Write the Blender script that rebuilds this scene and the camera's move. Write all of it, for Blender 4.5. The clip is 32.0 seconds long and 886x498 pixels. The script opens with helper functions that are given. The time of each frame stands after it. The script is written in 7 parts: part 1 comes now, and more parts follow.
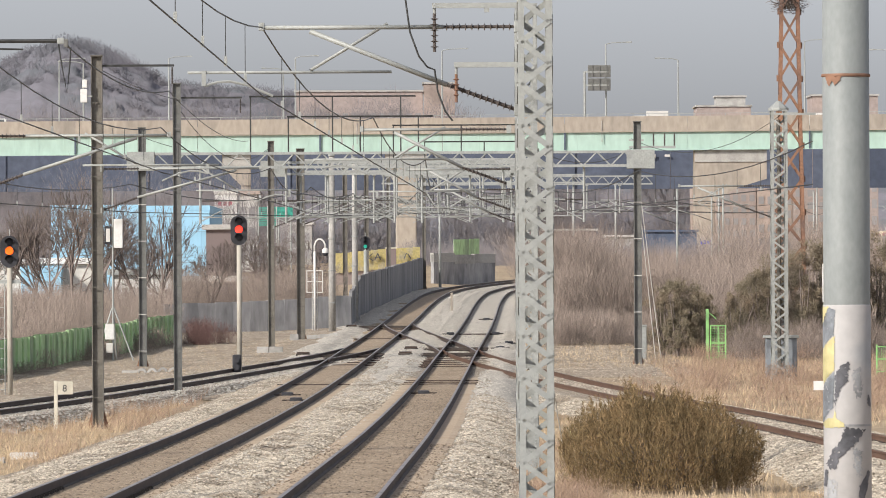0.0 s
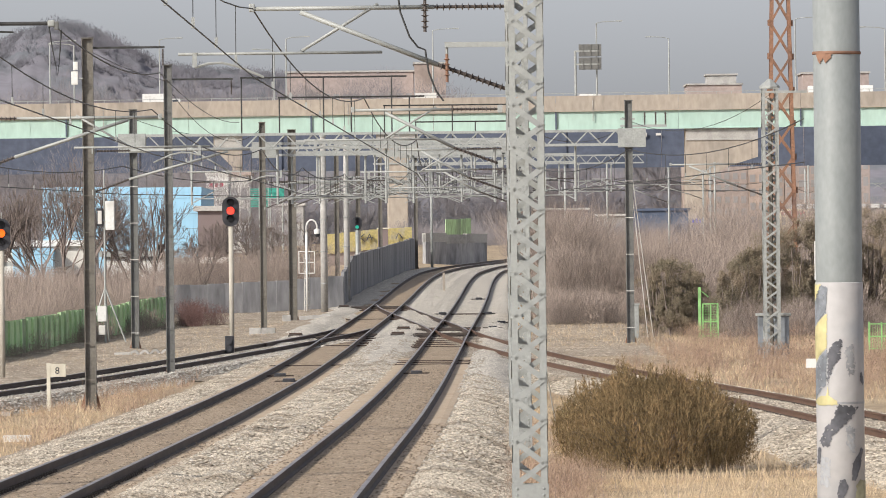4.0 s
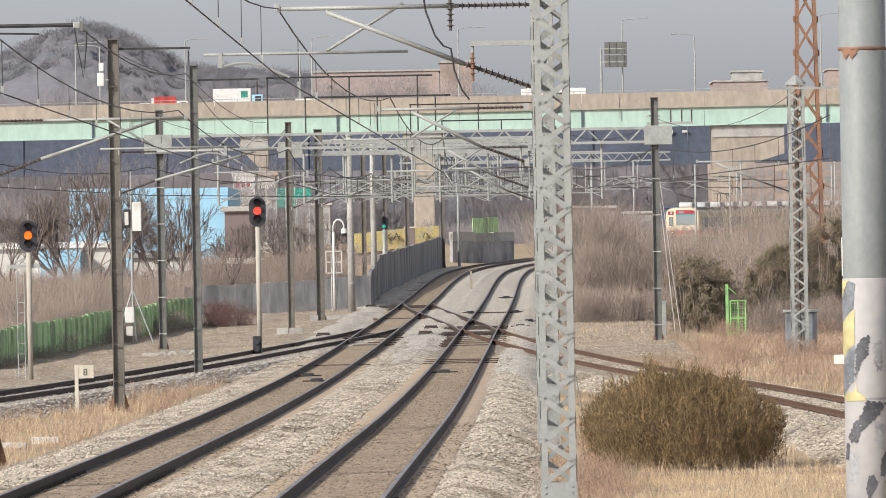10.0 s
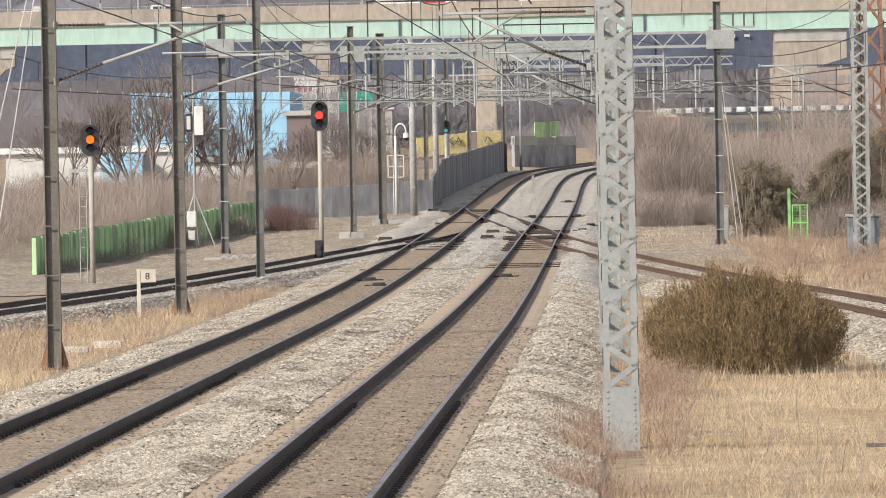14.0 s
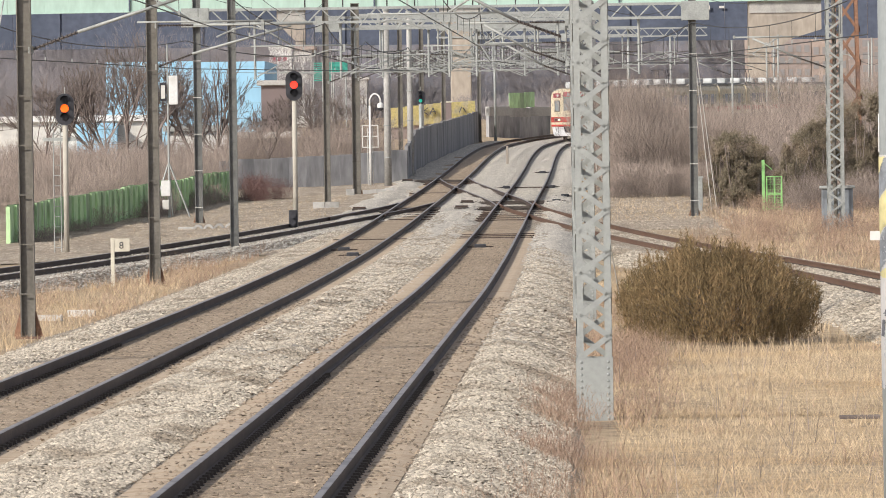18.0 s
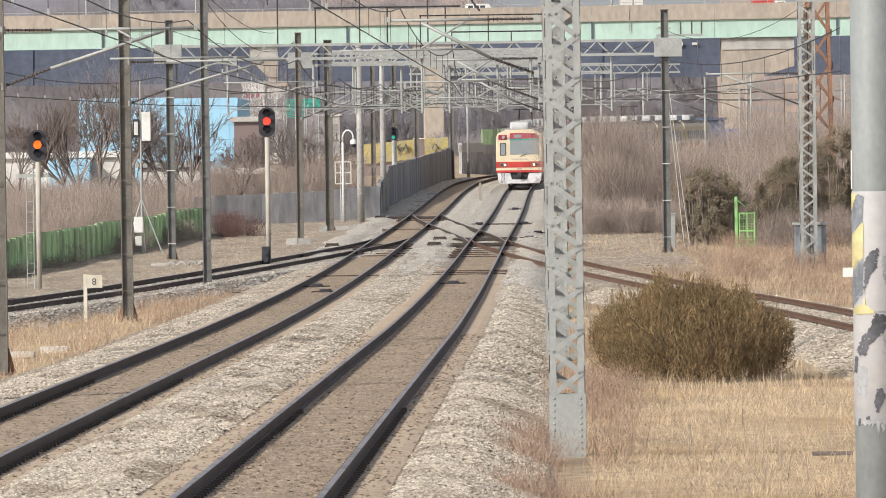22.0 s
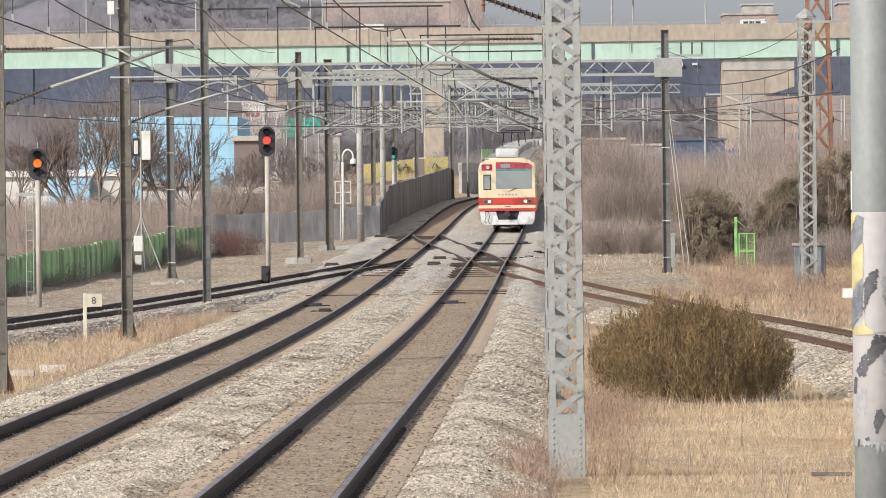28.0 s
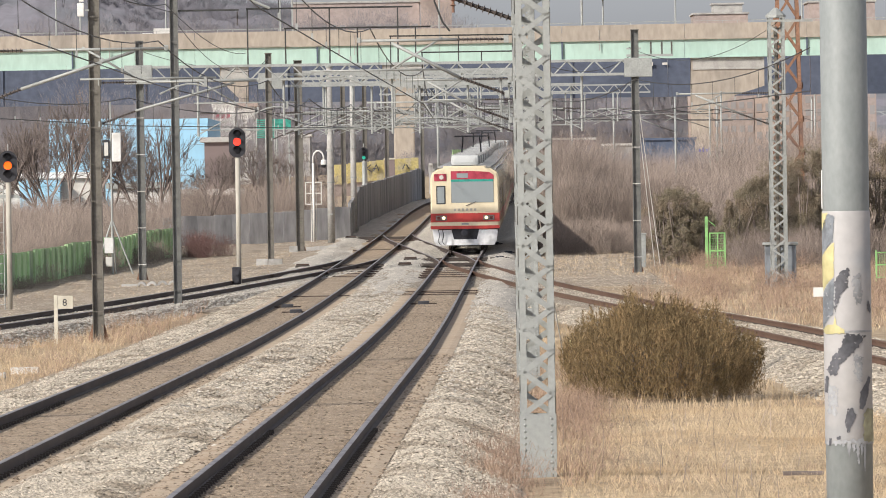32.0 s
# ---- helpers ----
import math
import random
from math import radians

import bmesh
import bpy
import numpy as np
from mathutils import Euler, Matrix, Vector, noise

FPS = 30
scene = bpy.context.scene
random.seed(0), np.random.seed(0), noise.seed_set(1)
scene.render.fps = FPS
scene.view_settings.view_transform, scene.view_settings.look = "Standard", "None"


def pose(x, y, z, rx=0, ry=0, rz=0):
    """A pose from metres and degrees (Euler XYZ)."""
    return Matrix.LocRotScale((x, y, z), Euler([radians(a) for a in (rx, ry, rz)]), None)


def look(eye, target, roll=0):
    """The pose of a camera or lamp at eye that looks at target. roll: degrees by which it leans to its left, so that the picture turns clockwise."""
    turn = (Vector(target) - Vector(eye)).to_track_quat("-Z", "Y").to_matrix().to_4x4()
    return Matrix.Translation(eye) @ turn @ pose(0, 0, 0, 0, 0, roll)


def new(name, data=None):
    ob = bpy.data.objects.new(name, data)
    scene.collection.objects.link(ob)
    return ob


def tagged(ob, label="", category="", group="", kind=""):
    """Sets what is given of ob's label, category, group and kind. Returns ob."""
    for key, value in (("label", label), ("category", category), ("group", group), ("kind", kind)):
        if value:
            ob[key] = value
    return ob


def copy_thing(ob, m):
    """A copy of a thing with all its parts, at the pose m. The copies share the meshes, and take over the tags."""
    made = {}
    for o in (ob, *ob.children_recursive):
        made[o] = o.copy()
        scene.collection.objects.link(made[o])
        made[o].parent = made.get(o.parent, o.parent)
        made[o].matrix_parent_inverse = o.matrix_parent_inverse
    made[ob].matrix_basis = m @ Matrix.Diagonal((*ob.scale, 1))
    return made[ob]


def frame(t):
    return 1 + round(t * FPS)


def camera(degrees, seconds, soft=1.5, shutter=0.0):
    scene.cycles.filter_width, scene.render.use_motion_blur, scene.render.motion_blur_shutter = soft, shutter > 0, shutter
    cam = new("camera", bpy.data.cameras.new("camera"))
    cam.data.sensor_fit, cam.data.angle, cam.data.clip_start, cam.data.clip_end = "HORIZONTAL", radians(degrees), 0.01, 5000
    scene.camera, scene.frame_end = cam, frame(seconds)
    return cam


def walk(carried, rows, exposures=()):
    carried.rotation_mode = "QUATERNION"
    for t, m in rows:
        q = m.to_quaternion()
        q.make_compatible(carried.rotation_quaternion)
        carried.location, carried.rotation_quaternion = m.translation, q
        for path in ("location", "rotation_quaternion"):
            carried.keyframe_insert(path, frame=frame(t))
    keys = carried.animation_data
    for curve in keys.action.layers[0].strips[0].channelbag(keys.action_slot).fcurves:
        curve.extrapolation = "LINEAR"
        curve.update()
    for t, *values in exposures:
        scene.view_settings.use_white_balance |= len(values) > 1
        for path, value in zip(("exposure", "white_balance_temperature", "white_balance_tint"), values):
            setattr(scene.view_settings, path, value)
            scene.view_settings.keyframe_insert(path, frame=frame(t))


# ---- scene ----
# The camera stands still on a platform end and is turned by hand: seconds, yaw, pitch, roll in degrees.
EYE = 3.33
cam = camera(6.902, 32.0, soft=0.95)
ROWS = [
    (0, 0.0002, 0.1719, 0.278),
    (0.5, -0.0402, 0.1176, 0.281),
    (1, -0.0821, 0.0628, 0.313),
    (1.5, -0.0719, 0.0769, 0.301),
    (2, -0.0384, 0.0672, 0.478),
    (2.5, -0.0506, 0.0389, 0.732),
    (4.5, -0.0651, -0.0055, 0.621),
    (5, -0.0774, -0.0612, 0.860),
    (5.5, -0.0174, -0.0025, 0.667),
    (6, 0.1036, -0.0363, 0.709),
    (6.5, 0.1118, -0.1278, 1.048),
    (7, 0.0970, -0.1173, 1.048),
    (7.5, 0.0906, -0.0444, 1.015),
    (8, 0.0916, -0.0006, 0.846),
    (8.5, 0.0224, -0.0027, 1.067),
    (9, 0.0775, -0.0373, 0.865),
    (9.5, 0.0946, -0.0475, 1.134),
    (10, 0.1482, 0.0091, 1.054),
    (10.5, 0.2011, -0.0180, 0.940),
    (11, 0.2727, -0.0849, 0.905),
    (11.5, 0.3931, -0.1454, 0.684),
    (12, 0.3366, -0.1795, 1.206),
    (12.5, 0.3659, -0.1704, 0.931),
    (13, 0.6312, -0.3549, 0.720),
    (13.5, 0.7147, -0.6338, 1.032),
    (14, 0.6316, -0.7289, 1.040),
    (14.5, 0.5656, -0.8079, 0.854),
    (15, 0.6094, -0.8907, 0.767),
    (15.5, 0.5242, -0.8772, 0.961),
    (17.5, 0.4708, -0.8471, 0.697),
    (18, 0.4321, -0.9639, 0.820),
    (18.5, 0.4094, -1.0473, 0.853),
    (19, 0.4362, -0.9764, 0.656),
    (19.5, 0.4084, -0.8529, 0.875),
    (20, 0.4803, -0.7932, 0.793),
    (20.5, 0.5110, -0.8021, 0.871),
    (21, 0.4240, -0.7733, 1.032),
    (21.5, 0.3168, -0.7213, 0.872),
    (22, 0.2206, -0.6823, 0.797),
    (22.5, 0.0726, -0.6652, 0.929),
    (23, 0.0800, -0.7001, 0.568),
    (23.5, 0.3653, -0.6983, 0.300),
    (24, 0.3043, -0.7013, 0.635),
    (24.5, 0.1960, -0.6442, 0.513),
    (25, 0.1906, -0.5723, 0.301),
    (25.5, 0.2303, -0.6059, 0.312),
    (27.5, 0.2105, -0.5258, 0.385),
    (28, 0.2199, -0.5287, 0.646),
    (28.5, 0.1117, -0.6012, 0.519),
    (29, 0.0533, -0.6369, 0.391),
    (29.5, 0.0091, -0.5597, 0.419),
    (30, -0.0108, -0.4966, 0.449),
    (30.5, -0.0561, -0.5469, 0.662),
    (31, -0.1128, -0.6162, 0.726),
    (31.5, -0.0544, -0.5905, 0.634),
    (32, -0.0103, -0.5273, 0.872),
]
walk(cam, [(t, pose(0, 0, EYE, 90 + pitch, roll, yaw)) for t, yaw, pitch, roll in ROWS])

# ---- world and sun ----
SUN_FROM = Vector((-0.66, -0.62, 0.56)).normalized()
world = bpy.data.worlds.new("world")
scene.world = world
world.use_nodes = True
wn = world.node_tree
sky = wn.nodes.new("ShaderNodeTexSky")
sky.sky_type, sky.sun_disc = "NISHITA", False
sky.sun_elevation = math.asin(SUN_FROM.z)
sky.sun_rotation = math.atan2(SUN_FROM.x, SUN_FROM.y)
sky.air_density, sky.dust_density, sky.ozone_density, sky.altitude = 1.0, 1.9, 1.0, 40
haze = wn.nodes.new("ShaderNodeHueSaturation")
haze.inputs["Saturation"].default_value = 0.22
wn.links.new(sky.outputs[0], haze.inputs["Color"])
cool = wn.nodes.new("ShaderNodeMix")
cool.data_type, cool.blend_type = "RGBA", "MULTIPLY"
cool.inputs["Factor"].default_value, cool.inputs["B"].default_value = 1.0, (0.95, 0.98, 1.09, 1)
wn.links.new(haze.outputs[0], cool.inputs["A"])
wn.links.new(cool.outputs["Result"], wn.nodes["Background"].inputs[0])
wn.nodes["Background"].inputs[1].default_value = 0.118
sun = new("sun", bpy.data.lights.new("sun", "SUN"))
sun.data.energy, sun.data.angle, sun.data.color = 3.6, radians(1.2), (1.0, 0.93, 0.83)
sun.matrix_world = look(SUN_FROM * 300, (0, 0, 0))
scene.view_settings.exposure = 0.28


# ---- materials ----
def shade(name, base, rough=0.8, metal=0.0, vary=0.25, scale=3.0, fine=40.0, bump=0.0, second=None, amount=0.5, stretch=(1, 1, 1), spot=0.0, random_piece=0.0, spec=0.35, shift=False):
    """A procedural surface: base colour broken up by a broad and a fine noise, a second colour in patches, relief."""
    m = bpy.data.materials.new(name)
    m.use_nodes = True
    nt = m.node_tree
    n, l = nt.nodes, nt.links
    bs = n["Principled BSDF"]
    co = n.new("ShaderNodeTexCoord")
    mp = n.new("ShaderNodeMapping")
    mp.inputs["Scale"].default_value = stretch
    l.new(co.outputs["Object"], mp.inputs[0])
    if shift:
        info, far = n.new("ShaderNodeObjectInfo"), n.new("ShaderNodeVectorMath")
        far.operation = "SCALE"
        far.inputs[0].default_value = (37.0, 53.0, 21.0)
        l.new(info.outputs["Random"], far.inputs["Scale"]), l.new(far.outputs[0], mp.inputs["Location"])
    a, b = n.new("ShaderNodeTexNoise"), n.new("ShaderNodeTexNoise")
    a.inputs["Scale"].default_value, b.inputs["Scale"].default_value = scale, fine
    a.inputs["Detail"].default_value, b.inputs["Detail"].default_value = 5, 4
    for t in (a, b):
        l.new(mp.outputs[0], t.inputs["Vector"])
    mix = n.new("ShaderNodeMix")
    mix.data_type = "RGBA"
    mix.inputs["A"].default_value = (*base, 1)
    mix.inputs["B"].default_value = (*(second or tuple(c * 0.6 for c in base)), 1)
    ramp = n.new("ShaderNodeMapRange")
    ramp.inputs["From Min"].default_value, ramp.inputs["From Max"].default_value = 0.62 - 0.3 * amount, 0.78 - 0.3 * amount
    l.new(a.outputs["Fac"], ramp.inputs["Value"])
    l.new(ramp.outputs[0], mix.inputs["Factor"])
    val = n.new("ShaderNodeMapRange")
    val.inputs["From Min"].default_value, val.inputs["From Max"].default_value = 0.3, 0.7
    val.inputs["To Min"].default_value, val.inputs["To Max"].default_value = 1 - vary, 1 + vary
    l.new(b.outputs["Fac"], val.inputs["Value"])
    hsv = n.new("ShaderNodeHueSaturation")
    l.new(mix.outputs["Result"], hsv.inputs["Color"])
    last = val.outputs[0]
    if random_piece:
        inf = n.new("ShaderNodeNewGeometry")
        r = n.new("ShaderNodeMapRange")
        r.inputs["To Min"].default_value, r.inputs["To Max"].default_value = 1 - random_piece, 1 + random_piece
        l.new(inf.outputs["Random Per Island"], r.inputs["Value"])
        mu = n.new("ShaderNodeMath")
        mu.operation = "MULTIPLY"
        l.new(last, mu.inputs[0]), l.new(r.outputs[0], mu.inputs[1])
        last = mu.outputs[0]
    l.new(last, hsv.inputs["Value"])
    l.new(hsv.outputs[0], bs.inputs["Base Color"])
    bs.inputs["Roughness"].default_value, bs.inputs["Metallic"].default_value = rough, metal
    bs.inputs["Specular IOR Level"].default_value = spec
    if bump:
        bp = n.new("ShaderNodeBump")
        bp.inputs["Strength"].default_value, bp.inputs["Distance"].default_value = min(1, bump * 10), bump
        l.new(b.outputs["Fac"], bp.inputs["Height"])
        l.new(bp.outputs[0], bs.inputs["Normal"])
    return m


def stony(name, light, dark, size, bump, patch=None):
    """Ballast: angular stones as cells, each its own grey, dark gaps between."""
    m = shade(name, light, 0.95, vary=0.32, scale=0.7, fine=6, second=patch or tuple(c * 0.82 for c in light), amount=0.42, stretch=(1, 0.5, 1))
    nt = m.node_tree
    n, l = nt.nodes, nt.links
    bs = n["Principled BSDF"]
    co = [x for x in n if x.type == "TEX_COORD"][0]
    v, e = n.new("ShaderNodeTexVoronoi"), n.new("ShaderNodeTexVoronoi")
    e.feature = "DISTANCE_TO_EDGE"
    for t in (v, e):
        t.inputs["Scale"].default_value = 1 / size
        l.new(co.outputs["Object"], t.inputs["Vector"])
    sep = n.new("ShaderNodeSeparateColor")
    l.new(v.outputs["Color"], sep.inputs[0])
    r = n.new("ShaderNodeMapRange")
    r.inputs["To Min"].default_value, r.inputs["To Max"].default_value = 0.55, 1.25
    l.new(sep.outputs[0], r.inputs["Value"])
    gap = n.new("ShaderNodeMapRange")
    gap.inputs["From Max"].default_value = 0.16
    l.new(e.outputs["Distance"], gap.inputs["Value"])
    mix = n.new("ShaderNodeMix")
    mix.data_type = "RGBA"
    mix.inputs["A"].default_value = (*dark, 1)
    old = bs.inputs["Base Color"].links[0].from_socket
    h2 = n.new("ShaderNodeHueSaturation")
    l.new(old, h2.inputs["Color"]), l.new(r.outputs[0], h2.inputs["Value"])
    l.new(gap.outputs[0], mix.inputs["Factor"]), l.new(h2.outputs[0], mix.inputs["B"])
    l.new(mix.outputs["Result"], bs.inputs["Base Color"])
    bp = n.new("ShaderNodeBump")
    bp.inputs["Strength"].default_value, bp.inputs["Distance"].default_value = 0.8, bump
    l.new(gap.outputs[0], bp.inputs["Height"]), l.new(bp.outputs[0], bs.inputs["Normal"])
    return m


def glow(name, colour, power):
    m = bpy.data.materials.new(name)
    m.use_nodes = True
    b = m.node_tree.nodes["Principled BSDF"]
    b.inputs["Base Color"].default_value = (*colour, 1)
    b.inputs["Emission Color"].default_value = (*colour, 1)
    b.inputs["Emission Strength"].default_value = power
    return m


def glassy(name, colour, rough=0.05):
    m = bpy.data.materials.new(name)
    m.use_nodes = True
    b = m.node_tree.nodes["Principled BSDF"]
    b.inputs["Base Color"].default_value = (*colour, 1)
    b.inputs["Roughness"].default_value, b.inputs["IOR"].default_value = rough, 1.5
    b.inputs["Specular IOR Level"].default_value = 0.8
    return m


def soften(m, amount, toward=(-0.2, -0.45, 0.87)):
    """Light thin foliage as a rounded mass: turn its shading normal part of the way to one direction."""
    n, l = m.node_tree.nodes, m.node_tree.links
    geo, mix, unit = n.new("ShaderNodeNewGeometry"), n.new("ShaderNodeMix"), n.new("ShaderNodeVectorMath")
    mix.data_type, unit.operation = "VECTOR", "NORMALIZE"
    mix.inputs["Factor"].default_value = amount
    l.new(geo.outputs["Normal"], mix.inputs["A"])
    mix.inputs["B"].default_value = toward
    l.new(mix.outputs["Result"], unit.inputs[0])
    l.new(unit.outputs[0], n["Principled BSDF"].inputs["Normal"])
    return m


M_GROUND = shade("dry_soil_and_grass", (0.4, 0.305, 0.195), 0.95, vary=0.3, scale=0.16, fine=3.2, second=(0.31, 0.235, 0.155), amount=0.6, bump=0.04)
M_YARD = stony("gravelly_soil", (0.47, 0.395, 0.305), (0.26, 0.205, 0.15), 0.2, 0.04, (0.33, 0.265, 0.2))
M_BALLAST = stony("grey_ballast", (0.52, 0.45, 0.36), (0.2, 0.165, 0.125), 0.07, 0.03, (0.44, 0.36, 0.275))
M_STONE = shade("loose_ballast_stone", (0.51, 0.445, 0.355), 0.95, vary=0.2, scale=0.7, fine=30, random_piece=0.42, second=(0.32, 0.265, 0.2), amount=0.42, stretch=(1, 0.5, 1))
M_YARDSTONE = shade("pale_yard_stone", (0.47, 0.39, 0.3), 0.95, vary=0.2, scale=2, fine=30, random_piece=0.35, second=(0.34, 0.275, 0.21), amount=0.4)
M_BROWNSTONE = shade("rust_stained_ballast_stone", (0.3, 0.235, 0.17), 0.95, vary=0.2, scale=2, fine=30, random_piece=0.45, second=(0.21, 0.16, 0.115), amount=0.4)
M_FRESHSTONE = shade("fresh_pale_ballast_stone", (0.51, 0.475, 0.415), 0.95, vary=0.15, scale=0.8, fine=30, random_piece=0.32, second=(0.45, 0.41, 0.355), amount=0.4)
M_FRESH = stony("fresh_pale_ballast", (0.69, 0.635, 0.55), (0.4, 0.36, 0.3), 0.085, 0.03)
M_INFILL = stony("rusty_fine_ballast", (0.45, 0.35, 0.25), (0.28, 0.215, 0.15), 0.07, 0.012, (0.35, 0.265, 0.185))
M_SHOULDER = shade("rust_dusted_sleeper_ends", (0.46, 0.365, 0.265), 0.95, vary=0.18, scale=0.8, fine=14, stretch=(1, 3, 1), second=(0.38, 0.28, 0.19), amount=0.4, bump=0.01)
M_RAIL = shade("rail_steel_brown", (0.06, 0.042, 0.034), 0.7, metal=0.2, vary=0.25, scale=0.6, fine=20, second=(0.085, 0.058, 0.045))
M_RUSTRAIL = shade("rail_steel_rusty", (0.13, 0.075, 0.05), 0.8, metal=0.1, vary=0.25, scale=0.6, fine=20, second=(0.11, 0.06, 0.04))
M_HEAD = shade("polished_rail_head", (0.3, 0.275, 0.27), 0.5, metal=0.6, vary=0.1, scale=1, fine=20)
M_CLIP = shade("rail_clip_steel", (0.085, 0.07, 0.06), 0.6, metal=0.3, vary=0.2)
M_GALV = shade("galvanised_steel", (0.345, 0.355, 0.335), 0.6, metal=0.2, vary=0.07, scale=2.2, fine=18, second=(0.315, 0.325, 0.31), amount=0.4)
M_GALVDIM = shade("weathered_galvanised_steel", (0.35, 0.36, 0.34), 0.65, metal=0.2, vary=0.14, scale=2, fine=16, second=(0.29, 0.3, 0.285), shift=True)
M_POLE = shade("brown_grey_painted_steel", (0.165, 0.152, 0.13), 0.65, metal=0.15, vary=0.15, scale=1.2, fine=14, second=(0.125, 0.115, 0.1), shift=True)
M_POLEGREY = shade("grey_painted_steel", (0.155, 0.155, 0.145), 0.65, metal=0.15, vary=0.15, scale=1.2, fine=14, second=(0.12, 0.12, 0.115), shift=True)
M_CONC = shade("grey_concrete", (0.4, 0.385, 0.36), 0.9, vary=0.15, scale=0.5, fine=8, second=(0.3, 0.29, 0.27), bump=0.01, shift=True)
M_WALL = shade("stained_dark_concrete_wall", (0.27, 0.265, 0.265), 0.9, vary=0.25, scale=0.5, fine=4, stretch=(1, 1, 0.15), second=(0.17, 0.17, 0.175), amount=0.55, bump=0.01, shift=True)
M_BLOCKWALL = shade("streaked_grey_block_wall", (0.34, 0.335, 0.335), 0.9, vary=0.22, scale=0.9, fine=3, stretch=(1, 1, 0.3), second=(0.22, 0.22, 0.225), amount=0.55, bump=0.01, shift=True)
M_DARK = shade("black_enamel", (0.04, 0.04, 0.046), 0.6, vary=0.2)
M_INSUL = shade("brown_porcelain", (0.085, 0.07, 0.062), 0.35, vary=0.2)
M_WIRE = shade("tarnished_copper_wire", (0.06, 0.06, 0.058), 0.6, metal=0.4, vary=0.1)
M_WHITE = shade("white_paint", (0.68, 0.67, 0.64), 0.6, vary=0.08, scale=1.5, fine=12, second=(0.56, 0.545, 0.505), amount=0.35)
M_LITEWALL = shade("pale_render_wall", (0.58, 0.56, 0.52), 0.85, vary=0.08, scale=0.3, fine=4, second=(0.46, 0.44, 0.41))
M_BLUE = shade("sky_blue_cladding", (0.3, 0.53, 0.69), 0.6, vary=0.06, scale=0.12, fine=3, second=(0.34, 0.57, 0.72), stretch=(1, 1, 0.3))
M_BROWNWALL = shade("brown_plaster", (0.19, 0.15, 0.145), 0.9, vary=0.1, scale=0.3)
M_GREENFENCE = shade("green_sheet_fence", (0.45, 0.64, 0.34), 0.75, vary=0.2, scale=0.8, fine=5, stretch=(1, 1, 0.3), second=(0.29, 0.38, 0.23), amount=0.45, shift=True)
M_LIME = shade("bright_green_paint", (0.27, 0.53, 0.19), 0.65, vary=0.12, scale=2, fine=14, second=(0.22, 0.42, 0.16))
M_YELLOW = shade("yellow_hoarding", (0.62, 0.52, 0.22), 0.7, vary=0.2, scale=1.2, fine=6, second=(0.54, 0.47, 0.3), shift=True)
M_SIGNGREEN = shade("road_sign_green", (0.05, 0.30, 0.235), 0.5, vary=0.05)
M_BRIDGEGREEN = shade("mint_green_girder_paint", (0.4, 0.54, 0.47), 0.6, vary=0.08, scale=0.08, fine=1.2, stretch=(1, 1, 0.4), second=(0.37, 0.51, 0.44), shift=True)
M_BRIDGECONC = shade("tan_concrete", (0.37, 0.32, 0.265), 0.9, vary=0.14, scale=0.1, fine=1.4, stretch=(1, 1, 0.4), second=(0.3, 0.265, 0.225), bump=0.02, shift=True)
# Dark blue-grey that carries the rear bridge's shade in its base colour.
M_SHADEDSTEEL = shade("girder_blue_grey_with_shade", (0.085, 0.1, 0.14), 0.85, vary=0.18, scale=0.05, fine=0.8, second=(0.055, 0.068, 0.1))
M_RUST = shade("rusty_red_brown_steel", (0.25, 0.135, 0.085), 0.85, vary=0.25, scale=1, fine=12, second=(0.15, 0.095, 0.075))
M_BRICK = shade("red_brick_facade", (0.33, 0.275, 0.255), 0.9, vary=0.12, scale=0.1, fine=1.5, second=(0.37, 0.3, 0.27), shift=True)
M_PEACH = shade("peach_render", (0.43, 0.345, 0.3), 0.9, vary=0.08, scale=0.1, fine=1.5)
M_PANE = glassy("dark_window_glass", (0.05, 0.06, 0.075), 0.12)
M_CABINET = shade("grey_cabinet_paint", (0.22, 0.24, 0.26), 0.55, vary=0.1, scale=1.5)
M_CREAM = shade("cream_train_paint", (0.68, 0.59, 0.42), 0.45, vary=0.04, scale=0.8, fine=6, second=(0.62, 0.535, 0.37))
M_RED = shade("red_train_paint", (0.52, 0.06, 0.05), 0.45, vary=0.06, scale=0.8, fine=6)
M_SKIRT = shade("pale_grey_skirt", (0.66, 0.66, 0.66), 0.5, vary=0.08, scale=1.5, fine=8)
M_ROOF = shade("dusty_grey_roof", (0.33, 0.33, 0.32), 0.8, vary=0.12, scale=0.6, fine=6)
M_ACU = shade("light_grey_aircon_cover", (0.52, 0.53, 0.52), 0.6, vary=0.06, scale=1)
M_MAROON = shade("maroon_tinted_panel", (0.4, 0.055, 0.085), 0.3, vary=0.05)
M_TEAL = shade("teal_sun_band", (0.03, 0.30, 0.24), 0.3, vary=0.05)
M_WSCREEN = glassy("windscreen_glass", (0.26, 0.29, 0.3), 0.08)
M_STEELSIDE = shade("cream_train_side", (0.60, 0.52, 0.36), 0.5, vary=0.06)
M_LAMPRED = glow("red_signal_lens", (1.0, 0.05, 0.03), 1.6)
M_LAMPAMBER = glow("amber_signal_lens", (1.0, 0.13, 0.012), 1.4)
M_LAMPGREEN = glow("green_signal_lens", (0.04, 0.5, 0.36), 0.6)
M_HEADLAMP = glow("lit_headlamp", (1.0, 0.8, 0.45), 1.5)
M_TAILDARK = glassy("unlit_lens", (0.12, 0.03, 0.02), 0.2)
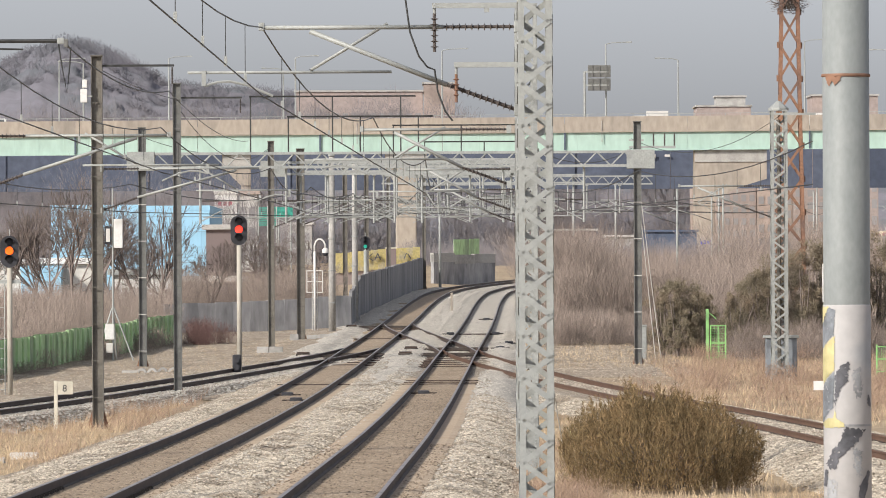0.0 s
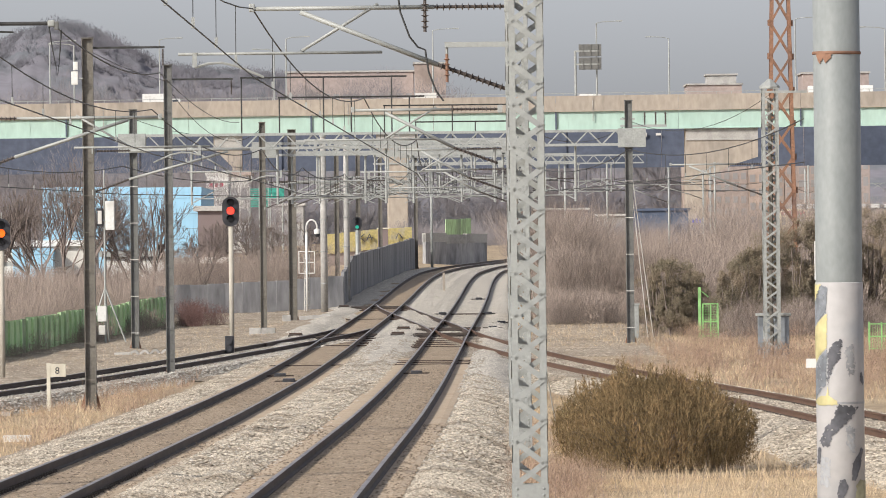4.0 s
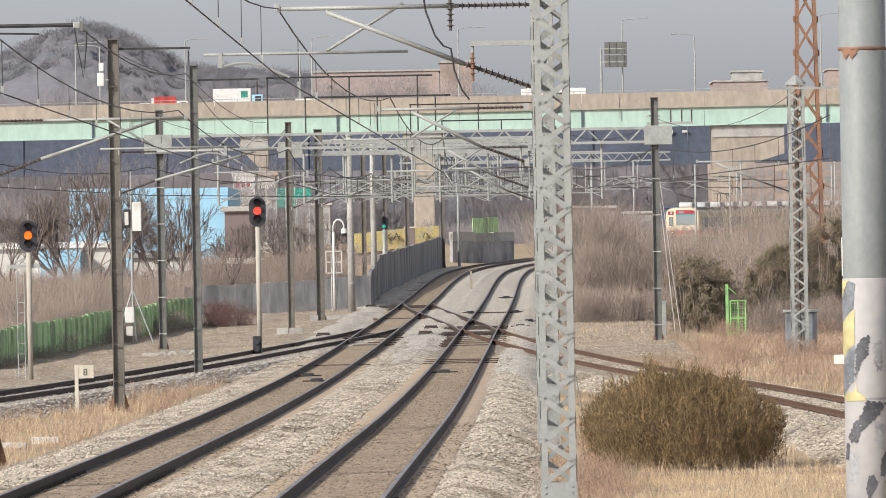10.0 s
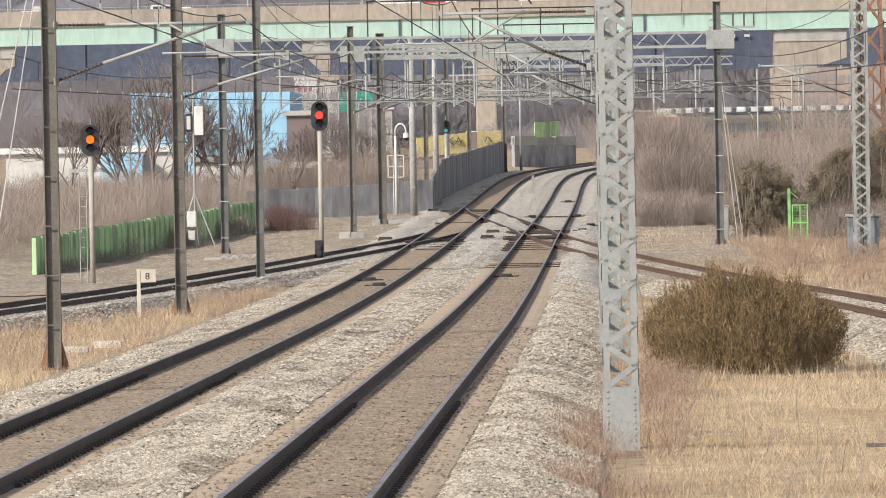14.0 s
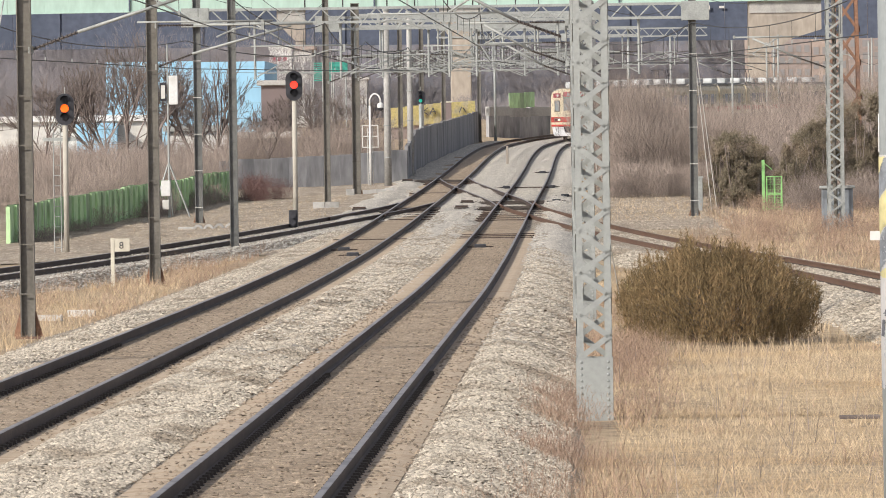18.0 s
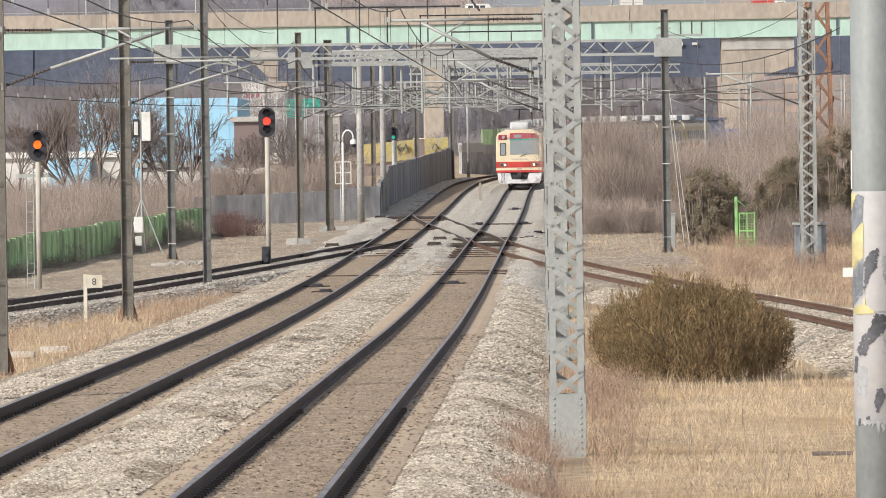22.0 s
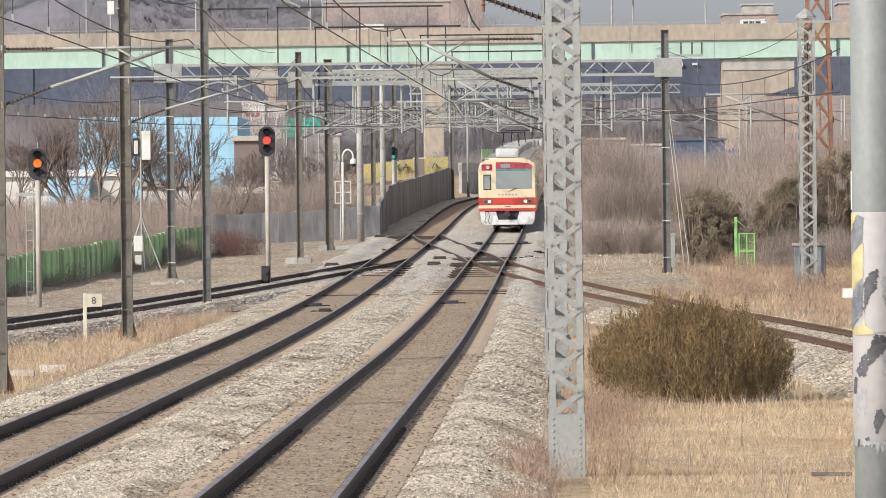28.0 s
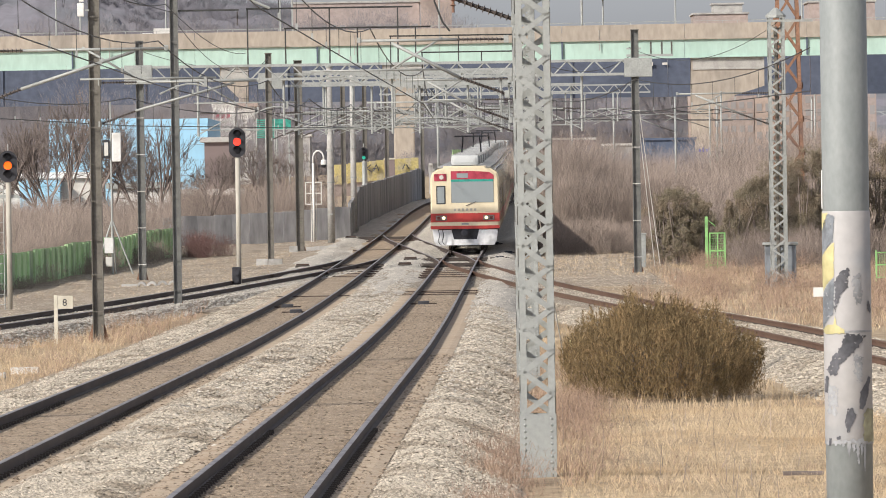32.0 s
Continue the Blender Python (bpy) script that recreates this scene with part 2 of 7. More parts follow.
M_DRYGRASS = shade("dry_tan_grass", (0.5, 0.385, 0.25), 0.9, vary=0.15, scale=0.25, fine=2, random_piece=0.3, second=(0.42, 0.305, 0.185), amount=0.5)
M_REDGRASS = shade("dry_russet_weeds", (0.33, 0.23, 0.17), 0.9, vary=0.15, scale=0.3, random_piece=0.35, second=(0.4, 0.29, 0.2), amount=0.45)
M_BUSH = shade("olive_brown_juniper", (0.165, 0.116, 0.056), 0.85, vary=0.25, scale=1.6, fine=6, random_piece=0.5, second=(0.245, 0.163, 0.08), amount=0.5)
M_EVERGREEN = shade("dull_evergreen_leaves", (0.19, 0.16, 0.112), 0.9, vary=0.2, scale=0.9, random_piece=0.35, second=(0.25, 0.195, 0.14), amount=0.5, spec=0.1)
M_TWIG = shade("bare_brown_twigs", (0.29, 0.232, 0.195), 0.9, vary=0.15, scale=0.3, random_piece=0.4)
M_TWIGDARK = shade("dark_bare_branches", (0.19, 0.155, 0.138), 0.9, vary=0.15, scale=0.5, random_piece=0.25)
# Distance haze is mixed into this blue-grey colour of hill and embankment.
M_HILL = shade("haze_tinted_hillside", (0.175, 0.168, 0.188), 0.95, vary=0.12, scale=0.035, fine=0.2, random_piece=0.1, second=(0.14, 0.148, 0.162), amount=0.5)
for soft_m, amount in ((M_HILL, 0.75), (M_EVERGREEN, 0.45), (M_TWIG, 0.5), (M_DRYGRASS, 0.35), (M_BUSH, 0.15)):
    soften(soft_m, amount)
M_STICKER = shade("worn_yellow_tape", (0.55, 0.49, 0.25), 0.6, vary=0.1, scale=3, fine=20)
M_SCUFF = shade("worn_black_tape", (0.1, 0.1, 0.11), 0.6, vary=0.3, scale=5, fine=30)
M_GALVBIG = shade("mottled_galvanised_tube", (0.222, 0.238, 0.232), 0.55, metal=0.0, vary=0.07, scale=9, fine=40, stretch=(1, 1, 0.5), second=(0.242, 0.257, 0.25), amount=0.5)
M_PEELED = shade("peeling_white_coating", (0.41, 0.395, 0.385), 0.65, vary=0.06, scale=3, fine=16, second=(0.34, 0.35, 0.36), amount=0.35)
# Window glass for distant blocks, its base colour lightened to imitate haze.
M_PANEFAR = glassy("haze_paled_far_glass", (0.3, 0.29, 0.29), 0.2)
# Far copy of the twig brown, greyed to put haze into the colour.
M_FARTWIG = shade("haze_greyed_far_woods", (0.225, 0.2, 0.2), 0.95, vary=0.1, scale=0.02, fine=0.2, random_piece=0.12, second=(0.2, 0.185, 0.19))
soften(M_FARTWIG, 0.7)
M_SMUDGE = shade("grey_smudged_coating", (0.33, 0.335, 0.34), 0.7, vary=0.12, scale=6, fine=30)
M_BLUEPAINT = shade("blue_spray_paint", (0.1, 0.11, 0.45), 0.7, vary=0.1)
# The underpass darkness as a navy base colour.
M_NAVY = shade("navy_underpass_dark", (0.085, 0.11, 0.165), 0.7, vary=0.1, scale=0.2, fine=2)
M_TAPEGREY = shade("faded_blue_grey_tape", (0.24, 0.258, 0.28), 0.65, vary=0.2, scale=6, fine=30)
M_PALEYELLOW = shade("faded_yellow_green_stain", (0.42, 0.4, 0.26), 0.65, vary=0.12, scale=8, fine=30)
M_BEIGE = shade("beige_painted_pipe", (0.42, 0.39, 0.33), 0.7, vary=0.08, scale=1.5, second=(0.36, 0.33, 0.28))
M_CREAMPAINT = shade("aged_cream_paint", (0.58, 0.54, 0.44), 0.7, vary=0.06, scale=2, second=(0.50, 0.46, 0.37))
M_MAROONTWIG = shade("maroon_twigs", (0.17, 0.10, 0.09), 0.9, vary=0.15, scale=0.5, random_piece=0.3)


# ---- building helpers ----
def link(name, mesh, material, parent=None, label="", smooth=False):
    ob = new(name, mesh)
    if material:
        mesh.materials.append(material)
    if smooth:
        for p in mesh.polygons:
            p.use_smooth = True
    if parent:
        ob.parent = parent
    if label:
        ob["label"] = label
    return ob


def part(name, bm, material, parent=None, label="", smooth=False):
    mesh = bpy.data.meshes.new(name)
    bmesh.ops.recalc_face_normals(bm, faces=bm.faces)
    bm.to_mesh(mesh)
    bm.free()
    return link(name, mesh, material, parent, label, smooth)


def raw(name, verts, faces, material, parent=None, label="", smooth=False):
    mesh = bpy.data.meshes.new(name)
    mesh.from_pydata([tuple(v) for v in verts], [], faces)
    mesh.update()
    return link(name, mesh, material, parent, label, smooth)


def thing(name, label, category, at=(0, 0, 0), rz=0, group="", kind=""):
    ob = new(name)
    ob.matrix_world = pose(*at, 0, 0, rz)
    return tagged(ob, label, category, group, kind)


def bx(bm, a, b, bevel=0.0):
    """A box between two corners."""
    v = [bm.verts.new((a[0] if i & 1 == 0 else b[0], a[1] if i & 2 == 0 else b[1], a[2] if i & 4 == 0 else b[2])) for i in range(8)]
    fs = [bm.faces.new([v[i] for i in q]) for q in ((0, 2, 3, 1), (4, 5, 7, 6), (0, 1, 5, 4), (2, 6, 7, 3), (0, 4, 6, 2), (1, 3, 7, 5))]
    if bevel:
        es = {e for f in fs for e in f.edges}
        bmesh.ops.bevel(bm, geom=list(es), offset=bevel, segments=2, affect="EDGES", profile=0.6)
    return bm


def B():
    return bmesh.new()


def tube(bm, p, q, r, n=8, r2=None, cap=True):
    p, q = Vector(p), Vector(q)
    d = (q - p).normalized()
    u = d.orthogonal().normalized()
    w = d.cross(u)
    r2 = r if r2 is None else r2
    rings = []
    for c, rad in ((p, r), (q, r2)):
        rings.append([bm.verts.new(c + rad * (math.cos(2 * math.pi * i / n) * u + math.sin(2 * math.pi * i / n) * w)) for i in range(n)])
    for i in range(n):
        bm.faces.new((rings[0][i], rings[0][(i + 1) % n], rings[1][(i + 1) % n], rings[1][i]))
    if cap:
        bm.faces.new(rings[0][::-1]), bm.faces.new(rings[1])
    return bm


def pipe(bm, pts, r, n=6):
    """One bent tube through the points."""
    pts = [Vector(p) for p in pts]
    rings = []
    for i, p in enumerate(pts):
        d = (pts[min(i + 1, len(pts) - 1)] - pts[max(i - 1, 0)]).normalized()
        u = d.cross(Vector((0.31, 0.17, 0.93))).normalized()
        w = d.cross(u)
        rings.append([bm.verts.new(p + r * (math.cos(2 * math.pi * k / n) * u + math.sin(2 * math.pi * k / n) * w)) for k in range(n)])
    for a, b in zip(rings, rings[1:]):
        for k in range(n):
            bm.faces.new((a[k], a[(k + 1) % n], b[(k + 1) % n], b[k]))
    bm.faces.new(rings[0][::-1]), bm.faces.new(rings[-1])
    return bm


def lathe(bm, p, q, steps, n=10):
    """Turned shape along p to q: steps of (metres from p, radius)."""
    p, q = Vector(p), Vector(q)
    d = (q - p).normalized()
    u = d.orthogonal().normalized()
    w = d.cross(u)
    rings = [[bm.verts.new(p + s * d + r * (math.cos(2 * math.pi * i / n) * u + math.sin(2 * math.pi * i / n) * w)) for i in range(n)] for s, r in steps]
    for a, b in zip(rings, rings[1:]):
        for i in range(n):
            bm.faces.new((a[i], a[(i + 1) % n], b[(i + 1) % n], b[i]))
    bm.faces.new(rings[0][::-1]), bm.faces.new(rings[-1])
    return bm


def sheds(bm, p, q, r_core, r_shed, pitch):
    """An insulator: a core with thin discs."""
    length = (Vector(q) - Vector(p)).length
    steps = [(0, r_core)]
    k = pitch
    while k < length - pitch * 0.5:
        steps += [(k - 0.012, r_core), (k, r_shed), (k + 0.012, r_core)]
        k += pitch
    steps.append((length, r_core))
    return lathe(bm, p, q, steps, 8)


# ---- the lie of the land and the tracks ----
KEY_Y = [0, 68, 140, 206, 257, 310, 379, 433, 485, 560, 642, 695, 900, 1300, 4000]
KEY_Z = [0.2, 0, -0.22, -0.42, -0.32, 0.05, 0.63, 1.15, 1.57, 2.25, 2.85, 3.15, 4.2, 5.2, 6.5]


def prof(y):
    return float(np.mean([np.interp(y + k, KEY_Y, KEY_Z) for k in (-40, -20, 0, 20, 40)]))


def line(ys, xs):
    dense = np.arange(ys[0] - 30, ys[-1] + 31, 1.0)
    v = np.interp(dense, ys, xs)
    v[dense < ys[0]] = xs[0] + (dense[dense < ys[0]] - ys[0]) * (xs[1] - xs[0]) / (ys[1] - ys[0])
    v[dense > ys[-1]] = xs[-1] + (dense[dense > ys[-1]] - ys[-1]) * (xs[-1] - xs[-2]) / (ys[-1] - ys[-2])
    ker = np.ones(21) / 21
    pad = np.concatenate([2 * v[0] - v[10:0:-1], v, 2 * v[-1] - v[-2:-12:-1]])
    sm = np.convolve(pad, ker, "valid")
    return lambda y: float(np.interp(y, dense, sm))


x_right = line([0, 67.5, 98, 132.5, 158, 193, 240, 295, 362, 405, 434, 463, 490, 516, 549, 600, 642, 682, 715, 800, 950],
               [-3.45, -2.40, -1.99, -1.51, -1.15, -0.745, -0.21, 0.505, 1.55, 2.13, 2.47, 2.84, 3.28, 3.85, 5.4, 9.9, 14.6, 20.6, 26.2, 42.0, 73.0])
x_left = lambda y: x_right(y) - 4.2
x_siding = line([150, 200, 210, 222, 238, 252, 265, 285, 303, 312], [-16.6, -12.6, -11.8, -10.85, -9.7, -8.45, -7.4, -5.6, -4.0, -3.5])
x_branch = line([60, 100, 130, 157, 172, 180, 192, 212, 240, 261, 282, 300, 312], [11.0, 10.4, 9.7, 8.85, 8.3, 7.95, 7.35, 6.1, 4.35, 3.05, 1.85, 0.85, 0.6])
x_cross = line([303, 312, 340, 366, 378], [0.62, 0.45, -0.85, -2.05, -2.3])


def steps(y0, y1):
    ys, y = [], y0
    while y < y1:
        ys.append(y)
        y += 0.5 + y * 0.009
    return ys + [y1]


def lumps(u, y):
    """Heaped unevenness of the ballast away from the rails."""
    away = min(1.0, max(0.0, (min(abs(u), abs(u + 4.2)) - 1.0) / 0.5))
    return away * (0.03 * noise.noise((u * 1.5, y * 0.33, 3)) + 0.016 * noise.noise((u * 3.1, y * 0.5, 7)))


def sweep(name, path, y0, y1, outline, material, parent=None, label="", closed=False, dz=0.0, smooth=False, rough=0.0):
    """A strip or bar along a track: outline of (sideways, height over the railhead)."""
    ys = steps(y0, y1)
    vs, fs, n = [], [], len(outline)
    for y in ys:
        d = (path(y + 1) - path(y - 1)) / 2
        k = 1 / math.sqrt(1 + d * d)
        for u, w in outline:
            lump = lumps(u, y) if rough else 0.0
            vs.append((path(y) + u * k, y - u * d * k, prof(y) + w + dz + lump))
    for i in range(len(ys) - 1):
        for j in range(n if closed else n - 1):
            a, b = i * n + j, i * n + (j + 1) % n
            fs.append((a, b, b + n, a + n))
    if closed:
        fs += [tuple(range(n))[::-1], tuple(range((len(ys) - 1) * n, len(ys) * n))]
    return raw(name, vs, fs, material, parent, label, smooth)


RAIL = [(-0.068, -0.172), (0.068, -0.172), (0.068, -0.158), (0.010, -0.140), (0.010, -0.045), (0.034, -0.036), (0.036, -0.006),
        (-0.036, -0.006), (-0.034, -0.036), (-0.010, -0.045), (-0.010, -0.140), (-0.068, -0.158)]
HEAD = [(-0.036, -0.0058), (0.036, -0.0058), (0.033, 0.0), (-0.033, 0.0)]


def track(name, label, path, y0, y1, rusty=False, clips=0, first=62):
    top = tagged(thing(name, label, "railway track"), kind="structure")
    for s in (-0.753, 0.753):
        p = (lambda s: lambda y: path(y) + s)(s)
        r = sweep("rail", p, y0, y1, RAIL, M_RUSTRAIL if rusty else M_RAIL, top, closed=True)
        sweep("running_surface", p, y0, y1, HEAD, M_RUSTRAIL if rusty else M_HEAD, r, "" if rusty else "worn shiny rail head", closed=True)
    if clips:
        b = bx(bx(bx(B(), (-0.055, -0.06, 0), (0.055, 0.06, 0.018)), (-0.03, -0.045, 0.018), (0.045, -0.02, 0.06)), (-0.03, 0.02, 0.018), (0.045, 0.045, 0.06))
        shared = part("rail_clip", b, M_CLIP, top).data
        bpy.data.objects.remove(top.children[-1])
        y = first
        for k in range(clips):
            for s in (-0.753, 0.753):
                for q in (-1, 1):
                    ob = new("rail_clip", shared)
                    ob.parent = top
                    ob.matrix_basis = pose(path(y) + s + q * 0.095, y, prof(y) - 0.172, 0, 0, 0 if q > 0 else 180)
            y += 0.6
    return top


# ---- ground ----
def ground_height(x, y):
    """Level of the open ground: below the railhead beside the tracks, level with the yard further off."""
    base = prof(y) - 0.62
    gx = x - x_right(y)
    if gx < -4.2:
        for path, reach in ((x_siding, 3.5),):
            if y > 140:
                d = abs(x - path(min(y, 312)))
                base = max(base, prof(y) - 0.45 - 0.17 * min(1, max(0, d - 1.5) / reach))
        if y > 230:
            base += 0.25 * min(1, (y - 230) / 60)
    else:
        if y > 200:
            base += 0.25 * min(1, (y - 200) / 60)
    return base + 0.10 * noise.noise((x * 0.35, y * 0.12, 0)) * min(1, abs(gx + 2.1) / 6)


def make_ground():
    ys = [-60, -20, 20] + steps(40, 900) + [1000, 1150, 1300, 1600, 2000, 2600, 3300, 4200]
    us = [-1500, -700, -300, -150, -90, -60, -42] + [-30 + 0.5 * i for i in range(121)] + [36, 48, 66, 100, 160, 300, 700, 1500]
    vs, fs, n = [], [], len(us)
    for y in ys:
        for u in us:
            vs.append((u, y, ground_height(u, y)))
    for i in range(len(ys) - 1):
        for j in range(n - 1):
            a = i * n + j
            fs.append((a, a + 1, a + n + 1, a + n))
    return tagged(raw("ground", vs, fs, M_GROUND, smooth=True), "dry tan winter soil and flattened grass", "ground", kind="structure")


make_ground()
# ballast bed under the two running lines: shoulders, crowned strip between the tracks
bed = [(-8.4, -0.72), (-6.95, -0.42), (-6.2, -0.20), (-5.55, -0.19), (-4.95, -0.20), (-3.45, -0.20), (-3.05, -0.18), (-2.65, -0.09), (-2.15, -0.15), (-1.75, -0.08), (-1.42, -0.17), (-1.1, -0.20), (0.75, -0.20), (1.3, -0.19), (1.65, -0.11), (2.1, -0.2), (2.6, -0.42), (3.4, -0.74)]
fine_bed = []
for (u0, w0), (u1, w1) in zip(bed, bed[1:]):
    fine_bed += [(u0 + (u1 - u0) * k / 3, w0 + (w1 - w0) * k / 3) for k in range(3)]
fine_bed.append(bed[-1])
tagged(sweep("ballast_bed", x_right, 20, 292, fine_bed, M_BALLAST, smooth=True, rough=0.035), "pale grey crushed stone ballast bed", "ballast", kind="structure")
tagged(sweep("ballast_bed_far", x_right, 292, 900, fine_bed, M_FRESH, smooth=True, rough=0.035), "fresh pale crushed stone ballast bed past the points", "ballast", kind="structure")
tagged(sweep("siding_ballast", x_siding, 150, 296, [(-2.0, -0.62), (-1.5, -0.19), (-0.82, -0.165), (0.82, -0.165), (1.5, -0.19), (2.1, -0.62)], M_BALLAST, dz=0.02), "thin pale ballast under a siding", "ballast", kind="structure")
tagged(sweep("branch_ballast", x_branch, 60, 300, [(-2.6, -0.75), (-1.6, -0.2), (-0.82, -0.165), (0.82, -0.165), (1.6, -0.19), (2.4, -0.6)], M_BALLAST, dz=0.02), "pale ballast under a branch track", "ballast", kind="structure")
for nm, path in (("track_infill", x_right), ("track_infill_left", x_left)):
    if path is x_left:
        tagged(sweep("track_infill_far", path, 384, 560, [(-0.68, -0.168), (-0.3, -0.160), (0.3, -0.160), (0.68, -0.168)], M_INFILL), "rust-stained fine stone between the rails", "ballast", kind="structure")
    tagged(sweep(nm, path, 20, 384 if path is x_left else 302, [(-0.68, -0.168), (-0.3, -0.160), (0.3, -0.160), (0.68, -0.168)], M_INFILL), "rust-stained fine stone between the rails", "ballast", kind="structure")
    for s in (-1, 1):
        tagged(sweep("sleeper_end_strip", (lambda path, s: lambda y: path(y) + s * 1.06)(path, s), 20, 258, [(-0.32, -0.176), (-0.1, -0.158), (0.1, -0.16), (0.24, -0.182)], M_SHOULDER), "rust-dusted strip beside the rail", "ballast", kind="structure")
for nm, u0, u1, y0, y1 in (("fresh_ballast_between", -3.2, -1.0, 225, 350), ("fresh_ballast_beside", 1.05, 2.8, 210, 330), ("fresh_ballast_outer", -7.4, -5.35, 262, 580)):
    mid, half = (u0 + u1) / 2, (u1 - u0) / 2
    heap = tagged(sweep(nm, (lambda mid: lambda y: x_right(y) + mid + 0.18 * math.sin(y * 0.21) + 0.1 * math.sin(y * 0.53))(mid), y0, y1, [(-half, -0.26), (-half * 0.6, -0.1), (-half * 0.15, -0.02), (half * 0.25, -0.03), (half * 0.7, -0.11), (half, -0.26)], M_FRESH, smooth=True), "heaped fresh pale ballast at the points", "ballast", kind="structure")
    for v in heap.data.vertices:
        v.co.z -= 0.3 * (1 - min(1, max(0, min(v.co.y - y0, y1 - v.co.y) / 25))) + 0.06 - 0.05 * noise.noise((v.co.x, v.co.y * 0.3, 5))


def patch(name, x0, x1, y0, y1, material, label, lift):
    nx, ny = 14, 40
    vs = [(x0(y0 + (y1 - y0) * j / ny) + (x1(y0 + (y1 - y0) * j / ny) - x0(y0 + (y1 - y0) * j / ny)) * i / nx, y0 + (y1 - y0) * j / ny, 0) for j in range(ny + 1) for i in range(nx + 1)]
    vs = [(x, y, ground_height(x, y) + lift) for x, y, z in vs]
    fs = [(j * (nx + 1) + i, j * (nx + 1) + i + 1, (j + 1) * (nx + 1) + i + 1, (j + 1) * (nx + 1) + i) for j in range(ny) for i in range(nx)]
    return tagged(raw(name, vs, fs, material, smooth=True), label, "ground", kind="structure")


patch("yard_gravel", lambda y: -22, lambda y: x_left(y) - 2.3, 236, 420, M_YARD, "bare gravelly soil of the railway yard", 0.03)
patch("verge_gravel", lambda y: max(x_right(y) + 2.6, 2.9 if y > 265 else x_branch(y) + 2), lambda y: 9.5, 268, 345, M_YARD, "bare gravelly soil beside the tracks", 0.03)

track("running_track", "ballasted running track with dark brown rails", x_right, 20, 900, clips=75, first=62)
track("running_track_left", "ballasted running track with dark brown rails", x_left, 20, 900, clips=75, first=80)
track("siding_track", "siding track with dark worn rails", x_siding, 150, 312, clips=75, first=205)
track("branch_track", "branch track with rusty brown rails", x_branch, 60, 310, rusty=True, clips=75, first=158)
track("crossover_track", "crossover track linking the running lines", x_cross, 303, 378)


def short_rail(path, off, y0, y1, flare=0.06):
    """A guard or wing rail beside a running rail, flared at its ends."""
    g = lambda y: path(y) + off + math.copysign(flare, off) * -1 * (max(0, (y0 + 1.2 - y) / 1.2) + max(0, (y - y1 + 1.2) / 1.2))
    return tagged(sweep("guard_rail", g, y0, y1, [(u * 0.8, w) for u, w in RAIL], M_RAIL, closed=True), "short dark guard rail at the points", "guard rail", "guard rails")


for path, off, y0, y1 in ((x_right, 0.69, 284, 292), (x_right, -0.69, 324, 332), (x_left, 0.69, 346, 354), (x_left, -0.69, 285, 293), (x_branch, 0.69, 268, 276), (x_siding, -0.69, 282, 290)):
    short_rail(path, off, y0, y1)
for path, y0 in ((x_right, 300), (x_left, 372), (x_left, 300), (x_right, 312)):
    for k in range(3):
        y = y0 + 2.4 * k
        tagged(part("switch_rod", tube(B(), (path(y) - 1.9, y, prof(y) - 0.12), (path(y) + 1.1, y, prof(y) - 0.12), 0.035, 6), M_CLIP), "dark steel switch rod across the rails", "switch rod", "switch rods")
    mc = thing("point_machine", "low black point machine beside the rails", "point machine", (path(y0) - 2.15, y0 + 2, prof(y0) - 0.3), group="point machines")
    part("case", bx(B(), (-0.3, -0.45, 0), (0.3, 0.45, 0.28), 0.05), M_CLIP, mc)
    part("lid", bx(B(), (-0.26, -0.4, 0.28), (0.26, 0.4, 0.34), 0.02), M_RAIL, mc)


# ---- masts, poles and overhead line ----
def hpole(x, y, top, w=0.28, m=None, foot=-0.62, label="brown-grey steel H-section overhead line pole", bands=1.0, name="catenary_pole", band_m=None):
    z0 = prof(y) + foot
    h = top - z0
    p = thing(name, label, "pole", (x, y, z0), group="overhead line poles")
    m = m or M_POLE
    for s in (-1, 1):
        part("flange", bx(B(), (s * w / 2 - 0.012, -w / 2, 0), (s * w / 2 + 0.012, w / 2, h)), m, p)
    part("web", bx(B(), (-w / 2 + 0.013, -0.03, 0), (w / 2 - 0.013, 0.0, h)), m, p)
    part("cap_plate", bx(B(), (-w / 2 - 0.03, -w / 2 - 0.02, h), (w / 2 + 0.03, w / 2 + 0.02, h + 0.03)), m, p)
    b = B()
    bx(b, (-w * 0.9, -w * 0.9, 0), (w * 0.9, w * 0.9, 0.05))
    for s in (-1, 1):
        v = [b.verts.new(c) for c in ((s * (w / 2 + 0.013), -0.02, 0.05), (s * w * 1.1, -0.02, 0.05), (s * (w / 2 + 0.013), -0.02, 0.6), (s * (w / 2 + 0.013), 0.02, 0.05), (s * w * 1.1, 0.02, 0.05), (s * (w / 2 + 0.013), 0.02, 0.6))]
        for q in ((0, 1, 2), (3, 5, 4), (0, 3, 4, 1), (1, 4, 5, 2), (0, 2, 5, 3)):
            b.faces.new([v[i] for i in q])
    part("foot_bracket", b, M_RUST, p, "rusty gusseted foot")
    k = 0.9
    while k < h - 0.3:
        part("step_band", bx(B(), (-w / 2 - 0.02, -w / 2 - 0.02, k), (w / 2 + 0.02, -w / 2 - 0.002, k + 0.025)), band_m or m, p)
        k += bands
    return p


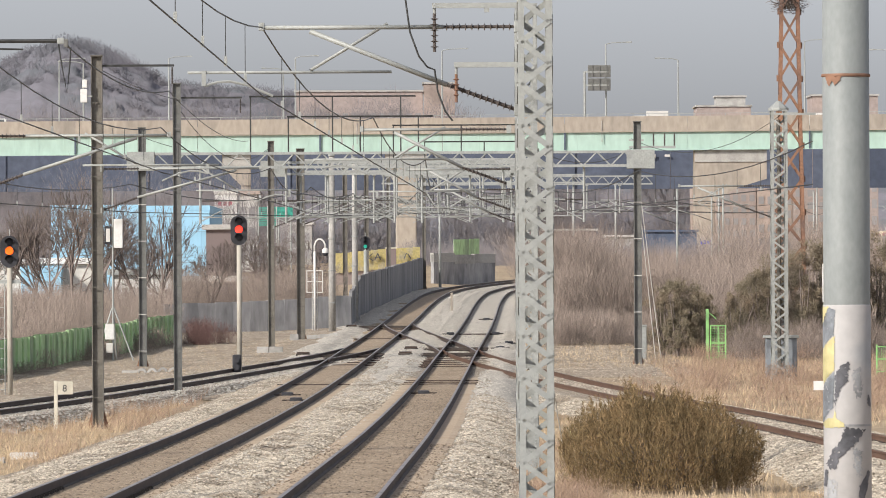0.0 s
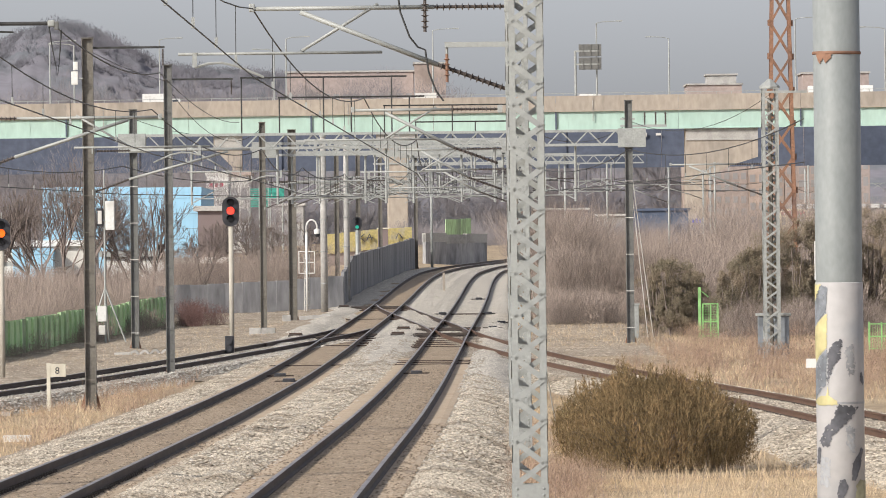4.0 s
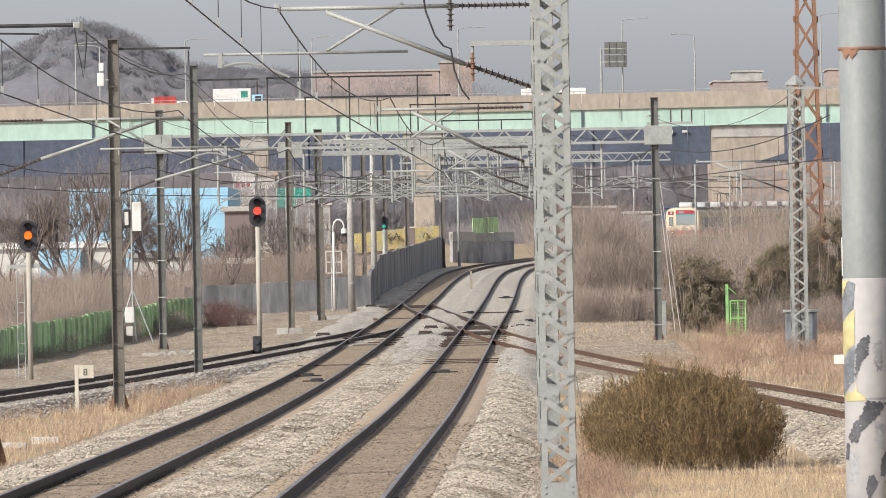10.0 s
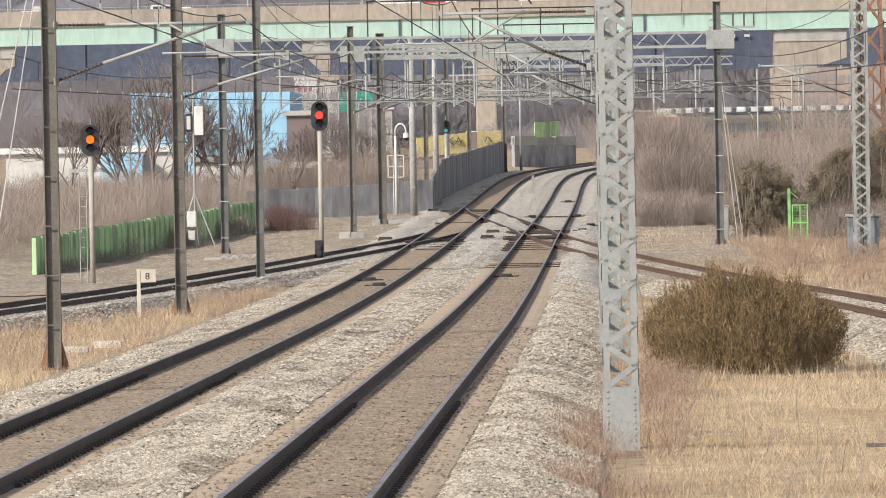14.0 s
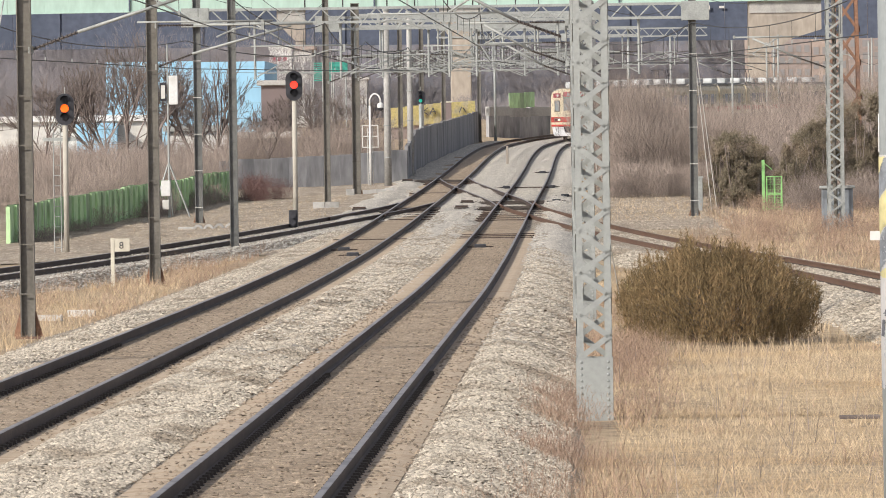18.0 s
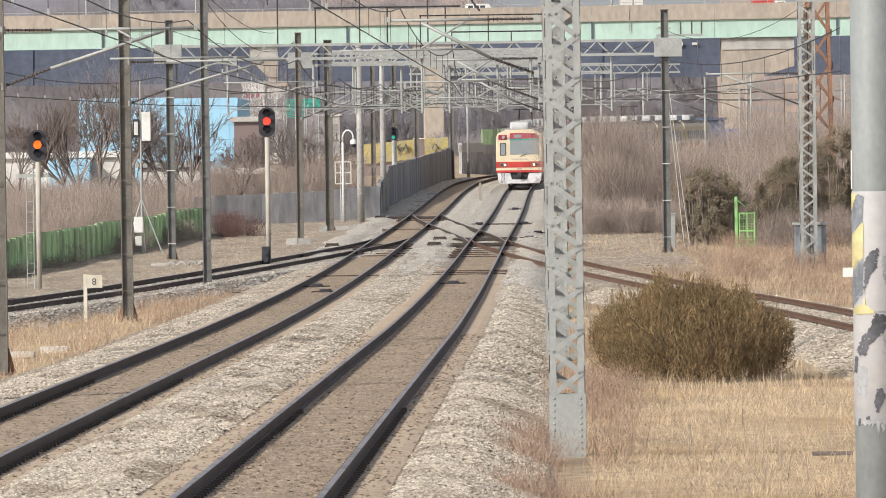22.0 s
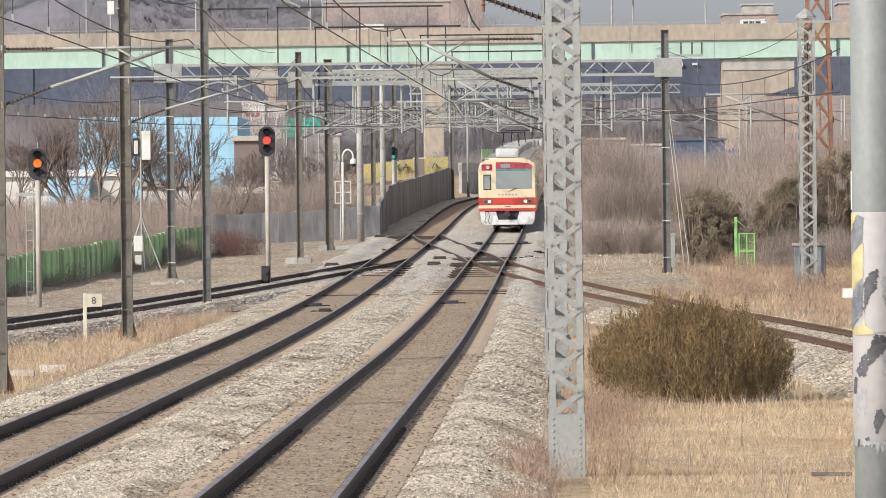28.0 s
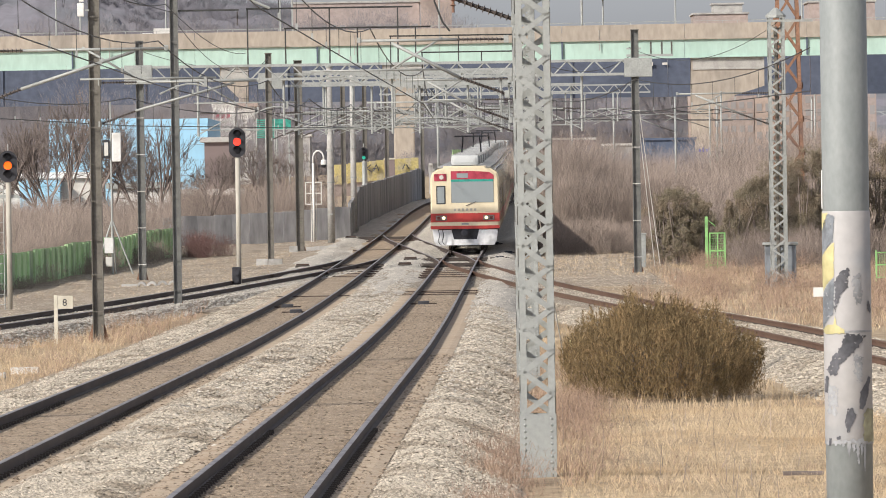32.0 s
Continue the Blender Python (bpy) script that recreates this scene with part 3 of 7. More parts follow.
def round_pole(x, y, top, r=0.17, foot=-0.4, m=None, label="grey concrete overhead line pole", name="catenary_pole"):
    z0 = prof(y) + foot
    p = thing(name, label, "pole", (x, y, z0), group="overhead line poles")
    part("shaft", tube(B(), (0, 0, 0), (0, 0, top - z0), r * 1.15, 12, r * 0.85), m or M_CONC, p, smooth=True)
    part("cap", tube(B(), (0, 0, top - z0), (0, 0, top - z0 + 0.12), r * 1.1, 12), M_GALVDIM, p)
    for k in (1.6, 3.2, 4.8):
        part("clamp_ring", tube(B(), (0, 0, k), (0, 0, k + 0.06), r * 1.2, 12), M_GALVDIM, p)
    return p


def lattice(name, x, y, z0, w, h, pitch, m, label, rz=0, plate=0.0, leg=0.075, taper=1.0, group="lattice masts", bar=0.055, cat="mast"):
    """A four-legged mast of angle irons with zigzag lacing on each face."""
    p = thing(name, label, cat, (x, y, z0), rz, group)
    at = lambda k: 1 + (taper - 1) * k / h
    for sx, sy in ((-1, -1), (1, -1), (1, 1), (-1, 1)):
        b = B()
        rings = []
        for k in (0, h):
            c = w / 2 * at(k)
            o = [(0, 0), (leg, 0), (leg, 0.01), (0.01, 0.01), (0.01, leg), (0, leg)]
            rings.append([b.verts.new((sx * (c - u), sy * (c - v), k)) for u, v in o])
        for i in range(6):
            b.faces.new((rings[0][i], rings[0][(i + 1) % 6], rings[1][(i + 1) % 6], rings[1][i]))
        b.faces.new(rings[0]), b.faces.new(rings[1])
        part("leg", b, m, p)
    share = {}
    k, i = max(plate, 0.05), 0
    while k + pitch < h:
        for f in range(4):
            c = w / 2 * at(k)
            a, e = (-c + leg * 0.4, -c - 0.006), (c - leg * 0.4, -c - 0.006)
            if (i + f) % 2:
                a, e = e, a
            key = (i + f) % 2 if taper == 1 else None
            if key is None or key not in share:
                b = B()
                d = Vector((e[0] - a[0], 0, pitch)).normalized()
                sdir = Vector((-d.z, 0, d.x)) * bar / 2
                q0, q1 = Vector((a[0], a[1], 0)), Vector((e[0], e[1], pitch))
                vs = [b.verts.new(q + s * sdir + Vector((0, t, 0))) for q in (q0, q1) for s in (-1, 1) for t in (-0.006, 0.006)]
                for quad in ((0, 1, 3, 2), (4, 6, 7, 5), (0, 4, 5, 1), (2, 3, 7, 6), (0, 2, 6, 4), (1, 5, 7, 3)):
                    b.faces.new([vs[j] for j in quad])
                ob = part("lacing_bar", b, m, p)
                share[key] = ob.data
            else:
                ob = new("lacing_bar", share[key])
                ob.parent = p
            ob.matrix_basis = pose(0, 0, k, 0, 0, 90 * f)
        k += pitch
        i += 1
    if plate:
        for f in range(4):
            o = part("base_plate", bx(B(), (-w / 2 - 0.012, -w / 2 - 0.016, 0), (w / 2 + 0.012, -w / 2 - 0.002, plate)), m, p)
            o.matrix_basis = pose(0, 0, 0, 0, 0, 90 * f)
            for side in (-1, 1):
                for j in range(10):
                    r = part("rivet", lathe(B(), (side * (w / 2 - 0.05), -w / 2 - 0.016, 0.06 + j * (plate - 0.12) / 9), (side * (w / 2 - 0.05), -w / 2 - 0.03, 0.06 + j * (plate - 0.12) / 9), [(0, 0.021), (0.008, 0.018), (0.014, 0.008)], 6), m, o) if not share.get("rivet%d%d" % (side, j)) else None
                    if r:
                        share["rivet%d%d" % (side, j)] = r.data
    part("top_cap", bx(B(), (-w / 2 * taper - 0.02, -w / 2 * taper - 0.02, h), (w / 2 * taper + 0.02, w / 2 * taper + 0.02, h + 0.03)), m, p)
    return p


def cantilever(x, y, side, reach, z, label="galvanised tube cantilever with brown ribbed insulators", twin=True, s=1.0, steady=True):
    """An overhead line bracket. x, y: the mast's face; side: -1 reaches to the left; z: height of the top tube."""
    c = thing("cantilever_bracket", label, "overhead bracket", (x, y, z), group="overhead line brackets")
    e = lambda u, w: (side * u, 0, w)
    part("top_insulator", sheds(B(), e(0.02, 0), e(1.0, 0), 0.022, 0.055, 0.085), M_INSUL, c, "brown ribbed insulator")
    part("top_tube", tube(B(), e(1.0, 0), e(reach, 0), 0.03, 8), M_GALV, c, smooth=True)
    part("strut_insulator", sheds(B(), e(0.02, -1.12), e(0.95, -0.78), 0.026, 0.06, 0.085), M_INSUL, c, "brown ribbed insulator")
    part("strut_tube", tube(B(), e(0.95, -0.78), e(reach - 0.65, -0.05), 0.034, 8), M_GALV, c, smooth=True)
    part("brace_tube", tube(B(), e(reach - 1.7, 0.05), e(reach - 0.65, -0.58), 0.022, 8), M_GALV, c, smooth=True)
    part("wire_clamp", bx(B(), (side * reach - 0.04, -0.04, -0.04), (side * reach + 0.04, 0.04, 0.07), 0.012), M_GALVDIM, c)
    part("mast_hinge", bx(B(), (-0.05, -0.07, -0.08), (0.05, 0.07, 0.08), 0.01), M_GALVDIM, c)
    part("lower_hinge", bx(B(), (-0.05, -0.07, -1.2), (0.05, 0.07, -1.05), 0.01), M_GALVDIM, c)
    if steady:
        part("registration_tube", tube(B(), e(reach - 1.75, -0.60), e(reach + 1.0, -0.60), 0.02, 8), M_GALVDIM, c, smooth=True)
        part("registration_drop", bx(B(), (side * (reach + 0.78) - 0.03, -0.03, -0.78), (side * (reach + 0.78) + 0.03, 0.03, -0.58)), M_GALV, c)
        part("steady_arm", pipe(B(), [e(reach + 0.78, -0.78), e(reach + 0.6, -0.73), e(reach + 0.42, -0.72), e(reach + 0.2, -0.77), e(reach - 0.15, -0.92)], 0.018, 6), M_GALV, c)
    return c


def wire_run(label, path, spans, zm, zc, stagger=0.2, droppers=7, offs=None):
    """Messenger and contact wire of one track, with droppers, between supports at the given distances."""
    w = thing("overhead_wire", label, "overhead wire", group="overhead wires")
    for i, (a, b) in enumerate(zip(spans, spans[1:])):
        sa, sb = (offs[i], offs[i + 1]) if offs else (stagger * (-1) ** i, -stagger * (-1) ** i)
        n = 10
        mp, cp = [], []
        for k in range(n + 1):
            f = k / n
            y = a + (b - a) * f
            x = path(a) + sa + (path(b) + sb - path(a) - sa) * f
            r = prof(a) + (prof(b) - prof(a)) * f
            mp.append((x, y, r + zm - (zm - zc - 0.28) * 0.75 * min(1.0, ((b - a) / 50) ** 2) * 4 * f * (1 - f)))
            cp.append((x, y, r + zc))
        rad = 0.008 + 0.00003 * a
        part("messenger_wire", pipe(B(), mp, rad, 5), M_WIRE, w)
        part("contact_wire", pipe(B(), cp, rad, 5), M_WIRE, w)
        if a < 330:
            for k in range(1, droppers + 1):
                f = k / (droppers + 1)
                j = f * n
                i0 = int(j)
                lo = Vector(cp[i0]).lerp(Vector(cp[min(n, i0 + 1)]), j - i0)
                hi = Vector(mp[i0]).lerp(Vector(mp[min(n, i0 + 1)]), j - i0)
                d = part("dropper", tube(B(), lo, hi, rad * 0.7, 4), M_WIRE, w)
                part("dropper_clip", bx(B(), lo - Vector((0.018, 0.02, 0.02)), lo + Vector((0.018, 0.02, 0.10))), M_GALVDIM, d)
    return w


def sag(p, q, drop, n=14):
    p, q = Vector(p), Vector(q)
    return [p.lerp(q, k / n) - Vector((0, 0, drop * 4 * (k / n) * (1 - k / n))) for k in range(n + 1)]


def cable(label, pts, r=0.014):
    c = part("feeder_cable", pipe(B(), pts, r, 5), M_WIRE)
    return tagged(c, label, "cable", "feeder cables")


# lattice masts beside the right-hand running line
ROT = 0
mast = lattice("lattice_mast", 1.25, 99, -0.70, 0.46, 10.2, 0.283, M_GALV, "galvanised steel lattice mast with riveted base plate", ROT, plate=0.88, leg=0.085, bar=0.075)
for y, xx in ((150, 1.71), (200, 2.26), (250, 2.92)):
    lattice("lattice_mast", xx, y, prof(y) - 0.6, 0.44, 9.6, 0.36, M_GALVDIM, "weathered galvanised steel lattice mast", ROT, plate=0.8)
cantilever(1.02, 99, -1, 3.45, 6.62)
fa = thing("wire_bracket", "galvanised arm with hanging brown insulator and jumper cable", "overhead bracket", (1.02, 98.9, 6.9), group="feeder arms")
part("arm", bx(B(), (-1.15, -0.04, -0.03), (0, 0.04, 0.04)), M_GALV, fa)
part("hanging_insulator", sheds(B(), (-1.12, 0, -0.1), (-1.12, 0, -0.62), 0.022, 0.06, 0.075), M_INSUL, fa)
part("hook", tube(B(), (-1.12, 0, 0), (-1.12, 0, -0.1), 0.02, 6), M_GALVDIM, fa)
part("jumper_cable", pipe(B(), [(-1.55, 0, 0.4), (-1.45, 0, -0.35), (-1.33, 0, -0.68), (-1.22, 0, -0.82), (-1.12, 0, -0.86), (-1.08, 0, -1.15), (-0.98, 0, -1.42), (-0.88, 0, -1.55)], 0.013, 6), M_WIRE, fa)
part("clevis", bx(B(), (-0.45, -0.03, -0.09), (-0.38, 0.03, -0.03)), M_GALVDIM, fa)
fb = thing("wire_bracket", "galvanised arm with a rusty hanging insulator", "overhead bracket", (1.02, 98.9, 6.1), group="feeder arms")
part("arm", bx(B(), (-0.86, -0.04, -0.03), (0, 0.04, 0.04)), M_GALV, fb)
part("hanging_insulator", sheds(B(), (-0.83, 0, -0.12), (-0.83, 0, -0.5), 0.02, 0.045, 0.07), M_RUST, fb)
part("hook", tube(B(), (-0.83, 0, 0), (-0.83, 0, -0.12), 0.02, 6), M_GALVDIM, fb)
cantilever(1.36, 150, -1, 3.0, 6.22)
cantilever(1.90, 200, -1, 2.9, 6.1)
cantilever(2.52, 250, -1, 2.9, 6.1)

# left-hand poles
hpole(-9.56, 148.4, 9.6, 0.27)
hpole(-9.38, 199.5, 9.20, 0.28)
hpole(-8.55, 236.6, 9.4, 0.24, m=M_POLEGREY)
hpole(-7.47, 319.7, 9.0, 0.25)
hpole(-6.75, 348.7, 9.15, 0.36)
round_pole(-5.55, 367.3, 9.1, 0.17)
round_pole(-4.75, 396, 9.4, 0.16)
for y, d in ((440, -4.2), (480, -3.9), (520, -3.7), (560, -3.6)):
    hpole(x_left(y) + d, y, prof(y) + 8.8, 0.26)
for y in (345, 395, 445, 495):
    round_pole(x_right(y) + 3.1, y, prof(y) + 8.6, 0.15, label="slim grey overhead line pole beyond the junction")
for x, y, r, z in ((-9.42, 148.4, 3.9, 6.1), (-9.24, 199.5, 4.3, 6.15), (-7.35, 319.7, 3.7, 6.4), (-6.6, 348.7, 3.6, 6.7)):
    cantilever(x, y, 1, r, z)
for y in (396, 440, 480, 520, 560):
    cantilever(x_left(y) - 3.6, y, 1, 3.4, prof(y) + 6.4)
for y in (345, 395, 445, 495):
    cantilever(x_right(y) + 3.0, y, -1, 2.9, prof(y) + 6.4)
wire_run("contact and messenger wires over a running track", x_right, [45, 99, 150, 200, 250, 296, 345, 395, 445, 495, 545], 6.72, 5.80, offs=[-0.05, -0.45, -0.15, 0.2, -0.2, 0.2, -0.2, 0.2, -0.2, 0.2, -0.2])
wire_run("contact and messenger wires over the outer running track", x_left, [90, 148.4, 199.5, 250, 291, 319.7, 348.7, 396, 440, 480, 520, 560], 6.5, 5.6)
wire_run("contact and messenger wires over the branch", x_branch, [170, 215, 260, 291], 6.6, 5.6)
wire_run("contact and messenger wires over the crossover", x_cross, [291, 321, 352, 398], 6.7, 5.7)
wire_run("contact and messenger wires over the siding", x_siding, [190, 236, 283, 310], 6.5, 5.6)


def portal(y, x0, x1, z, depth, m, label, pitch=1.05, posts=(), boxes=True, feeders=0.0):
    """A portal across the tracks: two chords with zigzag bracing, each bar a part."""
    g = thing("portal_gantry", label, "gantry", (0, y, z), group="portal gantries")
    for sy in (-0.22, 0.22):
        part("top_chord", bx(B(), (x0, sy - 0.05, depth / 2 - 0.05), (x1, sy + 0.05, depth / 2 + 0.05)), m, g)
        part("bottom_chord", bx(B(), (x0, sy - 0.05, -depth / 2 - 0.05), (x1, sy + 0.05, -depth / 2 + 0.05)), m, g)
        n = int((x1 - x0) / pitch)
        st = (x1 - x0) / n
        for i in range(n):
            for a, b in (((x0 + i * st, -depth / 2), (x0 + (i + 0.5) * st, depth / 2)), ((x0 + (i + 0.5) * st, depth / 2), (x0 + (i + 1) * st, -depth / 2))):
                part("diagonal_bar", tube(B(), (a[0], sy, a[1]), (b[0], sy, b[1]), 0.032, 4), m, g)
    if boxes:
        for x in (x0 - 0.1, x1 + 0.1):
            part("end_box", bx(B(), (x - 0.55, -0.3, -depth / 2 - 0.12), (x + 0.55, 0.3, depth / 2 + 0.08), 0.015), m, g)
    for x, top in posts:
        hpole(x, y, top, 0.28, m=M_POLEGREY, bands=1.45, band_m=M_LITEWALL)
    if feeders:
        for a, b, h in ((x0 + 4.2, x0 + 10.8, feeders), (x0 + 5.7, x0 + 11.5, feeders - 0.8)):
            f = thing("wire_portal", "thin dark steel frame carrying feeder wires above a gantry", "frame", (0, y, z + depth / 2 + 0.05))
            part("crossbar", tube(B(), (a, 0, h), (b, 0, h), 0.035, 6), M_WIRE, f)
            for x in (a + 0.05, (a + b) / 2, b - 0.6):
                part("upright", tube(B(), (x, 0, 0), (x, 0, h), 0.03, 6), M_WIRE, f)
    return g


def hanger(x, y, z, low, side=1, reach=1.7):
    """A drop tube under a gantry with a short wire bracket."""
    h = thing("drop_bracket", "galvanised drop tube with wire bracket under a gantry", "overhead bracket", (x, y, z), group="drop brackets")
    part("clamp_plate", bx(B(), (-0.1, -0.3, -0.03), (0.1, 0.3, 0.03)), M_GALVDIM, h)
    part("drop_tube", tube(B(), (0, 0, 0), (0, 0, -low), 0.05, 8), M_GALVDIM, h)
    part("arm_insulator", sheds(B(), (side * 0.05, 0, -low + 0.9), (side * 0.75, 0, -low + 0.9), 0.022, 0.055, 0.085), M_INSUL, h)
    part("arm_tube", tube(B(), (side * 0.75, 0, -low + 0.9), (side * reach, 0, -low + 0.9), 0.028, 6), M_GALV, h)
    part("strut", tube(B(), (side * 0.05, 0, -low + 0.1), (side * (reach - 0.2), 0, -low + 0.85), 0.024, 6), M_GALV, h)
    part("registration_tube", tube(B(), (side * 0.1, 0, -low + 0.25), (side * (reach + 0.8), 0, -low + 0.25), 0.02, 6), M_GALV, h)
    part("steady_arm", pipe(B(), [(side * (reach + 0.7), 0, -low + 0.2), (side * (reach + 0.3), 0, -low + 0.24), (side * (reach - 0.3), 0, -low)], 0.016, 6), M_GALV, h)
    return h


portal(291, -11.85, 7.75, 7.75, 0.55, M_GALVDIM, "grey steel truss portal across the junction", posts=((-11.9, 9.05), (7.72, 9.2)), feeders=2.2)
portal(321, -7.3, 3.4, 7.85, 0.5, M_GALVDIM, "grey steel truss portal beyond the first", pitch=0.9, feeders=0.0)
portal(352, -6.6, 4.4, 8.4, 0.55, M_GALVDIM, "grey steel truss portal over the crossover", pitch=0.9, boxes=False, feeders=1.6)
portal(398, -5.4, 5.6, 8.9, 0.5, M_GALVDIM, "grey steel truss portal over the approach curve", boxes=False)
portal(470, -3.9, 9.0, 9.2, 0.5, M_GALVDIM, "grey steel truss portal further along the curve", boxes=False)
portal(560, -2.6, 16.0, 10.2, 0.6, M_GALVDIM, "distant grey truss portal over the curve", boxes=False)
for x, s in ((-9.6, 1), (-6.2, 1), (-1.9, -1), (2.4, -1), (5.6, -1)):
    hanger(x, 291, 7.45, 2.2, s)
for y, z, xs in ((321, 7.55, (-6.2, -5.0, -3.0, -0.9, 1.2, 3.0)), (352, 8.1, (-5.6, -4.2, -2.2, -0.2, 1.8, 3.9)), (398, 8.6, (-4.8, -3.2, -1.4, 0.3, 2.2, 4.6)), (470, 8.9, (-3.4, -1.6, 0.2, 1.9, 4.0, 6.0, 8.0)), (560, 9.8, (-1.8, 0.5, 2.5, 4.5, 6.5, 8.5, 11, 13.5))):
    for k, x in enumerate(xs):
        hanger(x, y, z, 2.1, (1, -1)[k % 2], 2.0)

# overhead supports of the lines that curve away to the right beyond the scrub
for k in range(5):
    y = 560 + 68 * k
    for off in (-6.6, 3.6):
        x = x_right(y) + off
        round_pole(x, y, prof(y) + 8.2, 0.10, label="pale slim overhead line pole on the far curve", m=M_GALVDIM)
    if True:
        for off, s in ((-6.52, 1), (3.52, -1)):
            cantilever(x_right(y) + off, y, s, 3.0, prof(y) + 6.6, steady=False)
wire_run("wires over the far curve", x_right, [545, 580, 615, 650, 685, 720, 760], 6.7, 5.7)
wire_run("wires over the outer line on the far curve", x_left, [560, 600, 640, 680, 720, 760], 6.7, 5.7)
for x, y, z, w in ((15.0, 470, 7.4, 3.4), (20.5, 560, 8.2, 4.0)):
    round_pole(x, y, z + 1.0, 0.07, m=M_GALVDIM, label="pale slim overhead line pole among scrub")
    cantilever(x - 0.03, y, -1, w, z, steady=False)

nl = thing("cantilever_bracket", "dark tube bracket end with clamp and dangling jumper loops", "overhead bracket", (-5.9, 114, 6.93), group="overhead line brackets")
part("tube", tube(B(), (-3.5, 0, 0), (0, 0, 0), 0.03, 8), M_WIRE, nl)
part("clamp", bx(B(), (-0.07, -0.05, -0.05), (0.04, 0.05, 0.05), 0.02), M_GALVDIM, nl)
part("clamp_arm", bx(B(), (0.03, -0.04, -0.1), (0.1, 0.04, 0.03), 0.015), M_POLEGREY, nl)
part("jumper_loop", pipe(B(), [(-0.05, 0, -0.05), (0.0, 0, -0.4), (0.08, 0, -0.82), (0.12, 0, -0.4), (0.14, 0, -0.1)], 0.012, 5), M_WIRE, nl)
part("rear_tube", tube(B(), (-3.5, 0, -0.05), (-0.6, 0, -0.13), 0.015, 6), M_WIRE, nl)
hpole(-9.4, 114, 8.4, 0.27)
cable("dark feeder cable sagging between poles", sag((-5.87, 114, 6.9), (-6.44, 173, 7.6), 0.28))
cable("dark feeder cable climbing to the gantry", sag((-6.44, 173, 7.6), (-7.67, 290, 8.5), 0.35), 0.011)
cable("dark feeder cable between pole tops", sag((-9.38, 199.5, 8.9), (-8.55, 236.6, 8.9), 0.1), 0.011)
cable("dark feeder cable above the siding", sag((-8.55, 236.6, 8.7), (-7.47, 319.7, 8.8), 1.1), 0.011)
cable("thin service cable across the far poles", sag((7.72, 300, 8.7), (12.0, 261, 8.8), 0.9), 0.011)
cable("thin service cable across the gantry", sag((7.72, 300, 8.3), (2.9, 250, 7.6), 0.6), 0.011)
cable("thin service cable along the gantry", sag((-11.9, 291, 8.7), (-7.47, 320, 8.6), 0.4), 0.011)
for x, y, w in ((-9.38, 199.5, 2.1), (-8.55, 236.6, 2.1)):
    ar = thing("pole_arm", "dark steel cross arm at a pole head", "overhead bracket", (x, y, 8.95 if w > 2 else 8.6), group="pole arms")
    part("bar", bx(B(), (0.14, -0.03, -0.03), (w, 0.03, 0.03)), M_WIRE, ar)
    part("end_insulator", sheds(B(), (w - 0.05, 0, -0.05), (w - 0.05, 0, -0.5), 0.02, 0.05, 0.075), M_INSUL, ar)


# ---- plants and loose stones, massed ----
RNG = np.random.default_rng(7)


def mass(name, verts, k, material, parent=None):
    """Many small polygons of k corners each, as one mesh."""
    verts = np.asarray(verts, dtype=np.float32).reshape(-1, 3)
    n = len(verts)
    mesh = bpy.data.meshes.new(name)
    mesh.vertices.add(n), mesh.loops.add(n), mesh.polygons.add(n // k)
    mesh.vertices.foreach_set("co", verts.ravel())
    mesh.loops.foreach_set("vertex_index", np.arange(n, dtype=np.int32))
    mesh.polygons.foreach_set("loop_start", np.arange(0, n, k, dtype=np.int32))
    mesh.polygons.foreach_set("loop_total", np.full(n // k, k, dtype=np.int32))
    mesh.update(calc_edges=True)
    return link(name, mesh, material, parent)


def blades(base, direction, length, width):
    """Thin pointed blades: two corners at the base, one at the tip."""
    base, direction = np.asarray(base, float), np.asarray(direction, float)
    direction = direction / np.linalg.norm(direction, axis=1, keepdims=True)
    side = np.cross(direction, RNG.normal(size=base.shape))
    side /= np.linalg.norm(side, axis=1, keepdims=True) + 1e-9
    w = (np.ones(len(base)) * width)[:, None] / 2
    tip = base + direction * (np.ones(len(base)) * length)[:, None]
    return np.stack([base - side * w, base + side * w, tip], 1)


def on_ground(xy, lift=0.0):
    return np.array([(x, y, ground_height(x, y) + lift) for x, y in xy])


def grass(name, label, xy, height, width, material, lean=0.45):
    base = on_ground(xy, -0.03)
    d = np.stack([RNG.normal(0, lean, len(base)), RNG.normal(0, lean, len(base)), np.ones(len(base))], 1)
    return tagged(mass(name, blades(base, d, height * RNG.uniform(0.4, 1.3, len(base)), width), 3, material), label, "grass", kind="stuff")


def twigs_tree(p0, height, spread, levels, rng, r0, lean=(0, 0)):
    """Branching of a bare tree or shrub: segments (from, to, radius, radius)."""
    segs = []

    def grow(p, d, length, r, lev):
        q = p + d * length
        segs.append((p, q, r, r * 0.68))
        if lev == 0:
            return
        for k in range(rng.integers(2, 4) + (lev > 3)):
            nd = d + rng.normal(0, spread, 3)
            nd[2] += 0.22
            nd /= np.linalg.norm(nd)
            grow(p + d * length * rng.uniform(0.55, 1.0), nd, length * rng.uniform(0.62, 0.85), r * 0.62, lev - 1)

    d0 = np.array([lean[0], lean[1], 1.0])
    grow(np.array(p0, float), d0 / np.linalg.norm(d0), height * 0.30, r0, levels)
    return segs


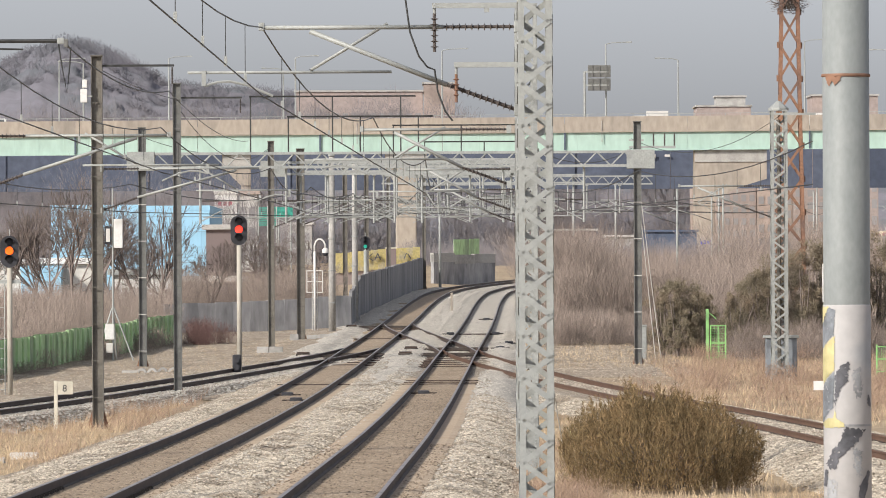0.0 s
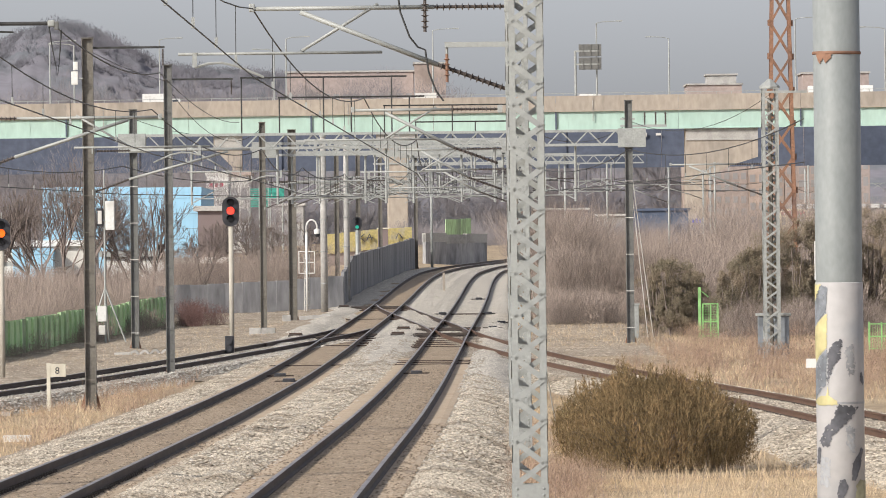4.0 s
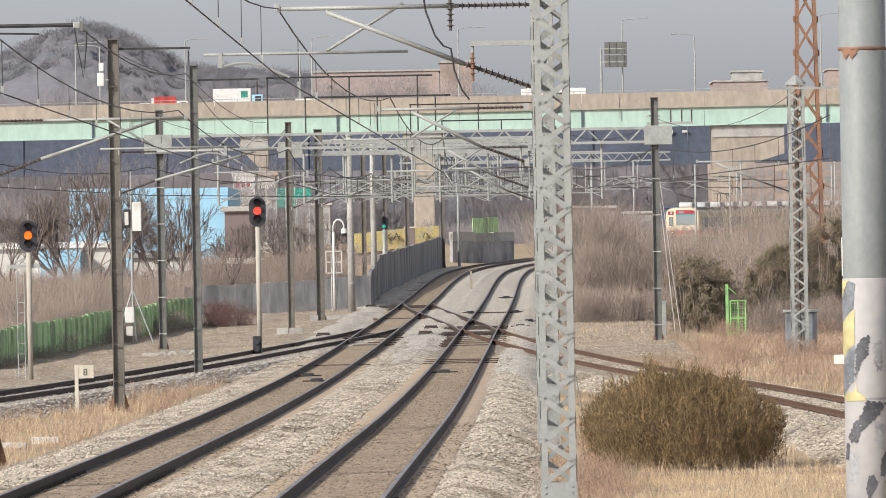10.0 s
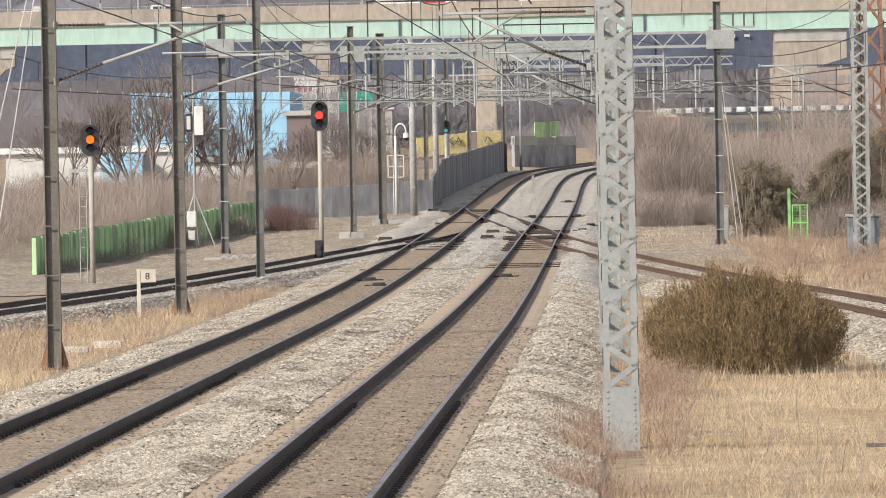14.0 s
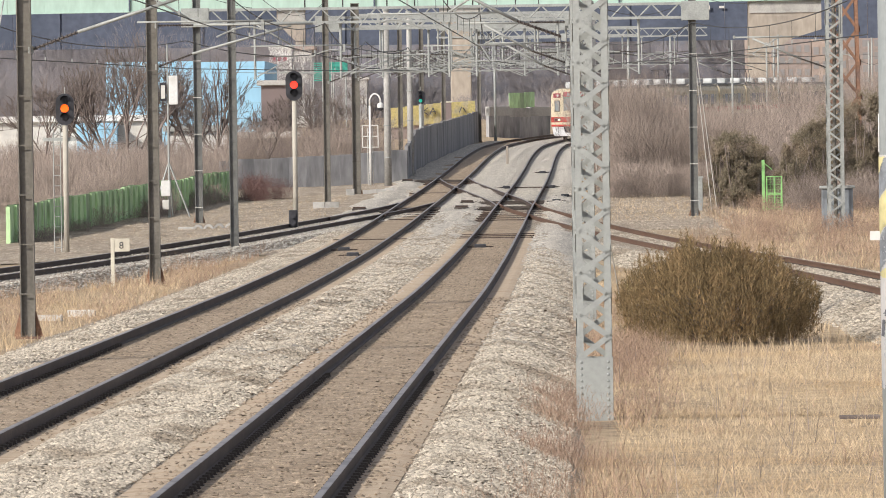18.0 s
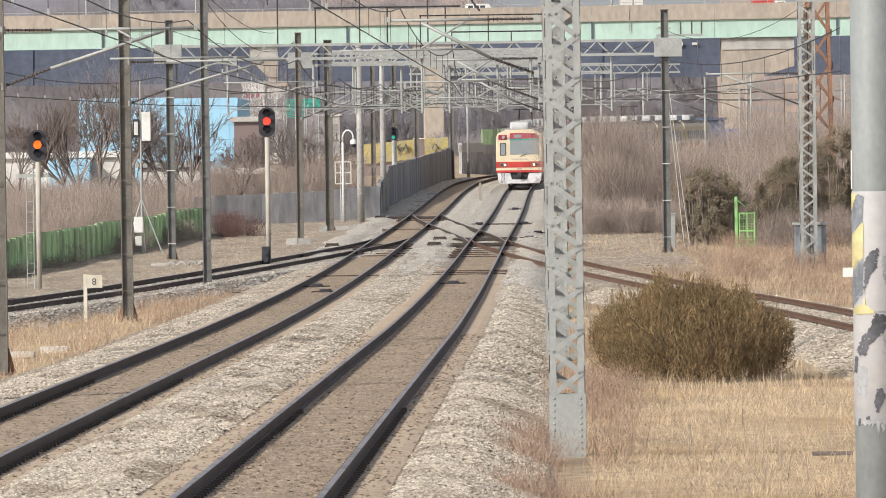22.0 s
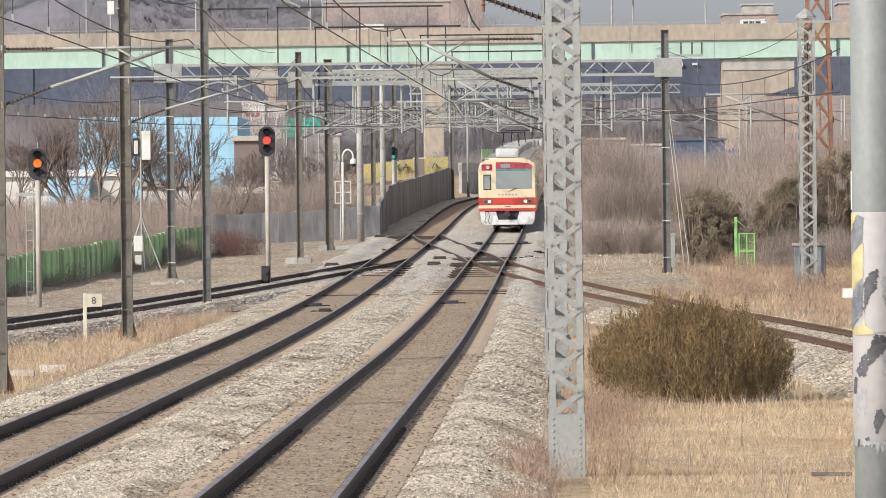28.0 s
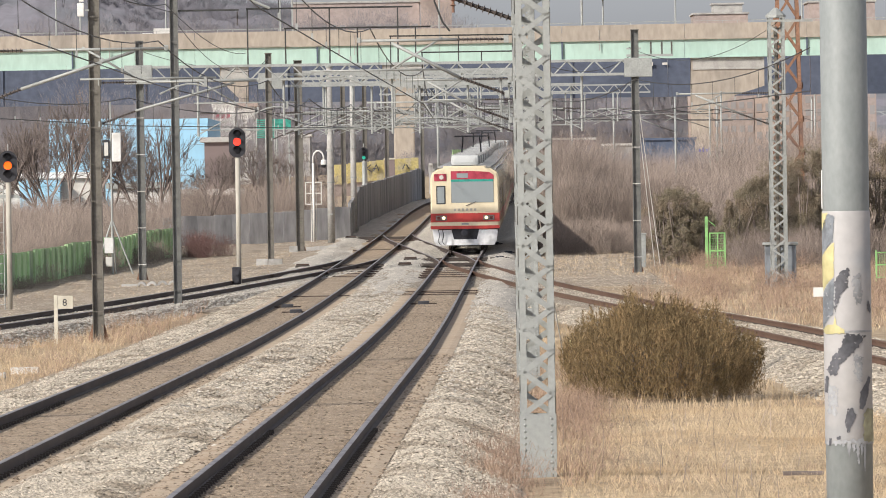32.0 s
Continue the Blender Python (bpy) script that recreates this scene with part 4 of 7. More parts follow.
def seg_tris(segs):
    """Three-sided tapering limbs, as quads."""
    p = np.array([s[0] for s in segs]); q = np.array([s[1] for s in segs])
    r = np.array([s[2] for s in segs])[:, None]; r2 = np.array([s[3] for s in segs])[:, None]
    d = q - p
    d /= np.linalg.norm(d, axis=1, keepdims=True) + 1e-9
    u = np.cross(d, np.array([0.3, 0.9, 0.2]))
    u /= np.linalg.norm(u, axis=1, keepdims=True) + 1e-9
    w = np.cross(d, u)
    out = []
    for k in range(3):
        a, b = 2 * math.pi * k / 3, 2 * math.pi * (k + 1) / 3
        ua, ub = math.cos(a) * u + math.sin(a) * w, math.cos(b) * u + math.sin(b) * w
        out.append(np.stack([p + r * ua, p + r * ub, q + r2 * ub, q + r2 * ua], 1))
    return np.concatenate(out)


def bare_tree(x, y, height, label, seed, material=M_TWIGDARK, levels=6, spread=0.42, r0=0.13, lean=(0, 0)):
    rng = np.random.default_rng(seed)
    z = ground_height(x, y)
    t = thing("bare_tree", label, "tree", (x, y, z), group="bare trees")
    segs = twigs_tree((0, 0, -0.1), height, spread, levels, rng, r0, lean)
    big = [s for s in segs if s[2] > r0 * 0.3]
    small = [s for s in segs if s[2] <= r0 * 0.3]
    mass("trunk", seg_tris(big), 4, material, t)
    mass("crown", seg_tris([(a, b, max(c, 0.012), max(d, 0.008)) for a, b, c, d in small]), 4, material, t)
    return t


def scrub(name, label, x0, x1, y0, y1, height, n, material, w=0.03, lean=0.5, keep=None):
    """A belt of leafless bushes: sheaves of thin rods that fan out from their roots, of uneven height."""
    n, w = int(n * 6.5), w * 0.28
    roots = max(6, int((x1 - x0) * 7))
    rx, ry = RNG.uniform(x0, x1, roots * 12), RNG.uniform(y0, y1, roots * 12)
    if keep:
        ok = [keep(a, b) for a, b in zip(rx, ry)]
        rx, ry = rx[ok], ry[ok]
    rx, ry = rx[:roots], ry[:roots]
    roots = len(rx)
    rz = np.array([ground_height(a, b) for a, b in zip(rx, ry)])
    rh = height * RNG.uniform(0.55, 1.08, roots)
    i = RNG.integers(0, roots, n)
    a, e = RNG.uniform(0, 2 * math.pi, n), np.minimum(np.abs(RNG.normal(0, lean, n)), 0.55)
    d = np.stack([np.cos(a) * e, np.sin(a) * e, np.ones(n)], 1)
    p = np.stack([rx[i], ry[i], rz[i]], 1) + d * (rh[i] * RNG.uniform(0, 0.66, n))[:, None] + RNG.normal(0, 0.3, (n, 3)) * (1, 1, 0.4)
    p[:, 2] = np.maximum(p[:, 2], rz[i])
    return tagged(mass(name, blades(p, d + RNG.normal(0, 0.42, (n, 3)) * (1, 1, 0.5), rh[i] * RNG.uniform(0.08, 0.27, n), w), 3, material), label, "shrub", kind="stuff")


def leafy(name, label, x, y, rx, ry, h, n, material, size=0.12, seed=1, flat=1.0):
    """An evergreen shrub: trunk, and a crown of small leaves in uneven clumps with gaps."""
    rng = np.random.default_rng(seed)
    z = ground_height(x, y)
    t = thing(name, label, "shrub", (x, y, z), group="evergreen shrubs")
    clumps = 60
    c = np.stack([rng.normal(0, 0.52, clumps) * rx, rng.normal(0, 0.5, clumps) * ry, rng.uniform(0.08, 0.98, clumps) * h], 1)
    shrink = 1 - 0.45 * (c[:, 2] / h)
    c[:, 0] *= shrink
    c[:, 1] *= shrink
    rad = rng.uniform(0.1, 0.34, clumps) * min(rx, 1.2)
    i = rng.integers(0, clumps, n)
    v = rng.normal(size=(n, 3))
    v /= np.linalg.norm(v, axis=1, keepdims=True)
    pos = c[i] + v * (rad[i] * rng.uniform(0.3, 1.05, n))[:, None] * (1, 1, 1.25)
    pos[:, 2] = np.clip(pos[:, 2], 0.02, None)
    mass("crown", blades(pos, v + (0, 0, 0.5) + rng.normal(0, 0.5, (n, 3)), size * rng.uniform(0.6, 1.6, n), size * 0.55), 3, material, t)
    mass("trunk", seg_tris([((0, 0, -0.05), (rng.normal(0, 0.3) * rx, rng.normal(0, 0.3), h * 0.8), 0.05, 0.015) for _ in range(9)]), 4, M_TWIGDARK, t)
    return t


def stones(name, label, spans, material, path=None, level=None, size=0.033, soil=False):
    """Loose ballast stones: pointed pebbles, open where they sit in the bed, thrown over strips (sideways from, to, distance from, to, how many)."""
    oct_ = np.array([(1, 0, -0.05), (-1, 0, 0.1), (0, 1, 0.05), (0, -1, -0.1), (0.1, 0.1, 0.52)], float)
    tri = np.array([(0, 2, 4), (2, 1, 4), (1, 3, 4), (3, 0, 4)])
    bedu, bedz = [b[0] for b in bed], [b[1] for b in bed]
    allv = []
    for u0, u1, y0, y1, n in spans:
        y = RNG.uniform(y0, y1, n)
        u = RNG.uniform(u0, u1, n)
        over = np.interp(u, bedu, bedz) if level is None else np.interp(u, *level) if isinstance(level, tuple) else level
        c = np.stack([np.array([(path or x_right)(k) for k in y]) + u, y, np.array([prof(k) for k in y]) + over + 0.018], 1)
        if level is None:
            c[:, 2] += np.array([lumps(a, b) for a, b in zip(u, y)])
            for mid in (0.0, -4.2):
                c[:, 2] += np.where((np.abs(u - mid) < 1.2) & (y < 302), 0.022, 0.0)
        if soil:
            c[:, 2] = [ground_height(a, b) + 0.03 for a, b in c[:, :2]]
        r = size * RNG.uniform(0.6, 1.45, n)[:, None, None] * RNG.uniform(0.6, 1.25, (n, 5, 1)) * (1, 1, 0.85)
        a = RNG.uniform(0, 6.28, n)
        e = oct_[None] * r + RNG.normal(0, 0.005, (n, 5, 3))
        ex = e[:, :, 0] * np.cos(a)[:, None] - e[:, :, 1] * np.sin(a)[:, None]
        ey = e[:, :, 0] * np.sin(a)[:, None] + e[:, :, 1] * np.cos(a)[:, None]
        allv.append(np.stack([ex, ey, e[:, :, 2]], 2) + c[:, None, :])
    v = np.concatenate(allv)
    mesh = bpy.data.meshes.new(name)
    n = len(v)
    mesh.vertices.add(n * 5), mesh.loops.add(n * 12), mesh.polygons.add(n * 4)
    mesh.vertices.foreach_set("co", v.astype(np.float32).ravel())
    mesh.loops.foreach_set("vertex_index", (np.arange(n)[:, None, None] * 5 + tri[None]).astype(np.int32).ravel())
    mesh.polygons.foreach_set("loop_start", np.arange(0, n * 12, 3, dtype=np.int32))
    mesh.polygons.foreach_set("loop_total", np.full(n * 4, 3, dtype=np.int32))
    mesh.update(calc_edges=True)
    return tagged(link(name, mesh, material), label, "ballast", kind="stuff")


# ---- signals ----
def signal(x, y, z, w, h, lit, lens, label, post=0.09, foot=-0.65, ladder=False):
    z0 = prof(y) + foot
    s = thing("railway_signal", label, "signal", (x, y, z0), group="railway signals")
    c = z - z0
    part("post", tube(B(), (0, 0, 0), (0, 0, c - h / 2 + 0.05), post, 12), M_BEIGE if y < 400 else M_GALVDIM, s, smooth=True)
    part("finial", tube(B(), (0, 0.1, c + h / 2 - 0.02), (0, 0.1, c + h / 2 + 0.22), 0.02, 6), M_GALVDIM, s)
    b = B()
    n, ring = 28, []
    for yy in (-0.10, 0.02):
        r = []
        for i in range(n):
            a = 2 * math.pi * i / n
            cy = (h / 2 - w / 2) * (1 if math.sin(a) >= 0 else -1)
            r.append(b.verts.new((math.cos(a) * w / 2, yy, c + cy + math.sin(a) * w / 2)))
        ring.append(r)
    b.faces.new(ring[0]), b.faces.new(ring[1][::-1])
    for i in range(n):
        b.faces.new((ring[0][i], ring[0][(i + 1) % n], ring[1][(i + 1) % n], ring[1][i]))
    head = part("signal_head", b, M_DARK, s, "black rounded backboard")
    part("lamp_case", bx(B(), (-w * 0.3, 0.02, c - h * 0.4), (w * 0.3, 0.35, c + h * 0.4), 0.02), M_DARK, s)
    for k in range(3):
        zz = c + (0.30 - 0.27 * k) * h
        r = 0.13 * h
        on = k == lit
        part("lens", lathe(B(), (0, -0.105, zz), (0, -0.15, zz), [(0, r), (0.02, r * 0.85), (0.035, r * 0.4)], 16), lens if on else M_DARK, head, "glowing lens" if on else "dark lens")
        hood = B()
        m = 12
        rows = [[hood.verts.new((math.cos(math.pi * i / m) * rr, yy, zz + math.sin(math.pi * i / m) * rr)) for i in range(m + 1)] for rr, yy in ((r * 1.15, -0.10), (r * 1.15, -0.32), (r * 1.05, -0.32), (r * 1.05, -0.10))]
        for p, q in zip(rows, rows[1:]):
            for i in range(m):
                hood.faces.new((p[i], p[i + 1], q[i + 1], q[i]))
        part("hood", hood, M_DARK, head)
    if ladder:
        for dx in (-0.42, -0.18):
            part("ladder_rail", tube(B(), (dx, 0.15, 0), (dx, 0.15, c - h * 0.6), 0.018, 6), M_GALVDIM, s)
        for k in range(int((c - h * 0.6) / 0.35)):
            part("rung", tube(B(), (-0.42, 0.15, 0.3 + 0.35 * k), (-0.18, 0.15, 0.3 + 0.35 * k), 0.012, 5), M_GALVDIM, s)
        part("stay_arm", bx(B(), (-0.75, 0.05, c - h), (0.35, 0.15, c - h + 0.12)), M_GALVDIM, s)
    return s


signal(-7.51, 270.6, 4.87, 0.62, 1.10, 1, M_LAMPRED, "three-lamp colour light signal showing red")
signal(-14.75, 250, 4.06, 0.62, 1.08, 1, M_LAMPAMBER, "three-lamp colour light signal showing amber", ladder=True)
signal(-4.57, 433, 5.0, 0.55, 0.82, 2, M_LAMPGREEN, "distant colour light signal showing green", post=0.11)
for x, y in ((-7.58, 269.6), (-5.2, 420)):
    d = thing("shunting_signal", "black dwarf shunting signal on a short post", "signal", (x, y, prof(y) - 0.65), group="dwarf signals")
    part("post", bx(B(), (-0.06, -0.06, 0), (0.06, 0.06, 0.55)), M_RUST, d, "red and white painted post")
    part("lamp_case", bx(B(), (-0.16, -0.12, 0.5), (0.16, 0.16, 1.15), 0.04), M_DARK, d)
    for k in (0.68, 0.95):
        part("hood", lathe(B(), (0, -0.12, k), (0, -0.3, k), [(0, 0.09), (0.18, 0.10)], 10), M_DARK, d)

# big galvanised post close to the camera, with peeling tape
post_y, post_x, post_r = 40.0, 2.198, 0.1277
pst = thing("platform_post", "mottled galvanised tube post with peeling white sleeve and worn tape", "post", (post_x, post_y, 0.0))
part("tube", tube(B(), (0, 0, -0.5), (0, 0, 6.2), post_r, 40), M_GALVBIG, pst, smooth=True)
part("joint_ring", lathe(B(), (0, 0, 4.375), (0, 0, 4.395), [(0, post_r + 0.001), (0.004, post_r + 0.006), (0.014, post_r + 0.006), (0.018, post_r + 0.001)], 40), M_RUST, pst, "rusty weld ring", smooth=True)
part("white_sleeve", lathe(B(), (0, 0, 1.87), (0, 0, 3.136), [(0, post_r + 0.001), (0.003, post_r + 0.003), (1.262, post_r + 0.003), (1.266, post_r + 0.001)], 40), M_PEELED, pst, "peeling white coating", smooth=True)


def torn(outline, material, seed, name="tape_remnant", r=0.006, rag=0.012, holes=0.0):
    """A torn patch on the post: an outline of (degrees from the side facing the line, height), its edge frayed, small pieces missing."""
    n = len(outline)

    def inside(a, z):
        hit = False
        for (a0, z0), (a1, z1) in zip(outline, outline[1:] + outline[:1]):
            if (z0 > z) != (z1 > z) and a < a0 + (z - z0) * (a1 - a0) / (z1 - z0):
                hit = not hit
        return hit

    b, verts = B(), {}
    lo_a, hi_a = min(p[0] for p in outline) - 6, max(p[0] for p in outline) + 6
    lo_z, hi_z = min(p[1] for p in outline) - 0.02, max(p[1] for p in outline) + 0.02
    da, dz = 1.5, 0.004

    def vert(i, j):
        if (i, j) not in verts:
            t = math.radians(lo_a + i * da)
            verts[i, j] = b.verts.new((math.sin(t) * (post_r + r), -math.cos(t) * (post_r + r), lo_z + j * dz))
        return verts[i, j]

    for i in range(int((hi_a - lo_a) / da)):
        for j in range(int((hi_z - lo_z) / dz)):
            a, z = lo_a + (i + 0.5) * da, lo_z + (j + 0.5) * dz
            q = (a * 0.12, z * 55, seed)
            shift = noise.noise(q) + 0.5 * noise.noise((a * 0.3, z * 130, seed))
            if inside(a + shift * rag * 500, z + rag * noise.noise((a * 0.15, z * 60, seed + 9))) and noise.noise((a * 0.16, z * 70, seed + 3)) < 0.75 - holes:
                b.faces.new((vert(i, j), vert(i + 1, j), vert(i + 1, j + 1), vert(i, j + 1)))
    return part(name, b, material, pst)


# hazard tape: yellow and blue-grey diagonal remnants, black scraps further down
torn([(-84, 3.127), (-52, 3.127), (-61, 3.072), (-84, 3.029)], M_STICKER, 1, rag=0.004)
torn([(-52, 3.127), (-32, 3.108), (-37, 2.97), (-84, 2.89), (-84, 3.02)], M_TAPEGREY, 2, rag=0.006, holes=0.25)
torn([(-34, 2.968), (-35, 2.782), (-84, 2.69), (-84, 2.885)], M_STICKER, 3, rag=0.004)
torn([(-35, 2.775), (-38, 2.58), (-84, 2.49), (-84, 2.68)], M_TAPEGREY, 4, rag=0.005, holes=0.3)
torn([(-33, 2.753), (-22, 2.80), (3, 2.825), (-3, 2.72), (-20, 2.674), (-34, 2.58)], M_SCUFF, 5, holes=0.3)
torn([(-9, 2.469), (47, 2.463), (5, 2.357), (-21, 2.306), (-35, 2.24), (-63, 2.261), (-46, 2.337), (-21, 2.393)], M_SCUFF, 6, holes=0.2)
torn([(-68, 2.245), (-56, 2.235), (-60, 2.148), (-77, 2.153)], M_SCUFF, 7, rag=0.006)
torn([(26, 2.152), (39, 2.193), (53, 2.238), (61, 2.228), (49, 2.131), (33, 2.055), (23, 2.06)], M_SCUFF, 8, rag=0.006)
torn([(-5, 2.06), (6, 2.065), (14, 2.024), (3, 1.968), (-6, 1.932), (-13, 1.989)], M_SCUFF, 9, rag=0.008, holes=0.15)
torn([(-34, 1.912), (-23, 1.917), (-23, 1.897), (-33, 1.895)], M_SCUFF, 10, rag=0.004)
torn([(-56, 1.902), (-48, 1.902), (-52, 1.862), (-60, 1.862)], M_SCUFF, 11, rag=0.004)
torn([(53, 2.642), (59, 2.647), (70, 2.591), (64, 2.576), (51, 2.601)], M_SCUFF, 12, rag=0.003)
torn([(-84, 2.491), (-56, 2.519), (-39, 2.519), (-33, 2.572), (-30, 2.519), (-11, 2.49), (-9, 2.472), (-66, 2.468)], M_STICKER, 13, rag=0.004, r=0.0065)
torn([(35, 2.029), (48, 2.06), (84, 2.06), (84, 1.88), (46, 1.88), (34, 1.886)], M_PALEYELLOW, 14, rag=0.008, r=0.005)
torn([(-84, 1.895), (-20, 1.89), (30, 1.9), (84, 1.88), (84, 1.868), (-84, 1.868)], M_SMUDGE, 15, rag=0.02, r=0.0045, holes=0.35)
torn([(8, 2.78), (30, 2.8), (36, 2.66), (20, 2.62), (12, 2.7)], M_SMUDGE, 16, rag=0.012, r=0.0048, holes=0.45)
torn([(-60, 2.2), (-30, 2.18), (-34, 2.02), (-62, 2.04)], M_SMUDGE, 17, rag=0.015, r=0.0048, holes=0.5)
torn([(10, 2.36), (34, 2.34), (30, 2.2), (14, 2.22)], M_SMUDGE, 18, rag=0.015, r=0.0048, holes=0.5)
for a0, z0 in ((-8, 1.80), (4, 1.83), (14, 1.76), (24, 1.81), (33, 1.72)):
    torn([(a0, 1.872), (a0 + 9, 1.872), (a0 + 6, z0), (a0 + 3, z0)], M_SMUDGE, 30 + a0, "white_drip", rag=0.006, r=0.002)
torn([(-60, 4.38), (-12, 4.38), (-18, 4.352), (-30, 4.325), (-38, 4.35), (-46, 4.322), (-56, 4.352)], M_RUST, 20, "rust_run", rag=0.006, holes=0.15)
torn([(-86, 2.487), (86, 2.487), (86, 2.475), (-86, 2.475)], M_SMUDGE, 21, "seam", rag=0.0, r=0.0042)
part("paper_label", tube(B(), (-0.1295, -0.02, 3.15), (-0.1295, -0.02, 3.36), 0.004, 6), M_WHITE, pst)
part("tag", bx(B(), (-0.185, -0.03, 2.672), (-0.1285, -0.024, 2.722)), M_WHITE, pst, "small white tag")

# right-hand lattice mast, cabinet, gate and rusty tower
rl = lattice("lattice_mast", 11.94, 260.8, -0.75, 0.58, 9.7, 0.36, M_GALVDIM, "slim galvanised lattice mast beside a cabinet", 2, plate=0.0, leg=0.1, bar=0.07)
part("cable_bundle", pipe(B(), [(0.02, 0.2, 0.1), (-0.02, 0.2, 3.0), (0.03, 0.2, 6.0), (0.0, 0.2, 9.4)], 0.07, 6), M_POLE, rl, "dark cable bundle inside the mast")
part("roof_cap", lathe(B(), (0, 0, 9.72), (0, 0, 10.1), [(0, 0.36), (0.08, 0.36), (0.34, 0.06)], 8), M_GALV, rl)
part("cross_arm", bx(B(), (-0.35, -0.3, 9.55), (1.3, -0.24, 9.63)), M_GALVDIM, rl)
cantilever(11.7, 260.8, -1, 3.3, 6.3, steady=False)
cb = thing("equipment_cabinet", "grey trackside equipment cabinet with sloped lid", "cabinet", (12.05, 262.2, ground_height(12, 262)))
part("body", bx(B(), (-0.55, -0.35, 0.12), (0.55, 0.35, 1.5), 0.02), M_CABINET, cb)
part("lid", bx(B(), (-0.62, -0.42, 1.5), (0.62, 0.42, 1.6), 0.02), M_GALV, cb)
for s in (-1, 1):
    dr = part("door", bx(B(), (s * 0.28 - 0.25, -0.372, 0.2), (s * 0.28 + 0.25, -0.352, 1.44), 0.006), M_CABINET, cb)
    part("handle", bx(B(), (s * 0.06 - 0.012, -0.395, 0.75), (s * 0.06 + 0.012, -0.372, 0.9)), M_DARK, dr)
part("plinth", bx(B(), (-0.5, -0.3, -0.1), (0.5, 0.3, 0.12)), M_CONC, cb)
gt = thing("wicket_gate", "bright green steel wicket gate of welded mesh with tall post", "gate", (10.65, 296.3, ground_height(10.65, 296)))
part("post", bx(B(), (-0.06, -0.06, 0), (0.06, 0.06, 2.12), 0.01), M_LIME, gt)
part("post_hook", pipe(B(), [(0.05, 0, 1.98), (0.2, 0, 1.86), (0.36, 0, 1.72)], 0.02, 5), M_LIME, gt)
for gx in (0.1, 0.41, 0.71):
    part("gate_stile", bx(B(), (gx, -0.025, 0.05), (gx + 0.05, 0.025, 1.47)), M_LIME, gt)
for z in (0.12, 0.72, 1.42):
    part("gate_rail", bx(B(), (0.1, -0.02, z), (0.76, 0.02, z + 0.05)), M_LIME, gt)
for k in range(12):
    part("mesh_wire", tube(B(), (0.12, 0, 0.18 + 0.105 * k), (0.74, 0, 0.18 + 0.105 * k), 0.008, 4), M_LIME, gt)
for k in range(9):
    part("mesh_wire", tube(B(), (0.16 + 0.065 * k, 0, 0.15), (0.16 + 0.065 * k, 0, 1.42), 0.006, 4), M_LIME, gt)
gp = thing("mesh_panel", "short bright green mesh fence panel on the verge", "fence", (15.72, 267, ground_height(15.7, 267)))
for gx in (0, 0.45, 0.9):
    part("post", bx(B(), (gx, -0.03, -0.05), (gx + 0.06, 0.03, 1.15), 0.008), M_LIME, gp)
for z in (0.15, 0.6, 1.05):
    part("rail", bx(B(), (0.06, -0.02, z), (0.9, 0.02, z + 0.045)), M_LIME, gp)
for k in range(14):
    part("mesh_wire", tube(B(), (0.08 + 0.063 * k, 0, 0.18), (0.08 + 0.063 * k, 0, 1.07), 0.007, 4), M_LIME, gp)
jb = thing("junction_box", "two small white junction boxes strapped to a pole", "box", (-9.68, 199.3, 7.95))
part("lower_box", bx(B(), (-0.13, -0.1, 0.0), (0.05, 0.05, 0.36), 0.015), M_WHITE, jb)
part("upper_box", bx(B(), (-0.08, -0.1, 0.4), (0.05, 0.05, 0.62), 0.015), M_WHITE, jb)
part("strap", bx(B(), (0.03, -0.06, 0.15), (0.19, 0.02, 0.19)), M_GALVDIM, jb)
sm = thing("cable_box", "pale grey cable box behind the pole's foot", "box", (8.22, 303, ground_height(8.2, 303)))
part("body", bx(B(), (-0.16, -0.15, 0), (0.16, 0.15, 1.4), 0.02), M_GALVDIM, sm)
part("lid", bx(B(), (-0.19, -0.18, 1.4), (0.19, 0.18, 1.46)), M_GALV, sm)


